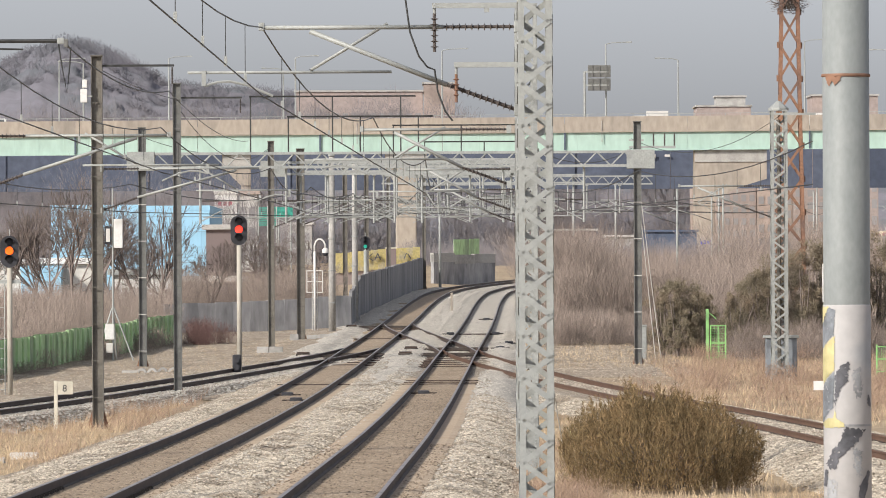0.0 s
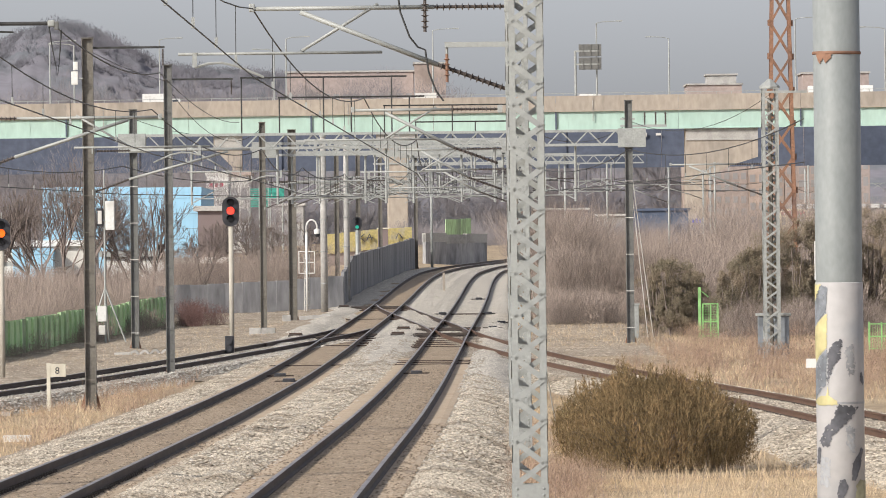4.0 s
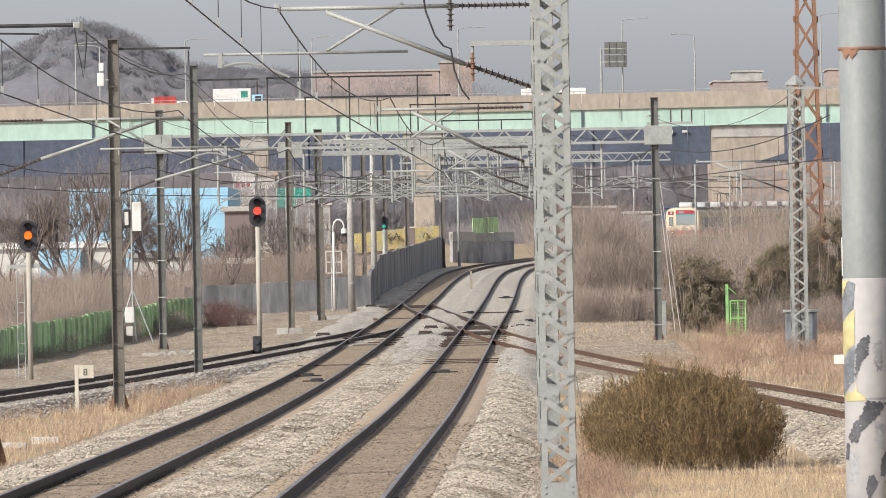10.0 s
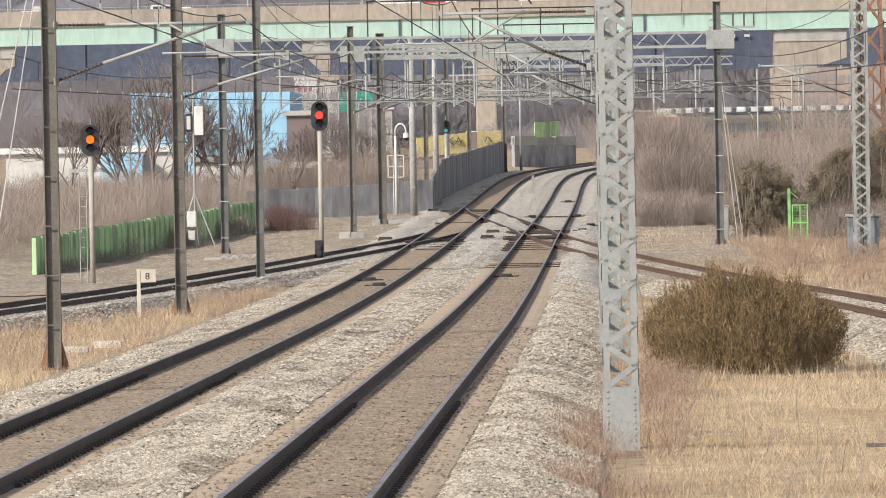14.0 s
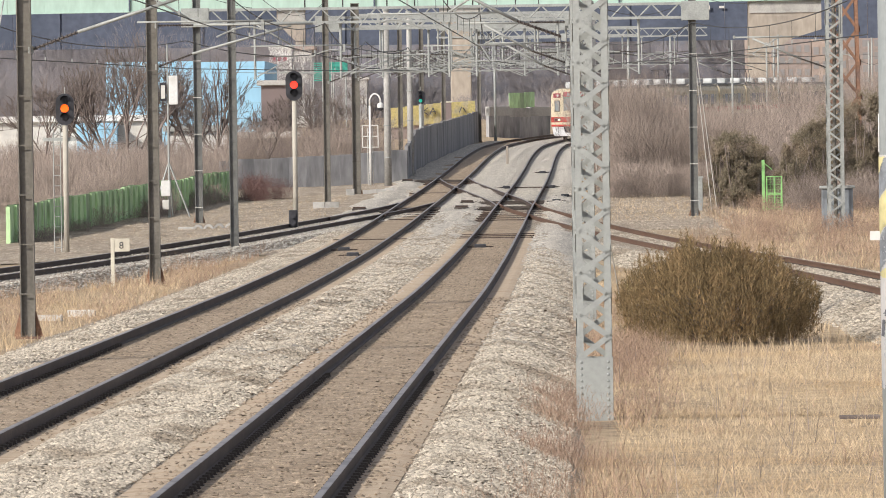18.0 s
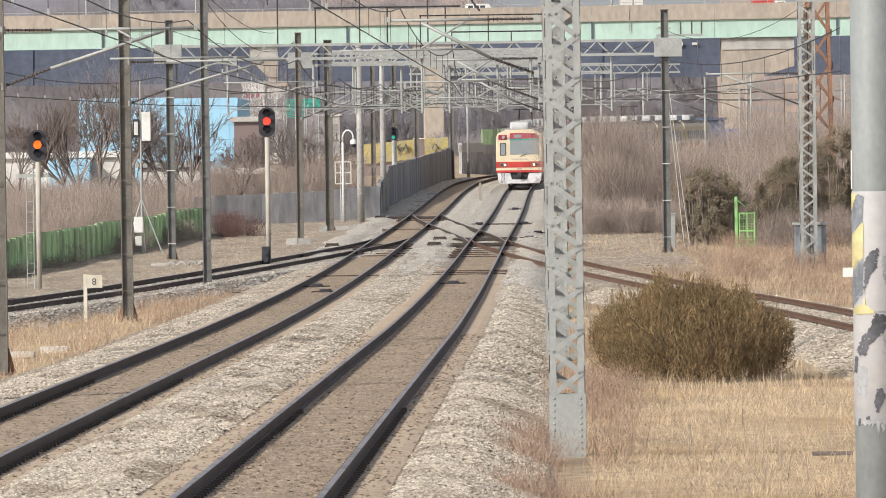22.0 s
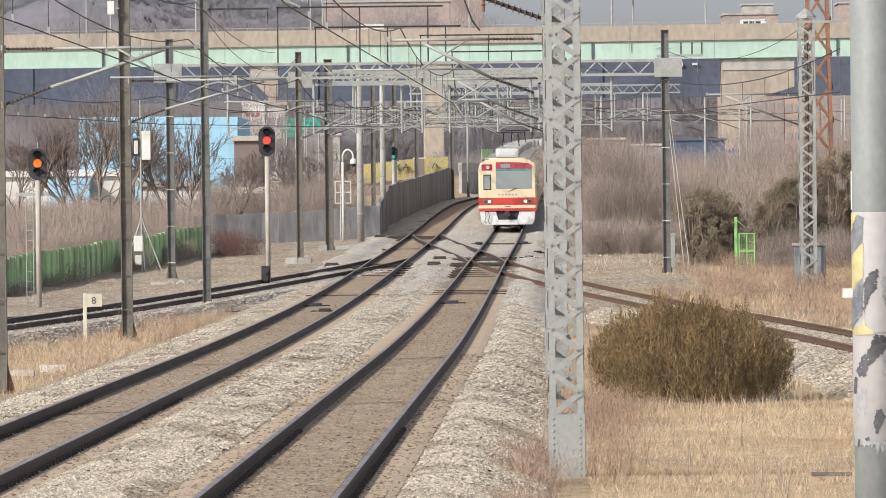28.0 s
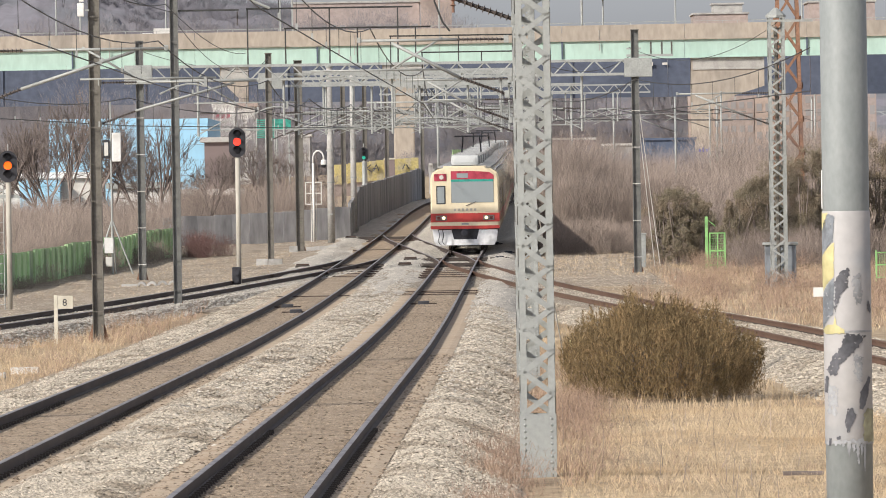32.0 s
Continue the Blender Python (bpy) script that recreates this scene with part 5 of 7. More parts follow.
def rusty_tower(x, y, z0, w0, w1, h, panel):
    """A tapering four-legged tower, each face crossed by pairs of angle irons, with gusset plates at the nodes."""
    p = thing("rusty_tower", "tall tapering rusty steel lattice tower with a nest", "tower", (x, y, z0), -1)
    half = lambda z: (w0 + (w1 - w0) * z / h) / 2
    for sx, sy in ((-1, -1), (1, -1), (1, 1), (-1, 1)):
        b = B()
        rings = [[b.verts.new((sx * (half(z) - u), sy * (half(z) - v), z)) for u, v in ((0, 0), (0.15, 0), (0.15, 0.02), (0.02, 0.02), (0.02, 0.15), (0, 0.15))] for z in (0, h)]
        for i in range(6):
            b.faces.new((rings[0][i], rings[0][(i + 1) % 6], rings[1][(i + 1) % 6], rings[1][i]))
        b.faces.new(rings[0]), b.faces.new(rings[1])
        part("leg", b, M_RUST, p)
    z = 0.3
    while z + panel < h:
        for f in range(4):
            a, e = half(z), half(z + panel)
            for x0, x1 in ((-a, e), (a, -e)):
                for off in (-0.05, 0.05):
                    o = part("brace", tube(B(), (x0 * 0.94, -a, z + off), (x1 * 0.94, -e, z + panel + off), 0.028, 4), M_RUST, p)
                    o.matrix_basis = pose(0, 0, 0, 0, 0, 90 * f)
            for s in (-1, 1):
                g = part("gusset", bx(B(), (s * e - 0.12, -e - 0.014, z + panel - 0.14), (s * e + 0.02 * s, -e - 0.004, z + panel + 0.14)), M_RUST, p)
                g.matrix_basis = pose(0, 0, 0, 0, 0, 90 * f)
        z += panel
    part("top_frame", bx(B(), (-w1 / 2, -w1 / 2, h), (w1 / 2, w1 / 2, h + 0.05)), M_RUST, p)
    return p


rusty_tower(15.62, 330, -0.4, 1.45, 0.80, 17.0, 1.5)
nb = RNG.normal(0, 1, (700, 3)) * (0.3, 0.3, 0.2)
tagged(mass("bird_nest", blades(nb + (15.62, 330, 15.3), RNG.normal(size=(700, 3)) * (1, 1, 0.35), 0.36, 0.035), 3, M_TWIGDARK), "dark twig bird nest wedged in a rusty tower", "nest", kind="stuff")
for x, y, top in ((7.72, 300.1, 9.2),):
    cr = thing("cross_arm", "steel cross arm with three pin insulators", "overhead bracket", (x, y - 0.2, 8.35))
    part("bar", bx(B(), (-0.1, -0.04, -0.05), (1.8, 0.04, 0.05)), M_GALV, cr)
    part("lower_bar", bx(B(), (-0.1, -0.04, 0.25), (0.5, 0.04, 0.32)), M_GALV, cr)
    for k in (0.9, 1.35, 1.75):
        part("pin_insulator", sheds(B(), (k, 0, 0.05), (k, 0, 0.55), 0.03, 0.07, 0.11), M_INSUL, cr)
for a, b in (((7.85, 300, 8.0), (8.7, 301.5, -0.3)), ((7.85, 300, 8.3), (8.95, 302.5, -0.3)), ((1.65, 150, 4.6), (2.6, 158, -0.7)), ((-9.5, 148.3, 8.6), (-10.6, 141, -0.7)), ((-9.6, 148.3, 8.2), (-11.1, 139, -0.7))):
    tagged(part("guy_wire", tube(B(), a, b, 0.011 + b[1] * 2e-5, 5), M_LITEWALL), "pale steel guy wire anchored beside a pole", "wire", "guy wires")

# small trackside things on the far side of the siding
cc = thing("camera_mast", "thin steel mast with white equipment boxes and tripod stays", "mast", (-13.7, 304.8, ground_height(-13.7, 304.8)))
part("shaft", tube(B(), (0, 0, 0), (0, 0, 7.2), 0.05, 8, 0.03), M_GALV, cc)
part("white_box", bx(B(), (0.05, -0.2, 4.7), (0.42, 0.15, 5.9), 0.03), M_WHITE, cc)
part("black_frame", bx(B(), (-0.32, -0.12, 4.85), (-0.06, 0.1, 5.6), 0.02), M_DARK, cc)
part("frame_panel", bx(B(), (-0.27, -0.14, 4.95), (-0.11, -0.121, 5.5)), M_LITEWALL, cc)
part("meter_box", bx(B(), (-0.32, -0.22, 0.9), (0.05, 0.0, 1.55), 0.03), M_WHITE, cc)
part("lower_box", bx(B(), (-0.28, -0.22, 0.35), (0.0, 0.0, 0.75), 0.03), M_LITEWALL, cc)
for s in ((-0.75, -0.2), (0.85, -0.2), (0.1, 0.9)):
    part("stay", tube(B(), (0, 0, 2.3), (s[0], s[1], 0.02), 0.035, 6), M_GALV, cc)
lm = thing("ladder_mast", "white gooseneck mast with a hanging dome camera and narrow ladder", "mast", (-6.5, 372, ground_height(-6.5, 372)))
part("shaft", tube(B(), (0, 0, 0), (0, 0, 4.0), 0.06, 10), M_WHITE, lm, smooth=True)
part("gooseneck", pipe(B(), [(0, 0, 4.0), (0.0, 0, 4.3), (0.06, 0, 4.5), (0.18, 0, 4.62), (0.33, 0, 4.62), (0.46, 0, 4.52), (0.53, 0, 4.35), (0.54, 0, 4.15)], 0.045, 8), M_WHITE, lm, smooth=True)
dome = part("dome_housing", lathe(B(), (0.54, 0, 4.18), (0.54, 0, 3.9), [(0, 0.07), (0.06, 0.15), (0.26, 0.16)], 12), M_WHITE, lm, "white camera housing")
part("dome_glass", lathe(B(), (0.54, 0, 3.92), (0.54, 0, 3.74), [(0, 0.15), (0.09, 0.13), (0.16, 0.06)], 12), M_DARK, dome, "dark camera dome")
for dx in (-0.13, 0.13):
    part("side_rail", tube(B(), (dx, 0.12, 0), (dx, 0.12, 2.9), 0.022, 6), M_LITEWALL, lm)
for k in range(8):
    part("rung", tube(B(), (-0.13, 0.12, 0.3 + 0.34 * k), (0.13, 0.12, 0.3 + 0.34 * k), 0.016, 6), M_LITEWALL, lm)
for s in (-1, 1):
    for z in (1.9, 2.45, 3.0):
        part("step_bracket", bx(B(), (s * 0.07, -0.03, z), (s * 0.4, 0.03, z + 0.05)), M_LITEWALL, lm)
    part("bracket_upright", bx(B(), (s * 0.37, -0.03, 1.9), (s * 0.42, 0.03, 3.05)), M_LITEWALL, lm)
bd = thing("marker_post", "cream marker post with a numbered board", "sign", (-10.43, 197.6, ground_height(-10.43, 197.6)))
part("post", bx(B(), (-0.05, -0.04, -0.1), (0.05, 0.04, 1.32), 0.008), M_CREAMPAINT, bd)
plate = part("board", bx(B(), (0.05, -0.03, 0.95), (0.46, -0.005, 1.3), 0.004), M_CREAMPAINT, bd)
cu = bpy.data.curves.new("digit", "FONT")
cu.body, cu.size, cu.align_x, cu.extrude = "8", 0.26, "CENTER", 0.002
tmp = new("digit_curve", cu)
bpy.context.view_layer.update()
digit = bpy.data.meshes.new_from_object(tmp.evaluated_get(bpy.context.evaluated_depsgraph_get()))
bpy.data.objects.remove(tmp)
dg = link("digit", digit, M_DARK, plate)
dg.matrix_basis = pose(0.24, -0.036, 1.03, 90, 0, 0)
for x, y, a, b in ((-10.1, 163, 0.36, 0.13), (-12.0, 281, 0.30, 0.12), (-11.5, 280, 0.2, 0.16), (-11.1, 280, 0.2, 0.16), (-10.7, 280, 0.2, 0.15), (-10.3, 280, 0.18, 0.15),
                   (-6.2, 346, 0.22, 0.2), (-5.9, 347, 0.2, 0.2), (-5.6, 347, 0.22, 0.2), (-5.2, 348, 0.2, 0.22), (-7.0, 345, 0.2, 0.3), (-7.8, 317, 0.25, 0.3), (-7.2, 316, 0.3, 0.28), (-11.2, 190, 0.2, 0.1), (-9.6, 168, 0.32, 0.15)):
    z = ground_height(x, y)
    if y == 280:
        arch = B()
        rings = [[arch.verts.new((x + q * math.cos(math.pi * k / 8), yy, z - 0.02 + q * 1.1 * math.sin(math.pi * k / 8))) for k in range(9)] for yy in (y - 0.3, y + 0.3) for q in (a, a * 0.6)]
        for k in range(8):
            for r0_, r1_ in ((0, 1), (1, 3), (3, 2), (2, 0)):
                arch.faces.new((rings[r0_][k], rings[r0_][k + 1], rings[r1_][k + 1], rings[r1_][k]))
        tagged(part("trough_block", arch, M_CONC), "arched pale concrete cable trough piece on the ground", "block", "concrete blocks")
        continue
    tagged(part("concrete_block", bx(B(), (x - a, y - a * 0.7, z - 0.05), (x + a, y + a * 0.7, z + b), 0.03), M_LITEWALL if a > 0.3 else M_CONC), "pale concrete block lying on the ground", "block", "concrete blocks")
tagged(part("stump_post", bx(B(), (0.43, 430.95, prof(431) - 0.2), (0.57, 431.05, prof(431) + 0.95), 0.02), M_BRIDGECONC), "short weathered concrete post between the tracks", "post")
tp = tagged(part("timber_plank", bx(B(), (4.5, 98.0, ground_height(4.7, 98) + 0.05), (5.04, 98.2, ground_height(4.7, 98) + 0.1), 0.012), M_TWIGDARK), "dark weathered timber plank lying in dry grass", "plank")
tagged(part("yellow_marker", bx(B(), (3.15, 184.9, ground_height(3.2, 185) - 0.05), (3.32, 185.05, ground_height(3.2, 185) + 0.22), 0.02), M_STICKER), "small yellow trackside marker", "marker")
# devices and timber between the rails at the points
for path, ys in ((x_right, (246, 249, 252, 279, 283, 287, 291, 295, 299, 303, 355)), (x_left, (246, 283, 288, 293, 298, 343, 368, 372, 376))):
    for y in ys:
        tagged(part("timber_sleeper", bx(B(), (path(y) - 1.25, y - 0.13, prof(y) - 0.30), (path(y) + 1.25, y + 0.13, prof(y) - 0.13), 0.01), M_RAIL), "dark oiled timber sleeper at the points", "sleeper", "timber sleepers")
for path, y, off in ((x_right, 230, -0.3), (x_left, 219, 0.25), (x_left, 228, -0.3), (x_right, 355, -1.1), (x_right, 355, 1.1), (x_right, 400, 0.3), (x_right, 318, 1.6), (x_right, 330, 1.9)):
    d = thing("track_device", "dark steel track device fixed between the rails", "track device", (path(y) + off, y, prof(y) - 0.19), group="track devices")
    part("case", bx(B(), (-0.18, -0.35, 0), (0.18, 0.35, 0.13), 0.03), M_DARK, d)
    part("arm", bx(B(), (-0.42, -0.05, 0.02), (0.42, 0.05, 0.07), 0.01), M_RAIL, d)


# ---- fences and walls ----
def fence_run(name, label, a, b, n, height, material, thick, wave, seed, piece="panel", post=None, z_off=0.0, category="fence", rise=0.0):
    rng = np.random.default_rng(seed)
    f = thing(name, label, category, (0, 0, 0))
    a, b = Vector(a), Vector(b)
    d = (b - a) / n
    ang = math.degrees(math.atan2(d.y, d.x))
    for i in range(n):
        p = a + d * i
        z = ground_height(p.x, p.y) + z_off + rise * i
        bm = B()
        L = d.length
        if wave:
            m = 8
            rows = [[bm.verts.new((L * k / m, (wave if k % 2 else 0) + t, zz)) for k in range(m + 1)] for t in (0, thick) for zz in (-0.15, height)]
            for k in range(m):
                bm.faces.new((rows[0][k], rows[0][k + 1], rows[1][k + 1], rows[1][k]))
                bm.faces.new((rows[2][k], rows[3][k], rows[3][k + 1], rows[2][k + 1]))
                bm.faces.new((rows[1][k], rows[1][k + 1], rows[3][k + 1], rows[3][k]))
        else:
            bx(bm, (0.002, -thick / 2, -0.3), (L - 0.002, thick / 2, height), 0.006)
        o = part(piece, bm, material, f)
        o.matrix_basis = pose(p.x, p.y, z + rng.normal(0, 0.012), rng.normal(0, 0.4), 0, ang)
        if post:
            q = part("post", bx(B(), (-0.06, -0.08, -0.3), (0.06, 0.08, height - 0.03), 0.01), post, f)
            q.matrix_basis = pose(p.x, p.y - 0.04, z, 0, 0, ang)
    return f


fence_run("sheet_fence", "faded bright green corrugated sheet fence", (-17.6, 263, 0), (-12.4, 348, 0), 44, 1.38, M_GREENFENCE, 0.02, 0.02, 3, "sheet", M_GREENFENCE)
fence_run("boundary_wall", "stained grey concrete block wall with a rough top", (-14.2, 373.5, 0), (-4.78, 379.5, 0), 11, 1.5, M_BLOCKWALL, 0.14, 0, 4, "panel", category="wall", rise=0.02)
fence_run("boundary_wall", "dark stained block wall stepping up along the line", (-4.78, 379.7, 0), (-4.75, 417.8, 0), 9, 1.85, M_WALL, 0.16, 0, 14, "panel", M_WALL, category="wall", rise=0.04)
fence_run("noise_wall", "dark stained concrete trackside wall", (-4.75, 418, 0), (-1.6, 560, 0), 22, 2.35, M_WALL, 0.16, 0, 5, "panel", M_WALL, category="wall")
fence_run("end_wall", "weathered grey concrete retaining wall with a capping", (-0.9, 604, 0), (4.2, 612, 0), 3, 2.35, M_BLOCKWALL, 0.3, 0, 6, "panel", None, category="wall")
fence_run("wall_capping", "thin pale concrete capping on the retaining wall", (-0.9, 604, 0), (4.2, 612, 0), 3, 0.45, M_CONC, 0.4, 0, 6, "coping", None, z_off=2.05, category="wall")
fence_run("base_wall", "low brown block wall under the hoarding", (-8.8, 603.2, 0), (-1.9, 606.2, 0), 8, 1.27, M_BRICK, 0.2, 0, 9, "panel", None, category="wall", rise=0.05)
hoard = fence_run("yellow_hoarding", "faded yellow site hoarding with scrawled dark paint", (-8.8, 603, 0), (-1.9, 606, 0), 12, 1.32, M_YELLOW, 0.06, 0, 7, "board", None, z_off=1.26, category="hoarding", rise=0.036)
for x, z0, dx, dz in ((-6.2, 1.75, 0.0, 0.65), (-6.15, 2.05, 0.35, 0.3), (-6.15, 2.05, 0.4, -0.3), (-5.6, 1.8, 0.25, 0.55), (-5.35, 2.3, 0.2, -0.5), (-5.6, 2.0, 0.5, 0.05), (-3.2, 1.9, 0.2, 0.45), (-2.9, 2.3, 0.25, -0.4)):
    y = 602.9 + (x + 8.8) * 0.435
    g0 = ground_height(x, y)
    part("paint_stroke", tube(B(), (x, y - 0.1, g0 + z0 + 0.12), (x + dx, y - 0.1 + dx * 0.435, g0 + z0 + dz + 0.12), 0.05, 4), M_SCUFF, hoard)
fence_run("green_hoarding", "pale green site hoarding", (1.0, 650, 0), (3.2, 655, 0), 5, 3.6, M_GREENFENCE, 0.06, 0, 8, "board", None, z_off=0.0, category="hoarding")
tb = thing("site_box", "brown plywood box before the yellow hoarding", "box", (-4.25, 603, ground_height(-4.25, 603)))
part("body", bx(B(), (-0.42, -0.4, 0), (0.42, 0.4, 2.85), 0.02), M_BROWNWALL, tb)
part("lid", bx(B(), (-0.48, -0.46, 2.85), (0.48, 0.46, 2.95), 0.02), M_CREAMPAINT, tb)
gsig = thing("ground_signal", "small dark ground signal with a white oval plate", "signal", (-4.85, 401, ground_height(-4.85, 401)))
part("post", tube(B(), (0, 0, 0), (0, 0, 1.7), 0.08, 8), M_POLE, gsig)
part("case", bx(B(), (-0.22, -0.12, 0.9), (0.22, 0.12, 1.7), 0.05), M_DARK, gsig)
part("plate", lathe(B(), (0, -0.121, 0.72), (0, -0.15, 0.72), [(0, 0.14), (0.02, 0.12)], 14), M_WHITE, gsig)
part("base", bx(B(), (-0.3, -0.3, -0.1), (0.3, 0.3, 0.18), 0.03), M_CONC, gsig)



# ---- buildings ----
def building(name, label, x0, x1, y, depth, z0, z1, wall, rows=0, cols=0, roof=M_CONC, ribs=0, win=(0.6, 0.55), z_lo=0.12, z_hi=0.9, overhang=0.3, seams=0):
    b = thing(name, label, "building", ((x0 + x1) / 2, y, z0))
    w, h = (x1 - x0) / 2, z1 - z0
    part("wall", bx(B(), (-w, 0, 0), (w, depth, h)), wall, b)
    part("roof", bx(B(), (-w - overhang, -overhang, h), (w + overhang, depth + overhang, h + 0.35)), roof, b)
    for i in range(rows):
        for j in range(cols):
            cx, cz = -w + (j + 0.5) * 2 * w / cols, h * (z_lo + (z_hi - z_lo) * (i + 0.5) / rows)
            ww, hh = w / cols * win[0], h * (z_hi - z_lo) / rows / 2 * win[1]
            wn_ = part("window", bx(B(), (cx - ww - 0.08, -0.06, cz - hh - 0.08), (cx + ww + 0.08, -0.004, cz + hh + 0.08)), M_WHITE if y < 700 else wall, b)
            part("pane", bx(B(), (cx - ww, -0.075, cz - hh), (cx + ww, -0.062, cz + hh)), M_PANE if y < 700 else M_PANEFAR, wn_)
    for k in range(seams):
        part("cladding_seam", bx(B(), (-w, -0.024, h * (k + 0.6) / seams), (w, -0.004, h * (k + 0.6) / seams + 0.022)), M_CABINET, b)
    for k in range(ribs):
        x = -w + 2 * w * (k + 0.5) / ribs
        part("cladding_rib", bx(B(), (x - 0.03, -0.02, 0), (x + 0.03, -0.003, h)), wall, b)
    return b


building("blue_warehouse", "large sky-blue metal-clad warehouse", -27.75, -21.4, 520, 30, 1.2, 7.78, M_BLUE, ribs=6, roof=M_BLUE, overhang=0.03, seams=6)
building("blue_warehouse", "sky-blue metal-clad warehouse annex", -21.36, -16.5, 519.6, 30, 1.2, 7.7, M_BLUE, ribs=4, roof=M_BLUE, overhang=0.03, seams=6)
building("brown_shed", "brown plastered low building", -16.5, -14.6, 512, 20, 1.2, 6.3, M_BROWNWALL)
building("white_shed", "low pale-walled shed with a flat white roof", -30, -20.0, 425, 12, -0.5, 3.85, M_LITEWALL, roof=M_WHITE)
building("blue_shed", "small shed with a faded blue wall", -24.3, -22.0, 423, 1.8, -0.5, 3.4, M_BLUE, roof=M_BLUE, overhang=0.05)
building("pale_shed", "low shed with a pale sheet roof by the wall", -15.4, -11.9, 430, 6, 0.2, 2.75, M_BROWNWALL, roof=M_LITEWALL)
building("white_shed", "low white storage shed among bare trees", -19.8, -16.2, 440, 10, -0.5, 3.2, M_WHITE, roof=M_GALVDIM)
building("pink_house", "pale pinkish three-storey house with flat roof", -24.6, -20.2, 800, 12, 3, 11.8, M_LITEWALL, 3, 4, roof=M_PEACH)
building("white_office", "white roadside building with faded red lettering", -23.6, -21.3, 760, 10, 3, 11.4, M_WHITE, roof=M_LITEWALL, overhang=0.1)
for k in range(3):
    part("lettering_bar", bx(B(), (-0.8 + 0.55 * k, -0.02, 7.2), (-0.45 + 0.55 * k, -0.004, 7.7)), M_MAROON, bpy.data.objects["white_office"])
# Made-up navy box where a road underpass lies dark.
building("blue_workshop", "navy box standing in for a dark road underpass beyond the railway curve", 29.3, 38.0, 1100, 14, 3.4, 9.0, M_NAVY, roof=M_NAVY, ribs=5)
building("brick_block", "long red-brick apartment block with white windows", -30, -4, 1500, 25, 4, 40, M_BRICK, 8, 14, roof=M_CONC)
building("peach_tower", "peach-rendered stair tower of an apartment block", -3.8, 2.6, 1497, 20, 4, 41.5, M_PEACH)
building("grey_block", "grey flat-roofed block behind the bridge", 52, 63, 1500, 20, 4, 36.6, M_BRICK, 8, 6, roof=M_CONC)
building("grey_block", "pale rooftop storey of a block behind the bridge", 56, 62, 1502, 10, 36.95, 38.6, M_CONC)
building("brown_block", "brown brick block behind the bridge", 73, 86, 1450, 20, 4, 37.5, M_BRICK, 8, 8)
for i, (x0, x1, z) in enumerate(((44.5, 49.9, 20.5), (50.0, 55.9, 18.5), (56.0, 62.4, 21), (62.5, 71, 19.5))):
    building("apartment_block", "peach and brick apartment block under the viaduct", x0, x1, 1310, 14, 5, z, (M_PEACH, M_BRICK)[i % 2], 5, 4, roof=M_CONC)
building("low_house", "low hazy house beyond the railway curve", 15, 24, 1150, 12, 4, 9.5, M_BROWNWALL, 2, 6, roof=M_CONC)
building("low_house", "low grey workshop beyond the railway curve", 26, 39, 1170, 12, 4, 8.6, M_CONC, 1, 6, roof=M_LITEWALL)
building("low_house", "pale low workshop beyond the viaduct", -34, -20, 1120, 14, 4, 10.5, M_CONC, 2, 8, roof=M_LITEWALL)
gs = thing("road_sign", "green road direction sign on two posts", "road sign", (-12.9, 600, ground_height(-12.9, 600)))
part("panel", bx(B(), (-0.65, -0.05, 5.7), (0.65, 0.05, 6.5), 0.02), M_SIGNGREEN, gs)
gn = thing("green_screen", "tall frame hung with faded green netting", "screen", (-14.4, 604, ground_height(-14.4, 604)))
for s in (-0.75, 0.0, 0.75):
    part("post", tube(B(), (s, 0, 0), (s, 0, 6.5), 0.05, 6), M_GALVDIM, gn)
for k in range(9):
    part("net_strip", bx(B(), (-0.75, -0.02, 4.9 + 0.175 * k), (0.75, 0.0, 5.0 + 0.175 * k)), M_SIGNGREEN, gn)
for s in (-0.5, 0.5):
    part("post", tube(B(), (s, 0.08, 0), (s, 0.08, 6.4), 0.06, 8), M_GALVDIM, gs)

# ---- viaduct ----
BY, TILT = 1200.0, 0.0038
bz = lambda x: TILT * x
via = tagged(thing("viaduct", "long highway viaduct with mint green girder and tan concrete parapet", "bridge"), kind="structure")
DECK = 26.6


def deck_box(name, x0, x1, y0, y1, z0, z1, m, bev=0.0):
    b = B()
    v = [b.verts.new((x, y, z + bz(x))) for x in (x0, x1) for y in (y0, y1) for z in (z0, z1)]
    for q in ((0, 1, 3, 2), (4, 6, 7, 5), (0, 4, 5, 1), (2, 3, 7, 6), (0, 2, 6, 4), (1, 5, 7, 3)):
        b.faces.new([v[i] for i in q])
    return part(name, b, m, via)


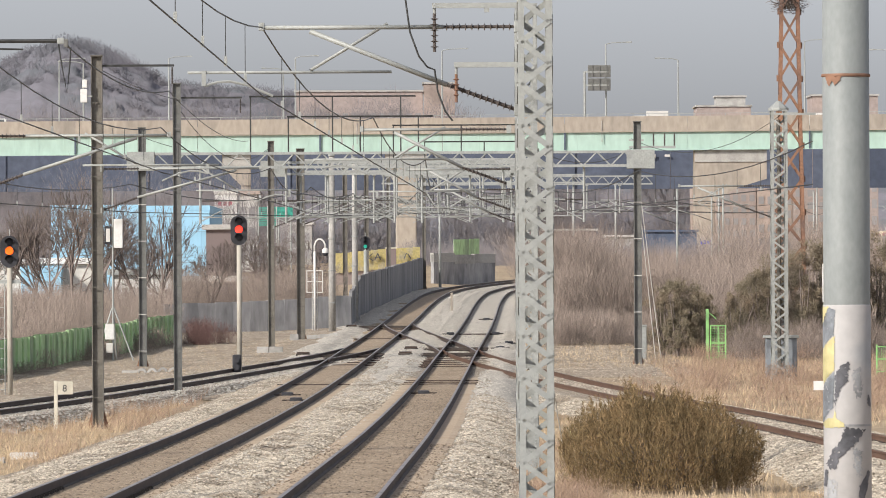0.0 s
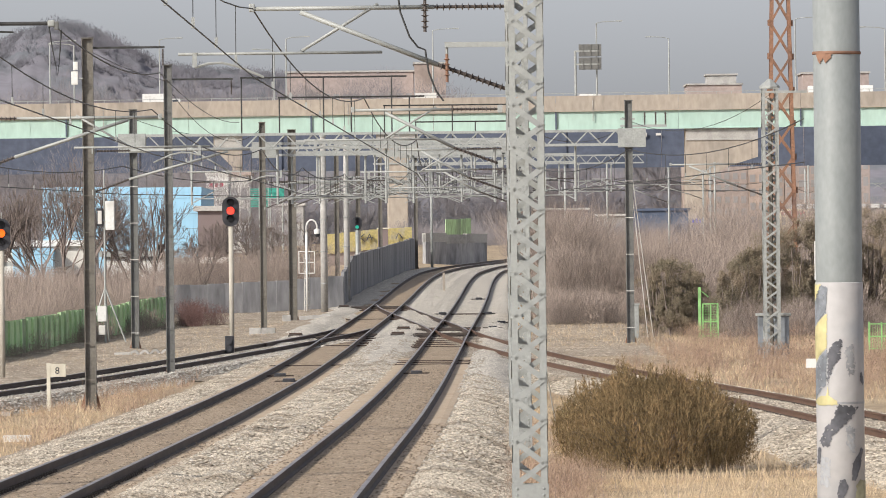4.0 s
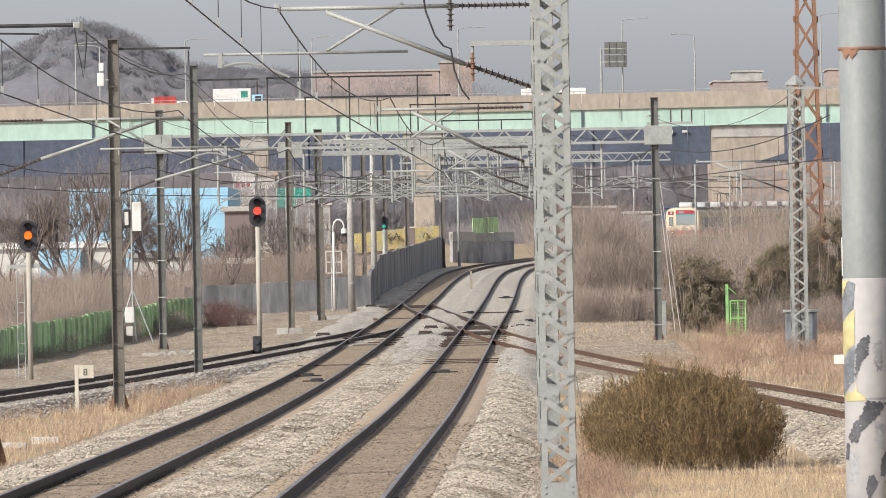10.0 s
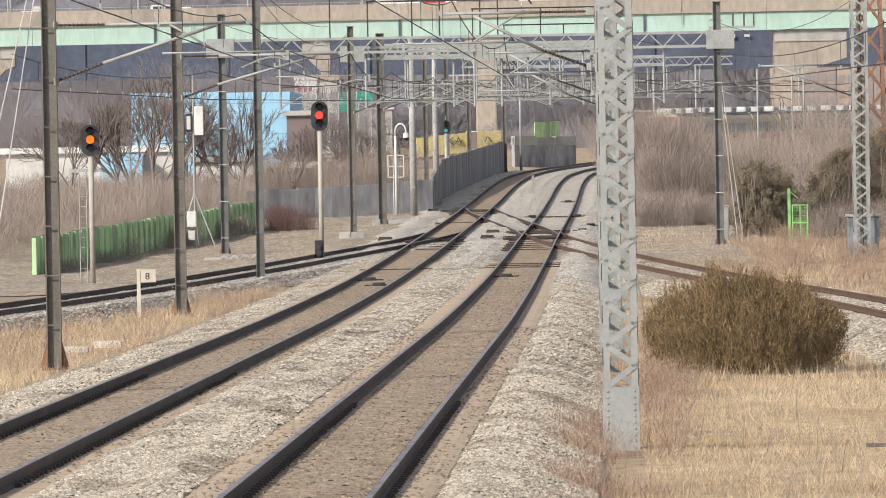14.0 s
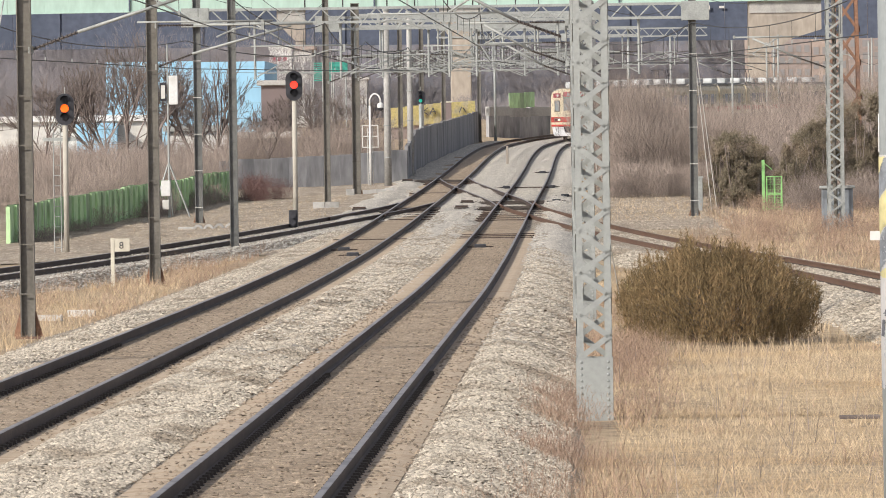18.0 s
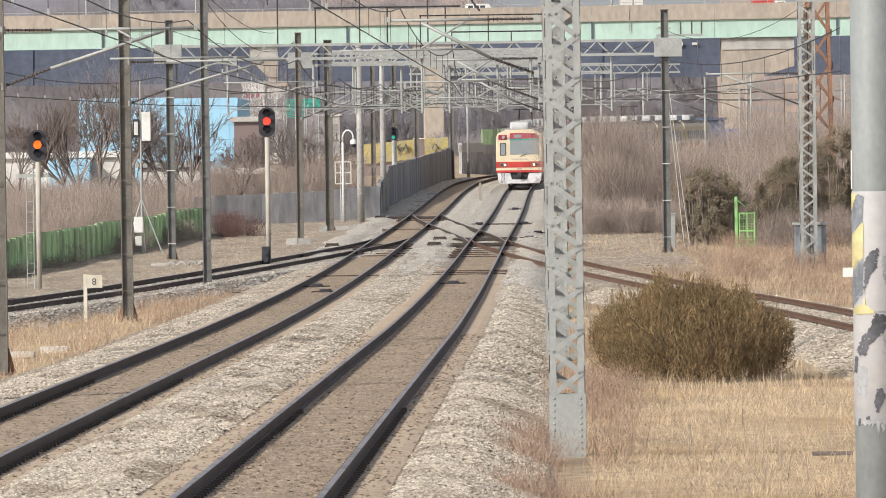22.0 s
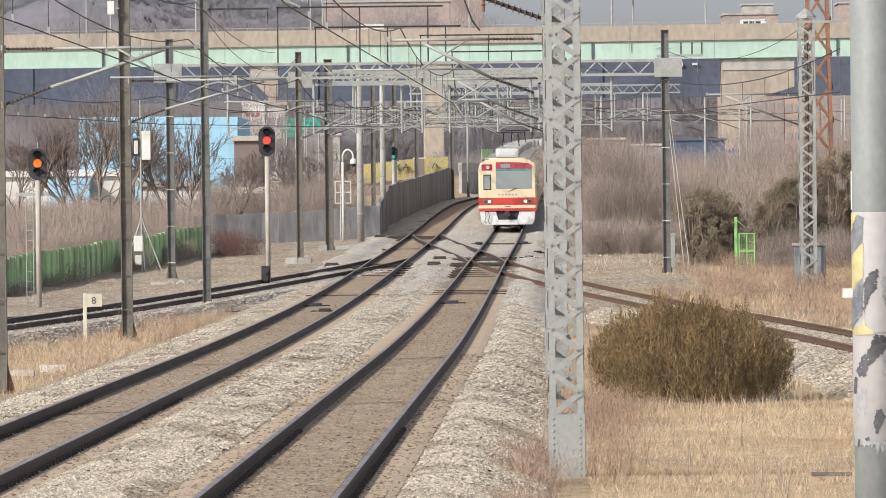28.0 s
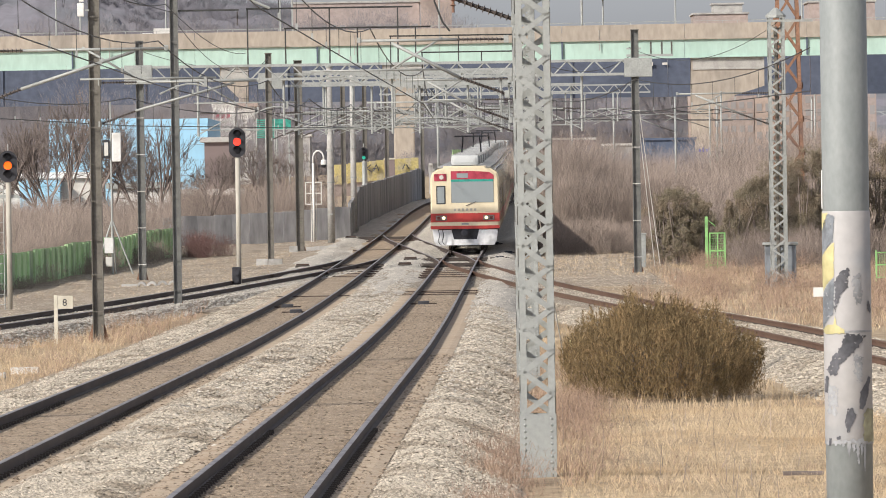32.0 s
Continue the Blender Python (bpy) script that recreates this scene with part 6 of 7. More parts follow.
x = -260.0
while x < 260:
    deck_box("parapet_segment", x + 0.04, x + 19.96, BY, BY + 0.5, 25.75, 28.35, M_BRIDGECONC)
    deck_box("girder", x + 0.03, x + 19.97, BY + 0.35, BY + 1.2, 22.9, 25.75, M_BRIDGEGREEN)
    deck_box("girder_flange", x + 0.03, x + 19.97, BY + 0.1, BY + 1.4, 22.75, 22.9, M_BRIDGEGREEN)
    for k in range(5):
        deck_box("stiffener", x + 2 + 4 * k, x + 2.12 + 4 * k, BY + 0.31, BY + 0.35, 22.9, 25.75, M_BRIDGEGREEN)
    deck_box("deck_slab", x, x + 20, BY + 0.5, BY + 27, 25.9, DECK, M_CONC)
    deck_box("far_parapet", x + 0.04, x + 19.96, BY + 27, BY + 27.4, 26.0, 27.7, M_BRIDGECONC)
    deck_box("guard_rail", x, x + 20, BY + 0.1, BY + 0.2, 28.72, 28.8, M_GALVDIM)
    for k in range(8):
        deck_box("rail_post", x + 1.2 + 2.5 * k, x + 1.3 + 2.5 * k, BY + 0.1, BY + 0.2, 28.35, 28.72, M_GALVDIM)
    if round(x) % 40 == 20:
        deck_box("expansion_joint", x - 0.12, x + 0.12, BY + 0.02, BY + 0.34, 22.9, 25.7, M_SHADEDSTEEL)
        deck_box("drain_pipe", x + 6.0, x + 6.12, BY - 0.12, BY - 0.01, 24.2, 27.6, M_CONC)
    deck_box("drip_edge", x, x + 20, BY - 0.08, BY, 25.75, 25.95, M_BRIDGECONC)
    x += 20
low = tagged(thing("lower_viaduct", "girder bridge behind the viaduct, its shade put into the dark colour", "bridge"), kind="structure")
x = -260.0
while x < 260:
    part("girder", bx(B(), (x + 0.05, 1290, 17.6), (x + 24.95, 1291, 24.6)), M_SHADEDSTEEL, low)
    part("girder_rib", bx(B(), (x + 8, 1289.7, 17.6), (x + 8.3, 1290, 24.6)), M_SHADEDSTEEL, low)
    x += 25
for cx, left, right, end, shaft in ((42.7, -1.6, 10.3, 18.0, (-1.7, 1.75)), (-6.0, -3.4, 3.4, 20.2, (-1.7, 1.7)), (-33.4, -2.6, 2.0, 20.6, (0.4, 2.0)), (98, -5, 5, 19.5, (-2.2, 2.2)), (-88, -5, 5, 19.5, (-2.2, 2.2))):
    g = 5.4
    b = B()
    low_z = 14.4 if right > 9 else 17.6
    o = [(left, 22.75), (right, 22.75), (right, end), (shaft[1] + (right - shaft[1]) * 0.45, (end + low_z) / 2 + 0.4), (shaft[1], low_z), (shaft[0], low_z)] + ([] if left >= shaft[0] else [(left, end)])
    a = [b.verts.new((cx + u, BY + 1, w + bz(cx))) for u, w in o]
    c = [b.verts.new((cx + u, BY + 5, w + bz(cx))) for u, w in o]
    b.faces.new(a), b.faces.new(c[::-1])
    for i in range(len(o)):
        b.faces.new((a[i], a[(i + 1) % len(o)], c[(i + 1) % len(o)], c[i]))
    cap = part("pier_cap", b, M_BRIDGECONC, via)
    part("bearing_beam", bx(B(), (cx + left + 0.2, BY + 0.8, 20.8 + bz(cx)), (cx + right, BY + 0.99, 22.7 + bz(cx))), M_CONC, cap, "paler concrete beam under the girder")
    part("pier_shaft", bx(B(), (cx + shaft[0], BY + 1.2, g - 1), (cx + shaft[1], BY + 4.8, low_z + bz(cx)), 0.25), M_BRIDGECONC, via)
for k in range(4):
    part("paint_scrawl", bx(B(), (42.1 + 0.55 * k, BY + 1.15, 7.5), (42.45 + 0.55 * k, BY + 1.19, 8.0 + 0.2 * (k % 2))), M_BLUEPAINT, via)
# Light showing through at the rear bridge, painted as two pale panels.
for x0, x1, y, z0, z1 in ((34.0, 37.4, 1289.4, 23.0, 23.7), (39.0, 39.9, 1289.4, 23.2, 23.6)):
    part("sign_back", bx(B(), (x0, y, z0), (x1, y + 0.1, z1), 0.03), M_LITEWALL, low, "pale panel standing in for light seen through the dark bridge")


def street_lamp(x, y, h, arm, z):
    s = thing("street_lamp", "tall grey highway street lamp", "street lamp", (x, y, z + bz(x)), group="highway lamps")
    part("pole", tube(B(), (0, 0, 0), (0, 0, h), 0.17, 8, 0.10), M_GALV, s)
    part("arm", pipe(B(), [(0, 0, h), (arm * 0.3, 0, h + 0.25), (arm, 0, h + 0.35)], 0.07, 6), M_GALV, s)
    part("lamp_head", bx(B(), (min(arm, arm * 1.3), -0.2, h + 0.25), (max(arm, arm * 1.3), 0.2, h + 0.45), 0.05), M_GALVDIM, s)
    return s


for x, y, h, arm in ((-63.9, BY + 26, 12.4, 3.4), (-58.7, BY + 2, 11.2, -3.2), (-45.6, BY + 26, 12.6, 3.0), (-24, BY + 2, 11.8, 3.0), (-26.5, BY + 26, 10.5, -2.8), (0, BY + 26, 13.5, 3.4), (26.8, BY + 2, 13.6, 3.3), (39.4, BY + 26, 11.6, -3.0), (60.5, BY + 26, 14.5, 3.2), (-84, BY + 2, 12, 3.2), (74, BY + 2, 12, -3.2)):
    street_lamp(x, y, h, arm, DECK)
hs = thing("gantry_sign", "grey back of a large highway sign on a single pole", "road sign", (23.6, BY + 0.7, DECK), group="highway signs")
part("pole", tube(B(), (-0.3, 0, 0), (-0.3, 0, 9.2), 0.2, 8), M_GALVDIM, hs)
for k in range(2):
    part("panel", bx(B(), (0.25, -0.1, 6.1 + 2.15 * k), (3.95, 0.1, 8.1 + 2.15 * k), 0.03), M_POLEGREY, hs)
    for j in range(3):
        part("backing_rib", bx(B(), (0.9 + 1.2 * j, -0.2, 6.15 + 2.15 * k), (1.05 + 1.2 * j, -0.11, 8.05 + 2.15 * k)), M_POLEGREY, hs)
    part("bracket", bx(B(), (-0.5, -0.15, 6.9 + 2.15 * k), (3.6, 0.0, 7.1 + 2.15 * k)), M_GALVDIM, hs)
hs2 = thing("highway_sign", "green highway direction sign above the viaduct", "road sign", (-83.5, BY + 1, DECK), group="highway signs")
part("panel", bx(B(), (-2.0, -0.1, 4.4), (1.6, 0.1, 7.4), 0.03), M_SIGNGREEN, hs2)
for k in range(2):
    part("lettering_bar", bx(B(), (-1.4, -0.13, 5.3 + 0.9 * k), (1.0, -0.11, 5.7 + 0.9 * k)), M_WHITE, hs2)
part("pole", tube(B(), (0, 0.2, 0), (0, 0.2, 7), 0.2, 8), M_GALVDIM, hs2)


# ---- distant hill and woods ----
def hill():
    """A wooded dome: the slope is heaped into crowns, with a lacy fringe of trees along the skyline."""
    xs = np.concatenate([np.arange(-420, -190, 10.0), np.arange(-190, 30, 1.1), np.arange(30, 430, 10.0)])
    ridge = np.interp(xs, [-420, -190, -150, -142, -130, -121, -114, -106, -99, -94, -88, -70, -40, 0, 40, 120, 420], [40, 52, 64, 67, 72.5, 75.5, 74.5, 71, 68, 65, 61, 59.5, 57, 46, 36, 30, 26])
    vs, fs = [], []
    rows = 70
    for j in range(rows):
        f = j / (rows - 1)
        for i, x in enumerate(xs):
            y = 2050 + 320 * f
            crowns = 2.0 * noise.noise((x * 0.16, f * 26, 1)) + 1.4 * noise.noise((x * 0.42, f * 60, 5)) + 0.9 * noise.noise((x * 0.95, f * 110, 8))
            vs.append((x, y, 5 + (ridge[i] - 3.5) * math.sin(f * math.pi / 2) + crowns))
    n = len(xs)
    for j in range(rows - 1):
        for i in range(n - 1):
            a = j * n + i
            fs.append((a, a + 1, a + n + 1, a + n))
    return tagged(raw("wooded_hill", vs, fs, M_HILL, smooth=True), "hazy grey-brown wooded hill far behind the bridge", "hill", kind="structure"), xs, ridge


_, hx, hr = hill()


# Slope added to cover the blocks behind; wears the hill's haze-tinted colour.
def embankment():
    xs = np.arange(-190, 60, 5.0)
    vs, fs, n = [], [], len(xs)
    for j in range(9):
        for x in xs:
            top = 20.5 * min(1, max(0, (50 - x) / 14))
            vs.append((x, 1330 + 12 * j, 4 + max(0, top - 1) * math.sin(min(1, j / 7) * math.pi / 2) + 1.5 * noise.noise((x * 0.08, j * 0.6, 4))))
    for j in range(8):
        for i in range(n - 1):
            a = j * n + i
            fs.append((a, a + 1, a + n + 1, a + n))
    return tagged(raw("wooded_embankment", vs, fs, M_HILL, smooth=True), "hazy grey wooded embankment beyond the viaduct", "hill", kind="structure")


embankment()


def far_woods(name, label, xs, ys, zs, heights, widths, per, material, size, thin=0.06):
    allv = []
    for x, y, z, h, w in zip(xs, ys, zs, heights, widths):
        v = RNG.normal(size=(per, 3))
        v /= np.linalg.norm(v, axis=1, keepdims=True)
        pos = np.array([x, y, z + h * 0.55]) + v * RNG.uniform(0.2, 1, per)[:, None] * (w / 2, w / 2, h / 2)
        d = v + (0, 0, 0.8) + RNG.normal(0, 0.4, (per, 3))
        allv.append(blades(pos, d, size * RNG.uniform(0.6, 1.6, per), size * thin))
    return tagged(mass(name, np.concatenate(allv), 3, material), label, "woods", kind="stuff")


n = 620
f = RNG.uniform(0.45, 1.0, n) ** 0.7
xx = RNG.uniform(-170, 0, n)
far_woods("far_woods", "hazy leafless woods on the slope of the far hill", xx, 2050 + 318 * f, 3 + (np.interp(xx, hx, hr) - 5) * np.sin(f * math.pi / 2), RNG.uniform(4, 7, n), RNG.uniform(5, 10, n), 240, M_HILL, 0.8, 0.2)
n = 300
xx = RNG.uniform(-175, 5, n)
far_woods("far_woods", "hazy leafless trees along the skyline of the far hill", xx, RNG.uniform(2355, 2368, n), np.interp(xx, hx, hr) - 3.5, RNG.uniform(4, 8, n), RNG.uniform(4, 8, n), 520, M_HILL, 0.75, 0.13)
n = 150
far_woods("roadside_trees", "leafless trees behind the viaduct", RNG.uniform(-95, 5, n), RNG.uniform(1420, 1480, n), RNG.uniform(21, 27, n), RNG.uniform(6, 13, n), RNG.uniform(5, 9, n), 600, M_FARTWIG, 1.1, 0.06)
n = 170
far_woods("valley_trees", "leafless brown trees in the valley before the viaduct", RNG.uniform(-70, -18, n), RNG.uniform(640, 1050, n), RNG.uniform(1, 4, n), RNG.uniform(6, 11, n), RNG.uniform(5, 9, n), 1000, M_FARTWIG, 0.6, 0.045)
n = 420
xx = RNG.uniform(-130, 46, n)
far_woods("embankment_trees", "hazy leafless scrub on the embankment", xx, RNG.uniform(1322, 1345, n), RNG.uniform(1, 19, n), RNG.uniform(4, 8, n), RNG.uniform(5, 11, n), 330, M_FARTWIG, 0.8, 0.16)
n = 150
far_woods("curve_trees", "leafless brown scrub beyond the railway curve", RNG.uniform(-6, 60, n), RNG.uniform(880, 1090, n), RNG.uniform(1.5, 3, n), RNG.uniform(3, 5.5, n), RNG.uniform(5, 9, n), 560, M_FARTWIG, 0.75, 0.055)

# ---- scrub, trees and grass near the line ----
scrub("bramble_belt", "tangle of brown leafless bushes behind the green fence", -26, -12.2, 290, 356, 3.2, 14000, M_TWIG, 0.035, keep=lambda x, y: x < -18.2 + (y - 263) * 0.0612)
scrub("bramble_belt", "tall brown leafless thicket beside the junction", 5.0, 7.7, 338, 362, 7.6, 11000, M_TWIG, 0.035)
scrub("bramble_belt", "lower brown leafless thicket behind the pole", 7.2, 10.2, 338, 360, 5.4, 8500, M_TWIG, 0.035)
scrub("bramble_belt", "low brown brush at the foot of the thicket", 5.0, 9.6, 333, 338, 2.0, 4500, M_TWIG, 0.03)
scrub("bramble_belt", "brown leafless brush behind the evergreens", 8.8, 21, 350, 375, 4.7, 13000, M_TWIG, 0.035)
scrub("bramble_belt", "brown leafless brush before the warehouse", -14.5, -6.4, 392, 420, 4.2, 6000, M_TWIG, 0.04)
scrub("bramble_belt", "pale brown leafless brush by the sheds", -26, -14, 365, 392, 3.4, 6000, M_TWIG, 0.04)
scrub("bramble_belt", "brown leafless brush along the far curve", 9, 40, 480, 620, 4.0, 9000, M_TWIG, 0.06)
scrub("bramble_belt", "brown leafless brush before the curve", 8, 30, 430, 470, 4.6, 11000, M_TWIG, 0.05)
scrub("bramble_belt", "brown leafless brush before the dark evergreens", 12.0, 20, 299, 304, 2.1, 4500, M_TWIG, 0.03)
scrub("bramble_belt", "brown leafless brush over the evergreens", 9.0, 20, 309, 314, 3.6, 5000, M_TWIG, 0.03)
scrub("bramble_belt", "low brown twigs among the evergreens", 9.2, 20, 306, 318, 1.3, 5000, M_TWIG, 0.03)
scrub("bramble_belt", "tall pale brush on the verge", 15.5, 24, 338, 352, 5.6, 9000, M_TWIG, 0.03)
scrub("bramble_belt", "tall brown brush hiding the far curve", 17.0, 36, 430, 475, 7.0, 13000, M_TWIG, 0.05)
scrub("russet_shrub", "small russet leafless shrub by the wall", -11.6, -10.1, 340, 345, 1.5, 1400, M_MAROONTWIG, 0.04)
for k, (x, y, h, s) in enumerate(((-19.6, 398, 8.6, 11), (-21.6, 404, 8.0, 12), (-18.0, 402, 7.2, 15), (-24.4, 396, 7.4, 16), (-15.2, 408, 6.6, 17), (-9.6, 405, 6.0, 18), (-12.6, 400, 5.6, 19), (-22.8, 412, 7.6, 31), (-8.2, 410, 5.4, 32))):
    bare_tree(x, y, h, "dark leafless tree with upswept branches", s, levels=6, spread=0.46, r0=0.085)
for x, y, h, s, lean in ((-19.9, 394, 9.5, 41, 0.0), (-19.7, 394.3, 9.0, 42, 0.5), (-20.1, 393.8, 8.6, 43, -0.55), (-15.6, 395, 8.4, 44, 0.25), (-15.9, 395.2, 8.0, 45, -0.4), (-24.0, 394, 8.6, 46, 0.3)):
    bare_tree(x, y, h, "dark leafless tree with long rising limbs", s, levels=5, spread=0.3, r0=0.11, lean=(lean, 0))
bare_tree(14.2, 322, 4.2, "pale leafless sapling leaning over the thicket", 21, M_TWIG, 5, 0.4, 0.06, (0.5, 0))
bare_tree(18.2, 322, 5.2, "pale leafless sapling beside the fence", 22, M_TWIG, 5, 0.4, 0.07, (-0.4, 0))
bare_tree(16.5, 318, 4.6, "pale leafless sapling in the thicket", 23, M_TWIG, 5, 0.4, 0.06)
for x, y, rx, h, s in ((9.2, 307, 0.75, 2.9, 1), (9.8, 306.5, 0.75, 3.2, 2), (10.4, 307, 0.7, 3.0, 3), (10.95, 309, 0.7, 2.6, 4), (12.1, 304, 0.8, 2.7, 5), (12.6, 306, 0.9, 3.3, 6), (13.3, 305, 1.0, 3.7, 7), (14.1, 307, 1.1, 4.1, 8), (15.0, 306, 1.2, 4.5, 9), (16.0, 307, 1.3, 4.7, 10), (17.1, 307, 1.4, 5.0, 11), (18.3, 308, 1.4, 5.1, 12), (19.6, 308, 1.4, 5.0, 13)):
    leafy("evergreen_shrub", "dull dark green evergreen shrub in a winter thicket", x, y, rx, 0.9, h, int(13000 * rx), M_EVERGREEN, 0.065, s)
for x, y, h, sd, lean in ((13.0, 318, 5.6, 61, -0.6), (12.2, 320, 5.2, 62, 0.4), (14.6, 318, 6.0, 63, -0.3), (11.4, 322, 4.6, 64, 0.2), (16.6, 300, 3.6, 65, -0.3), (17.4, 301, 3.4, 66, 0.2)):
    bare_tree(x, y, h, "pale leafless shrub with long arching shoots", sd, M_TWIG, 4, 0.34, 0.05, (lean, 0))


def juniper():
    """A broad upright-branched bush: sheaves of spiky shoots fanning from the ground."""
    rng = np.random.default_rng(5)
    cx, cy = 4.1, 138.0
    t = thing("spreading_bush", "broad olive-brown juniper bush with upright feathery shoots", "shrub", (cx, cy, ground_height(cx, cy)))
    n, per = 2300, 46
    a = rng.uniform(0, 2 * math.pi, n)
    rr = np.sqrt(rng.uniform(0, 1, n))
    px, py = np.cos(a) * rr * 1.6, np.sin(a) * rr * 2.6
    dome = 1.5 * np.sqrt(np.clip(1 - (rr * 0.9) ** 2.6, 0, 1)) * (1 - 0.07 * px) * (1 + 0.05 * np.sin(3 * a + 1) + 0.05 * np.sin(9 * px) + 0.09 * rng.normal(0, 1, n))
    d = np.stack([px * 0.22 + rng.normal(0, 0.14, n), py * 0.1 + rng.normal(0, 0.16, n), np.ones(n)], 1)
    d /= np.linalg.norm(d, axis=1, keepdims=True)
    tip = np.stack([px * 1.22, py * 1.12, dome + 0.12], 1)
    i = np.repeat(np.arange(n), per)
    back = rng.uniform(0, 1, n * per) ** 1.15 * np.where(rr[i] > 0.55, (dome[i] + 0.12) * 1.0, 0.62)
    width = 0.02 + 0.10 * back
    pos = tip[i] - d[i] * back[:, None] + rng.normal(0, 1, (n * per, 3)) * (width * 0.55)[:, None]
    pos[:, 2] = np.clip(pos[:, 2], 0.03, None)
    mass("foliage", blades(pos, d[i] + rng.normal(0, 0.45, (n * per, 3)), rng.uniform(0.04, 0.12, n * per), rng.uniform(0.008, 0.018, n * per)), 3, M_BUSH, t)
    segs = [((x * 0.25, y * 0.25, -0.02), (x * 1.0, y * 1.0, h * 0.75), 0.022, 0.008) for x, y, h in zip(px[:260], py[:260], dome[:260])]
    mass("branchwork", seg_tris(segs), 4, M_TWIGDARK, t)
    return t


juniper()


def strewn(n, x0, x1, y0, y1, keep=lambda x, y: True):
    pts = np.stack([RNG.uniform(x0, x1, n), RNG.uniform(y0, y1, n)], 1)
    return np.array([p for p in pts if keep(*p)])


clear = lambda x, y: not (88 < y < 99.3 and abs(x - 1.25 * y / 99) < 0.3)
right_of = lambda lo: (lambda x, y: clear(x, y) and x > x_right(y) + lo + 0.25 * math.sin(y * 0.7) and abs(x - x_branch(y)) > 2.3)
clumpy = lambda lo: (lambda x, y: right_of(3.0)(x, y) and noise.noise((x * 1.3, y * 0.45, 2)) + 0.5 * noise.noise((x * 4, y * 1.4, 9)) > lo)
grass("dry_meadow", "matted tan dry grass beside the ballast", strewn(260000, -0.5, 8.5, 62, 132, right_of(3.0)), 0.10, 0.011, M_DRYGRASS, 1.0)
grass("dry_meadow", "taller tufts of tan dry grass", strewn(60000, -0.5, 8.5, 62, 130, clumpy(0.18)), 0.2, 0.009, M_DRYGRASS, 0.6)
grass("dry_weeds", "brown dead weeds among the tan grass", strewn(40000, -0.5, 8.5, 62, 140, clumpy(0.42)), 0.26, 0.008, M_REDGRASS, 0.5)
grass("dry_meadow", "dry tan grass round the bush", strewn(26000, 1.0, 9.5, 128, 215, lambda x, y: right_of(2.9)(x, y) and ((x - 4.1) / 2.0) ** 2 + ((y - 138) / 3.4) ** 2 > 1), 0.2, 0.014, M_DRYGRASS, 0.6)
grass("dry_meadow", "dry russet grass beyond the branch track", strewn(16000, 4.5, 19, 205, 292, lambda x, y: x > x_branch(y) + 2.4 and (y < 252 or x > 8.2)), 0.30, 0.02, M_REDGRASS, 0.4)
grass("dry_meadow", "tan tufts beyond the branch track", strewn(16000, 5.5, 20, 200, 300, lambda x, y: x > x_branch(y) + 2.2 and (y < 252 or x > 8.2)), 0.26, 0.02, M_DRYGRASS, 0.5)
grass("dry_meadow", "tall dry tan grass between track and siding", strewn(52000, -18, -5.5, 120, 262, lambda x, y: x < x_left(y) - 3.6 and (y < 150 or x < 99) and abs(x - x_siding(max(y, 150))) > 2.0 and (x > x_siding(max(y, 150)))), 0.33, 0.013, M_DRYGRASS, 0.5)
grass("dry_weeds", "russet dead weed stalks at the ballast edge", strewn(30000, -1.2, 3.4, 62, 180, lambda x, y: clear(x, y) and 2.35 + 0.45 * math.sin(y * 0.5) + 0.2 * math.sin(y * 1.7) < x - x_right(y) < 3.7 + 0.4 * math.sin(y * 0.33)), 0.34, 0.010, M_REDGRASS, 0.4)
grass("dry_weeds", "russet dead weeds before the siding", strewn(3500, -13, -7, 196, 260, lambda x, y: x < x_left(y) - 3.2 and x > x_siding(y) + 1.6), 0.45, 0.02, M_REDGRASS, 0.4)
grass("yard_weeds", "sparse dry weeds on the yard gravel", strewn(4000, -17, -7, 262, 350, lambda x, y: x < x_left(y) - 3), 0.18, 0.02, M_DRYGRASS, 0.5)
grass("verge_weeds", "sparse dry weeds on the verge", strewn(3000, 3.4, 10, 285, 345), 0.22, 0.025, M_DRYGRASS, 0.5)
scrub("pink_weeds", "pinkish brown dead weeds beyond the branch track", 6.5, 19, 212, 296, 1.0, 9000, M_REDGRASS, 0.035, keep=lambda x, y: x > x_branch(y) + 2.3 and (y < 255 or x > 8.2) and math.sin(x * 1.3 + y * 0.11) + math.sin(y * 0.23 + x * 0.5) > -0.2)
scrub("pink_weeds", "reddish dead weeds round the mast foot", 2.0, 4.2, 84, 132, 0.55, 2200, M_REDGRASS, 0.022, keep=lambda x, y: clear(x, y) and abs(x - 1.25 * y / 99) > 0.45 and 2.5 < x - x_right(y) < 4.0)
scrub("pink_weeds", "dark russet weed tangle at the ballast edge", -1, 4.5, 64, 104, 0.5, 5200, M_REDGRASS, 0.02, keep=lambda x, y: abs(x - 1.25 * y / 99) > 0.45 and 2.35 + 0.3 * math.sin(y * 0.8) < x - x_right(y) < 3.3 + 0.4 * math.sin(y * 0.37))
scrub("pink_weeds", "reddish dead weeds among the siding grass", -15, -7.5, 150, 250, 0.7, 2600, M_REDGRASS, 0.03, keep=lambda x, y: x_siding(max(y, 150)) + 2.0 < x < x_left(y) - 3.2)
scrub("pink_weeds", "brown dead weeds at the foot of the green fence", -17.6, -12.2, 262, 346, 0.55, 3000, M_TWIG, 0.035, keep=lambda x, y: 0.1 < x - (-17.6 + (y - 263) * 0.0612) < 0.9)
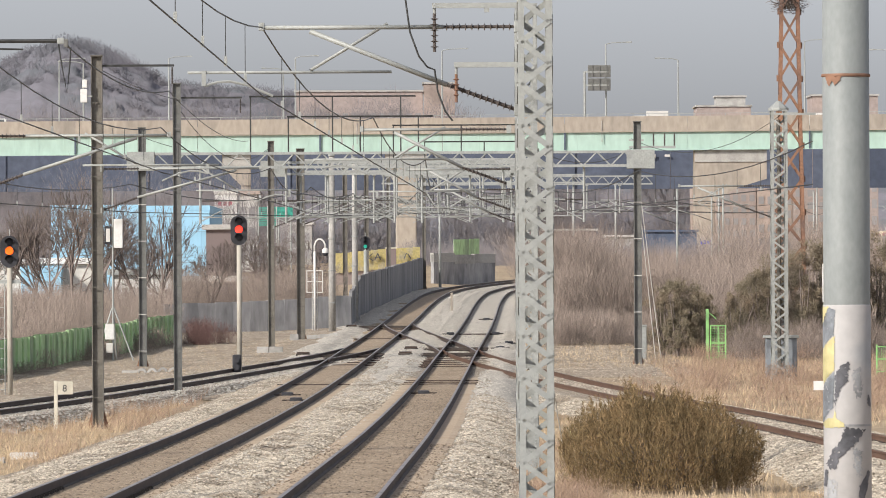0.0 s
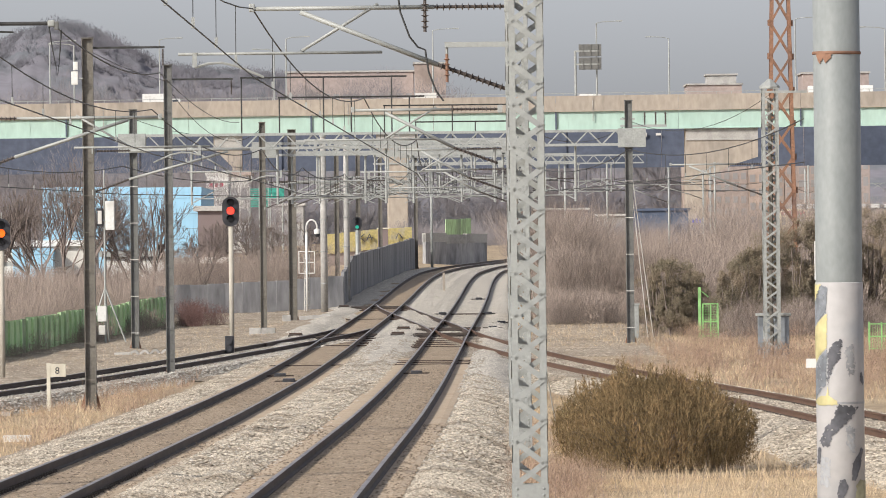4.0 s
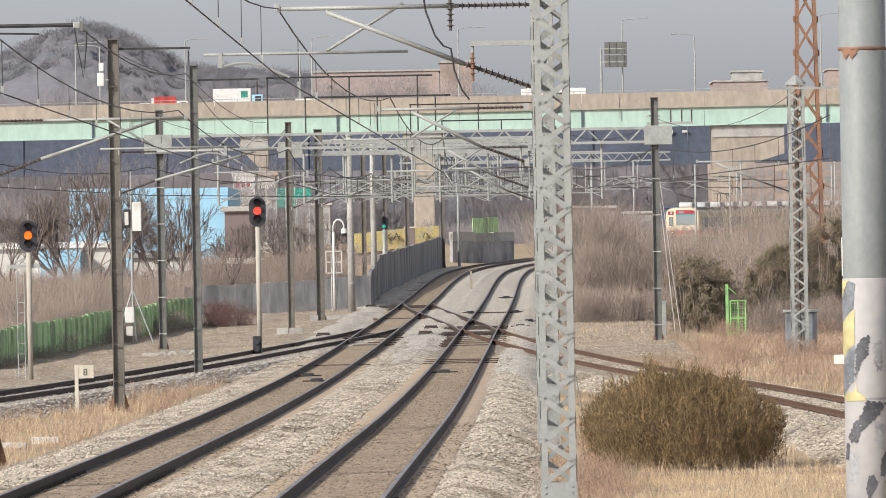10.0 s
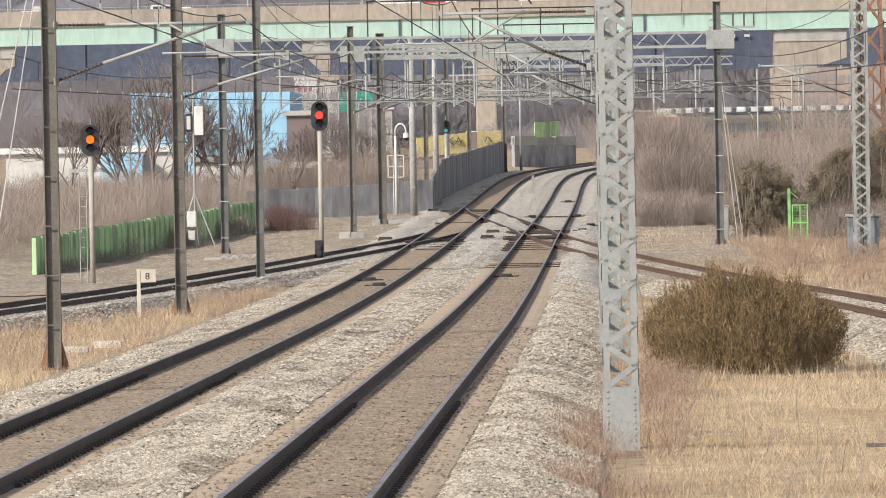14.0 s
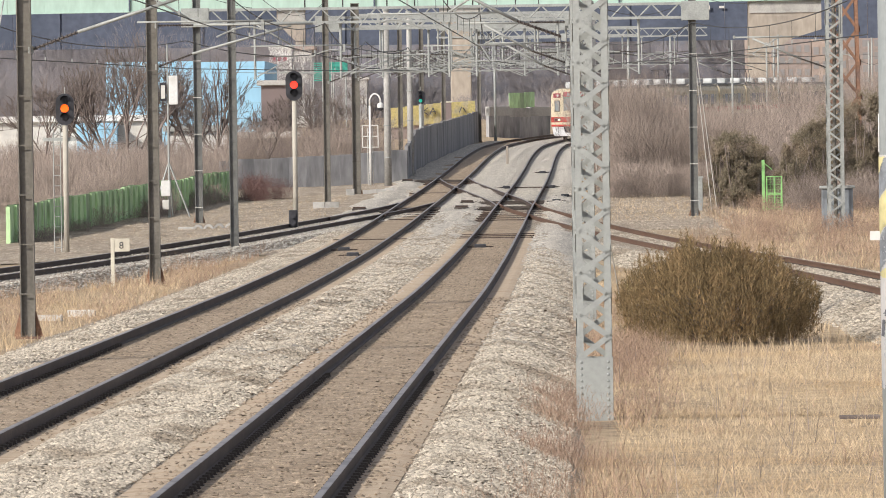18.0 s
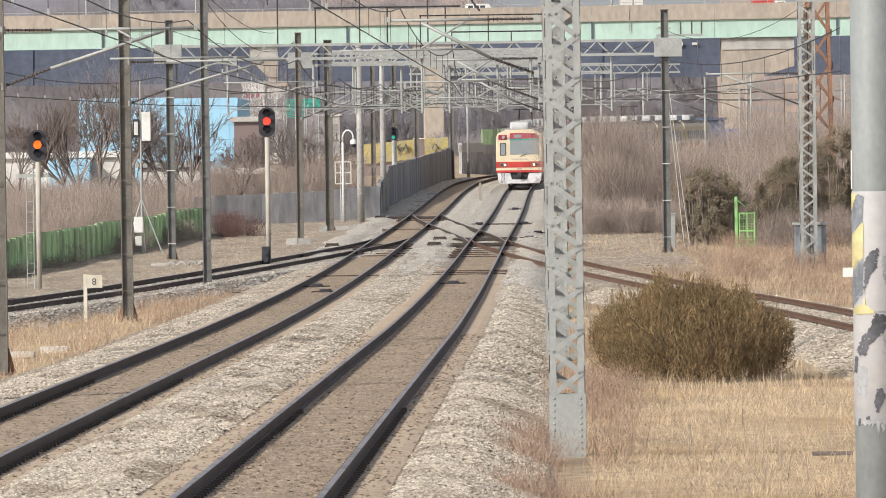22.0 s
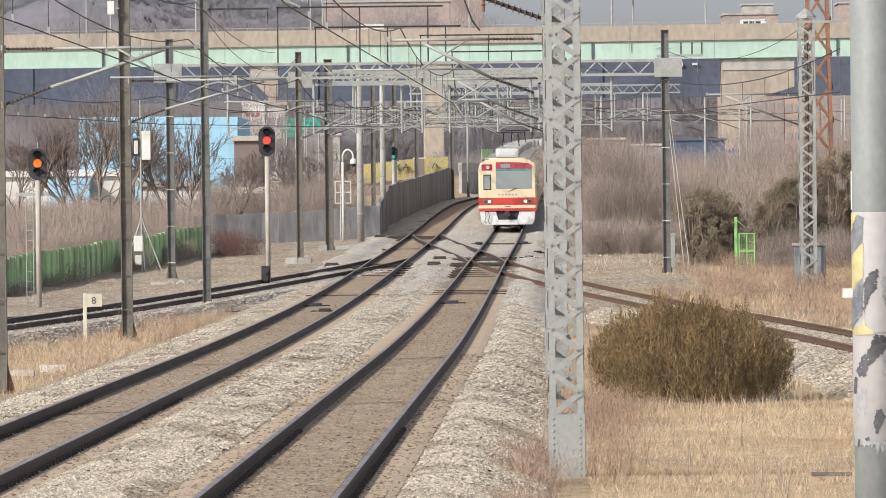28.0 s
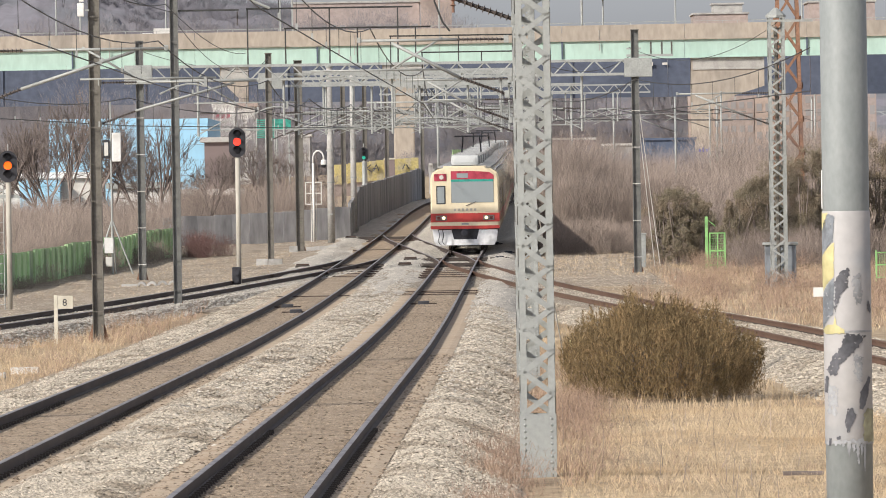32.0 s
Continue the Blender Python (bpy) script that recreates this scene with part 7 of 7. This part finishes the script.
scrub("bramble_belt", "brown brush leaning against the green fence", -17.6, -12.2, 275, 346, 1.15, 1800, M_TWIG, 0.035, keep=lambda x, y: 0.1 < x - (-17.6 + (y - 263) * 0.0612) < 0.6 and math.sin(y * 0.31) > 0.25)
scrub("bramble_belt", "dense brown brush hiding the sheds", -32, -12, 402, 418, 2.6, 9000, M_TWIG, 0.045)
grass("tall_stalks", "tall pale seed-headed grass before the bush", strewn(520, 2.2, 6.6, 131, 135), 0.36, 0.008, M_DRYGRASS, 0.3)
grass("tall_stalks", "single tall dead stalks in the meadow", strewn(140, 1.5, 7.5, 70, 130, right_of(3.0)), 0.7, 0.012, M_TWIG, 0.2)
stones("loose_ballast", "loose angular grey ballast stones", [(-2.95, -1.36, 62, 90, 19000), (1.36, 2.95, 62, 90, 17000), (-2.95, -1.36, 90, 125, 15000), (1.36, 2.95, 90, 125, 14000), (-7.6, -5.4, 95, 135, 12000), (-2.95, -1.36, 125, 200, 12000), (1.36, 2.9, 125, 200, 10500), (-7.4, -5.4, 135, 220, 11000), (-3.0, -1.2, 200, 262, 7000), (1.3, 2.9, 200, 225, 3000), (-7.2, -5.4, 220, 300, 6000)], M_STONE, size=0.033)
stones("rusty_ballast", "rust-stained stones lying between the rails", [(-0.62, 0.62, 62, 100, 1900), (-0.62, 0.62, 100, 240, 3600), (-4.82, -3.58, 80, 240, 3800), (-1.45, -0.85, 62, 160, 1500), (0.85, 1.45, 62, 160, 1600), (-3.4, -2.9, 80, 160, 900)], M_BROWNSTONE, size=0.028)
stones("fresh_ballast", "fresh pale ballast stones heaped at the points", [(-2.9, -1.3, 215, 262, 1500), (-3.0, -1.2, 262, 420, 7000), (1.2, 2.7, 200, 330, 6000), (-0.6, 0.6, 290, 430, 3200), (1.2, 2.9, 330, 440, 3000), (-3.0, -1.2, 350, 460, 2500), (-7.0, -5.4, 262, 400, 3000), (-2.9, -1.2, 100, 215, 1200), (1.3, 2.6, 120, 200, 800)], M_FRESHSTONE, size=0.036)
stones("loose_ballast", "loose ballast stones along the branch track", [(-1.65, -0.85, 120, 215, 6000), (-0.62, 0.62, 120, 215, 7000), (0.85, 1.65, 120, 215, 6000), (-0.6, 0.6, 215, 290, 2500)], M_STONE, x_branch, -0.155)
stones("loose_ballast", "loose ballast stones along the siding", [(-1.6, -0.85, 160, 296, 2500), (-0.62, 0.62, 160, 296, 3500), (0.85, 1.6, 160, 296, 3000)], M_FRESHSTONE, x_siding, -0.155)
stones("shoulder_stones", "ballast stones on the siding shoulder", [(1.45, 2.1, 160, 296, 9000), (-2.0, -1.45, 160, 296, 4000)], M_FRESHSTONE, x_siding, ((-2.0, -1.5, 1.5, 2.1), (-0.6, -0.17, -0.17, -0.6)), 0.05)
stones("shoulder_stones", "ballast stones on the branch shoulder", [(-2.6, -1.55, 105, 160, 9000), (-2.6, -1.55, 160, 235, 8000)], M_STONE, x_branch, ((-2.6, -1.6), (-0.73, -0.18)), 0.045)
stones("yard_stones", "scattered stones on the gravelly yard", [(-16, -7.2, 238, 350, 8000), (2.9, 9.0, 252, 345, 7000)], M_YARDSTONE, lambda y: 0.0, 0.0, 0.04, True)


# ---- train ----
def cab_front(c):
    """Flat cream cab front with wrap-round roof edge, red bands, windscreen, side window, lamps and skirt."""
    b = B()
    w = 1.53
    outline = [(-w, 1.0), (w, 1.0), (w, 3.24), (w - 0.08, 3.5), (w - 0.34, 3.67), (0.62, 3.77), (-0.62, 3.77), (-w + 0.34, 3.67), (-w + 0.08, 3.5), (-w, 3.24)]
    a = [b.verts.new((x, 0.0, z)) for x, z in outline]
    e = [b.verts.new((x, 0.55, z)) for x, z in outline]
    b.faces.new(a)
    for i in range(len(a)):
        b.faces.new((a[i], a[(i + 1) % len(a)], e[(i + 1) % len(a)], e[i]))
    bmesh.ops.bevel(b, geom=[ed for ed in b.edges if all(abs(v.co.y) < 1e-6 for v in ed.verts)], offset=0.06, segments=3, affect="EDGES")
    front = part("cab_front", b, M_CREAM, c, "cream painted flat cab front")
    part("red_band", bx(B(), (-w - 0.004, -0.012, 1.30), (w + 0.004, 0.5, 1.69)), M_RED, front)
    part("lower_red_band", bx(B(), (-w - 0.004, -0.012, 0.99), (w + 0.004, 0.5, 1.13)), M_RED, front)
    part("windscreen", bx(B(), (-0.60, -0.016, 2.16), (1.29, 0.01, 3.10), 0.01), M_WSCREEN, front, "dark reflecting windscreen")
    part("sun_band", bx(B(), (-0.60, -0.017, 3.10), (1.29, 0.01, 3.20)), M_TEAL, front)
    b = B()
    o = [(-0.62, 3.2), (1.31, 3.2), (1.30, 3.38), (1.1, 3.52), (0.3, 3.57), (-0.62, 3.57)]
    f1, f2 = [b.verts.new((x, -0.017, z)) for x, z in o], [b.verts.new((x, 0.01, z)) for x, z in o]
    b.faces.new(f1), b.faces.new(f2[::-1])
    for i in range(6):
        b.faces.new((f1[i], f1[(i + 1) % 6], f2[(i + 1) % 6], f2[i]))
    part("destination_panel", b, M_MAROON, front, "maroon tinted destination panel")
    part("destination_display", bx(B(), (-0.35, -0.022, 3.27), (0.15, -0.0175, 3.47)), M_WSCREEN, front)
    part("screen_frame", bx(B(), (-0.66, -0.02, 2.1), (-0.61, 0.0, 3.6)), M_CREAM, front)
    part("door_window", bx(B(), (-1.27, -0.016, 2.10), (-0.86, 0.01, 2.92), 0.02), M_DARK, front)
    part("door_glass", bx(B(), (-1.22, -0.02, 2.15), (-0.91, 0.0, 2.87), 0.01), M_WSCREEN, front)
    part("number_panel", bx(B(), (-1.36, -0.016, 3.13), (-0.80, 0.01, 3.46), 0.02), M_MAROON, front, "maroon panel with a pale round disc")
    part("round_disc", lathe(B(), (-1.03, -0.018, 3.3), (-1.03, -0.03, 3.3), [(0, 0.1), (0.01, 0.09)], 14), M_LITEWALL, front)
    for s in (-1, 1):
        lamp = part("lamp_unit", bx(B(), (s * 1.06 - 0.25, -0.03, 1.37), (s * 1.06 + 0.25, 0.0, 1.60), 0.03), M_BROWNWALL, front)
        part("headlamp", lathe(B(), (s * 0.95, -0.03, 1.485), (s * 0.95, -0.06, 1.485), [(0, 0.075), (0.02, 0.068), (0.03, 0.03)], 14), M_HEADLAMP, lamp, "lit warm headlamp")
        part("tail_lamp", bx(B(), (s * 1.17 - 0.07, -0.036, 1.42), (s * 1.17 + 0.07, -0.031, 1.55)), M_TAILDARK, lamp)
    for k in range(6):
        part("lettering_bar", bx(B(), (-0.5 + 0.18 * k, -0.014, 1.80), (-0.39 + 0.18 * k, -0.008, 1.90)), M_BEIGE, front)
    part("small_lettering", bx(B(), (-0.16, -0.014, 1.18), (0.16, -0.008, 1.24)), M_CABINET, front)
    part("wiper", tube(B(), (0.05, -0.03, 2.02), (0.5, -0.03, 2.2), 0.016, 5), M_DARK, front)
    part("roof_ledge", bx(B(), (-0.95, 0.1, 3.70), (0.95, 0.6, 3.80), 0.03), M_CREAM, front)
    b = B()
    for s in (-1, 1):
        o = [(0.62, 0.95), (1.46, 0.95), (1.40, 0.45), (1.28, 0.26), (0.5, 0.26), (0.5, 0.5)]
        v1 = [b.verts.new((s * x, 0.05, z)) for x, z in o]
        v2 = [b.verts.new((s * x, 0.14, z)) for x, z in o]
        b.faces.new(v1), b.faces.new(v2[::-1])
        for i in range(6):
            b.faces.new((v1[i], v1[(i + 1) % 6], v2[(i + 1) % 6], v2[i]))
    bx(b, (-0.6, 0.05, 0.26), (0.6, 0.12, 0.52))
    part("snow_skirt", b, M_SKIRT, front, "pale grey skirt plate")
    part("coupler_recess", bx(B(), (-0.62, 0.15, 0.5), (0.62, 0.9, 1.0)), M_DARK, front)
    part("coupler", lathe(B(), (0, -0.25, 0.8), (0, 0.5, 0.8), [(0, 0.12), (0.1, 0.2), (0.3, 0.16), (0.7, 0.1)], 10), M_DARK, front)
    for x in (-1.2, -1.02):
        part("air_hose", pipe(B(), [(x, -0.02, 0.95), (x + 0.06, -0.10, 0.7), (x - 0.02, -0.08, 0.45), (x + 0.08, 0.0, 0.3)], 0.018, 6), M_DARK, front)


def train_car(cab, panto, name="train_car"):
    c = thing(name, "cream and red electric commuter train car" + (" with driving cab" if cab else ""), "train car", group="train cars")
    L, w, y0 = 19.5, 1.53, 0.3
    prof_ = [(-w, 1.0), (w, 1.0), (w, 3.24), (w - 0.08, 3.5), (w - 0.34, 3.67), (0.62, 3.77), (-0.62, 3.77), (-w + 0.34, 3.67), (-w + 0.08, 3.5), (-w, 3.24)]
    b = B()
    r = [[b.verts.new((x * 0.998, y, z - 0.002)) for x, z in prof_] for y in (y0, L)]
    b.faces.new(r[0]), b.faces.new(r[1][::-1])
    for i in range(10):
        b.faces.new((r[0][i], r[0][(i + 1) % 10], r[1][(i + 1) % 10], r[1][i]))
    part("body", b, M_STEELSIDE, c)
    part("roof", bx(B(), (-1.2, y0 + 0.4, 3.70), (1.2, L - 0.1, 3.79), 0.03), M_ROOF, c)
    for s in (-1, 1):
        part("side_stripe", bx(B(), (s * w - 0.01, y0, 1.30), (s * w + 0.01, L, 1.69)), M_RED, c)
        part("gutter", bx(B(), (s * 1.36 - 0.04, y0, 3.60), (s * 1.36 + 0.04, L, 3.68)), M_ROOF, c)
        for k in range(4):
            y = 2.9 + 4.7 * k
            d = part("door", bx(B(), (s * w - 0.012, y - 0.65, 1.12), (s * w + 0.014, y + 0.65, 3.0), 0.005), M_STEELSIDE, c)
            for q in (-0.33, 0.33):
                part("door_pane", bx(B(), (s * w + s * 0.014 - 0.004, y + q - 0.22, 2.0), (s * w + s * 0.014 + 0.004, y + q + 0.22, 2.8)), M_PANE, d)
            if k < 3:
                part("window", bx(B(), (s * w - 0.012, y + 1.1, 1.95), (s * w + 0.012, y + 3.6, 2.85), 0.01), M_PANE, c)
    for y in (4.2, 13.6):
        u = part("aircon_unit", bx(B(), (-0.62, y - 1.9, 3.79), (0.62, y + 1.9, 4.28), 0.16), M_ACU, c)
        for k in range(5):
            part("vent_rib", bx(B(), (-0.64, y - 1.4 + 0.7 * k, 3.9), (0.64, y - 1.3 + 0.7 * k, 4.29)), M_ROOF, u)
    part("underframe", bx(B(), (-1.25, 3.0, 0.35), (1.25, 16.8, 0.98), 0.05), M_DARK, c)
    for y in (2.9, 16.7):
        bo = part("bogie", bx(B(), (-1.1, y - 1.4, 0.35), (1.1, y + 1.4, 0.75), 0.05), M_DARK, c)
        for q in (-1.05, 1.05):
            for s in (-0.72, 0.72):
                part("wheel", lathe(B(), (s - 0.06, y + q, 0.43), (s + 0.06, y + q, 0.43), [(0, 0.40), (0.03, 0.43), (0.12, 0.43)], 16), M_RAIL, bo)
    if panto:
        for y in (8.0, 10.0):
            p = part("pantograph", bx(B(), (-0.6, y - 0.5, 3.82), (0.6, y + 0.5, 3.9)), M_DARK, c)
            for s in (-0.5, 0.5):
                part("lower_arm", tube(B(), (s, y - 0.4, 3.9), (s * 0.9, y + 0.45, 4.5), 0.03, 5), M_DARK, p)
                part("upper_arm", tube(B(), (s * 0.9, y + 0.45, 4.5), (s * 0.8, y - 0.2, 5.05), 0.03, 5), M_DARK, p)
            part("pan_head", tube(B(), (-0.8, y - 0.2, 5.06), (0.8, y - 0.2, 5.06), 0.035, 6), M_DARK, p)
    if cab:
        cab_front(c)
    return c


cars = [train_car(True, False)]
plain = train_car(False, False)
pan = train_car(False, True)
cars += [pan, plain]
for k in range(3, 10):
    cars.append(copy_thing(pan if k % 3 == 1 else plain, pose(0, 0, 0)))

# arc length along the right-hand track
TY = np.arange(200, 1300, 1.0)
TX = np.array([x_right(y) for y in TY])
TS = np.concatenate([[0], np.cumsum(np.hypot(np.diff(TX), 1.0))])
S0 = float(np.interp(328, TY, TS))


def at_arc(s):
    y = float(np.interp(s, TS, TY))
    return Vector((x_right(y), y, prof(y)))


def car_pose(k, t):
    s = S0 + 15.2 * min(32.0 - t, 8.0) + 16.6 * max(0.0, 24.0 - t) + 20.1 * k
    a, b = at_arc(s + 2.9), at_arc(s + 16.7)
    d = (b - a).normalized()
    o = a - d * 2.9
    return pose(o.x, o.y, o.z, math.degrees(math.asin(d.z)), 0, math.degrees(math.atan2(-d.x, d.y)))


# ---- road vehicles on the viaduct ----
def wheels(v, xs, r=0.45, w=0.9):
    for x in xs:
        for s in (-1, 1):
            t = part("wheel", lathe(B(), (x, s * w - 0.12, r), (x, s * w + 0.12, r), [(0, r * 0.9), (0.04, r), (0.2, r), (0.24, r * 0.9)], 14), M_DARK, v)
            part("rim", lathe(B(), (x, s * w - 0.13, r), (x, s * w + 0.13, r), [(0, r * 0.5), (0.26, r * 0.5)], 10), M_GALV, t)


def truck(box, label, length=7.2, height=3.5, cabm=M_WHITE, nose=1, logo=None):
    v = thing("box_truck", label, "truck", group="viaduct traffic")
    part("cargo_box", bx(B(), (-length / 2, -1.15, 1.0), (length / 2 - 2.0, 1.15, height), 0.05), box, v)
    cabp = part("cab", bx(B(), (length / 2 - 1.85, -1.1, 0.6), (length / 2, 1.1, height * 0.74), 0.18), cabm, v)
    part("side_window", bx(B(), (length / 2 - 1.3, -1.115, height * 0.46), (length / 2 - 0.3, -1.1, height * 0.68), 0.004), M_PANE, cabp)
    part("windscreen", bx(B(), (length / 2 - 0.02, -0.9, height * 0.45), (length / 2 + 0.01, 0.9, height * 0.69)), M_PANE, cabp)
    part("chassis", bx(B(), (-length / 2 + 0.1, -0.5, 0.55), (length / 2 - 0.3, 0.5, 0.95)), M_DARK, v)
    if logo:
        part("logo_panel", bx(B(), (length / 2 - 3.6, -1.17, height - 1.5), (length / 2 - 2.5, -1.152, height - 0.4)), logo, v)
    wheels(v, (-length / 2 + 1.2, length / 2 - 1.1))
    return v


def van(paint, label, length=4.8, height=2.0, cat="van"):
    v = thing("van" if cat == "van" else cat, label, cat, group="viaduct traffic")
    b = B()
    h, l2 = height, length / 2
    o = [(-l2, 0.4), (l2, 0.4), (l2, 0.95), (l2 - 0.7, 1.15), (l2 - 1.4, h), (-l2 + 0.15, h), (-l2, h - 0.3)]
    a = [b.verts.new((x, -0.9, z)) for x, z in o]
    c = [b.verts.new((x, 0.9, z)) for x, z in o]
    b.faces.new(a), b.faces.new(c[::-1])
    for i in range(len(o)):
        b.faces.new((a[i], a[(i + 1) % len(o)], c[(i + 1) % len(o)], c[i]))
    bmesh.ops.bevel(b, geom=list(b.edges), offset=0.08, segments=2, affect="EDGES")
    body = part("body", b, paint, v)
    for k in range(3):
        x = -l2 + 0.5 + k * (length - 2.4) / 3
        part("side_window", bx(B(), (x, -0.915, h * 0.58), (x + (length - 2.9) / 3, -0.9, h * 0.88), 0.003), M_PANE, body)
    wheels(v, (-l2 + 0.9, l2 - 0.9), 0.33, 0.75)
    return v


def bus(label):
    v = thing("bus", label, "bus", group="viaduct traffic")
    b = part("body", bx(B(), (-5.4, -1.25, 0.45), (5.4, 1.25, 3.2), 0.18), M_WHITE, v)
    for k in range(6):
        part("window", bx(B(), (-5.0 + 1.68 * k, -1.265, 1.75), (-3.5 + 1.68 * k, -1.25, 2.75), 0.004), M_PANE, b)
    part("stripe", bx(B(), (-5.3, -1.262, 1.0), (5.3, -1.251, 1.25)), M_CABINET, b)
    wheels(v, (-3.4, 3.2), 0.5, 1.05)
    return v


PX = BY / 13000.0


def drive(v, lane, rows, heading):
    """Rows of seconds and metres across."""
    walk(v, [(t, pose(x, BY + lane, DECK + bz(x), 0, 0, 0 if heading > 0 else 180)) for t, x in rows])


box_a = truck(M_WHITE, "white box truck with a green logo panel", 8.2, 4.0, M_BLUE, logo=M_SIGNGREEN)
van_b = truck(M_WHITE, "white delivery truck on the viaduct", 6.2, 3.2)
van_c = truck(M_LITEWALL, "small white truck on the viaduct", 5.6, 3.0)
bus_d = bus("long white coach on the viaduct")
truck_g = truck(M_RED, "small truck with a red cargo box", 5.6, 2.9)
van_h = van(M_WHITE, "white van crossing the viaduct", 5.0, 2.4)
van_i = van(M_WHITE, "white minibus crossing the viaduct", 5.4, 2.5)
van_j = truck(M_LITEWALL, "pale delivery truck crossing the viaduct", 5.8, 3.0)
car_k = van(M_CABINET, "dark grey car crossing the viaduct", 4.6, 1.7, "car")


def motions():
    times = [0.0] + [0.8 * k for k in range(1, 40)] + [32.0]
    for k, c in enumerate(cars):
        walk(c, [(t, car_pose(k, t)) for t in times])
    m = lambda px: (px - 784) * PX
    drive(box_a, 6, [(0, m(-480)), (6, m(36)), (8, m(201)), (10, m(391)), (12, m(614)), (13, m(720)), (20, m(1450)), (32, m(2700))], 1)
    drive(van_b, 6, [(0, m(-25)), (2, m(131)), (5, m(393)), (7, m(593)), (8, m(701)), (12, m(1180)), (20, m(2050)), (32, m(3400))], 1)
    drive(van_c, 20, [(0, m(1160)), (1, m(1078)), (2, m(998)), (5, m(643)), (6, m(556)), (7, m(480)), (8, m(401)), (16, m(-250)), (32, m(-1500))], -1)
    drive(bus_d, 20, [(0, m(1900)), (6, m(1331)), (8, m(1147)), (9, m(1050)), (16, m(400)), (32, m(-1100))], -1)
    drive(truck_g, 6, [(0, m(-600)), (9, m(190)), (10, m(272)), (11, m(358)), (12, m(440)), (13, m(540)), (20, m(1150)), (32, m(2200))], 1)
    drive(van_h, 20, [(0, m(1450)), (12, m(330)), (13, m(247)), (20, m(-350)), (32, m(-1400))], -1)
    drive(van_i, 6, [(0, m(-1100)), (12, m(-10)), (13, m(72)), (25, m(1050)), (32, m(1620))], 1)
    drive(van_j, 20, [(0, m(2900)), (25, m(830)), (30, m(442)), (32, m(280))], -1)
    drive(car_k, 6, [(0, m(-1900)), (25, m(213)), (32, m(830))], 1)


motions()
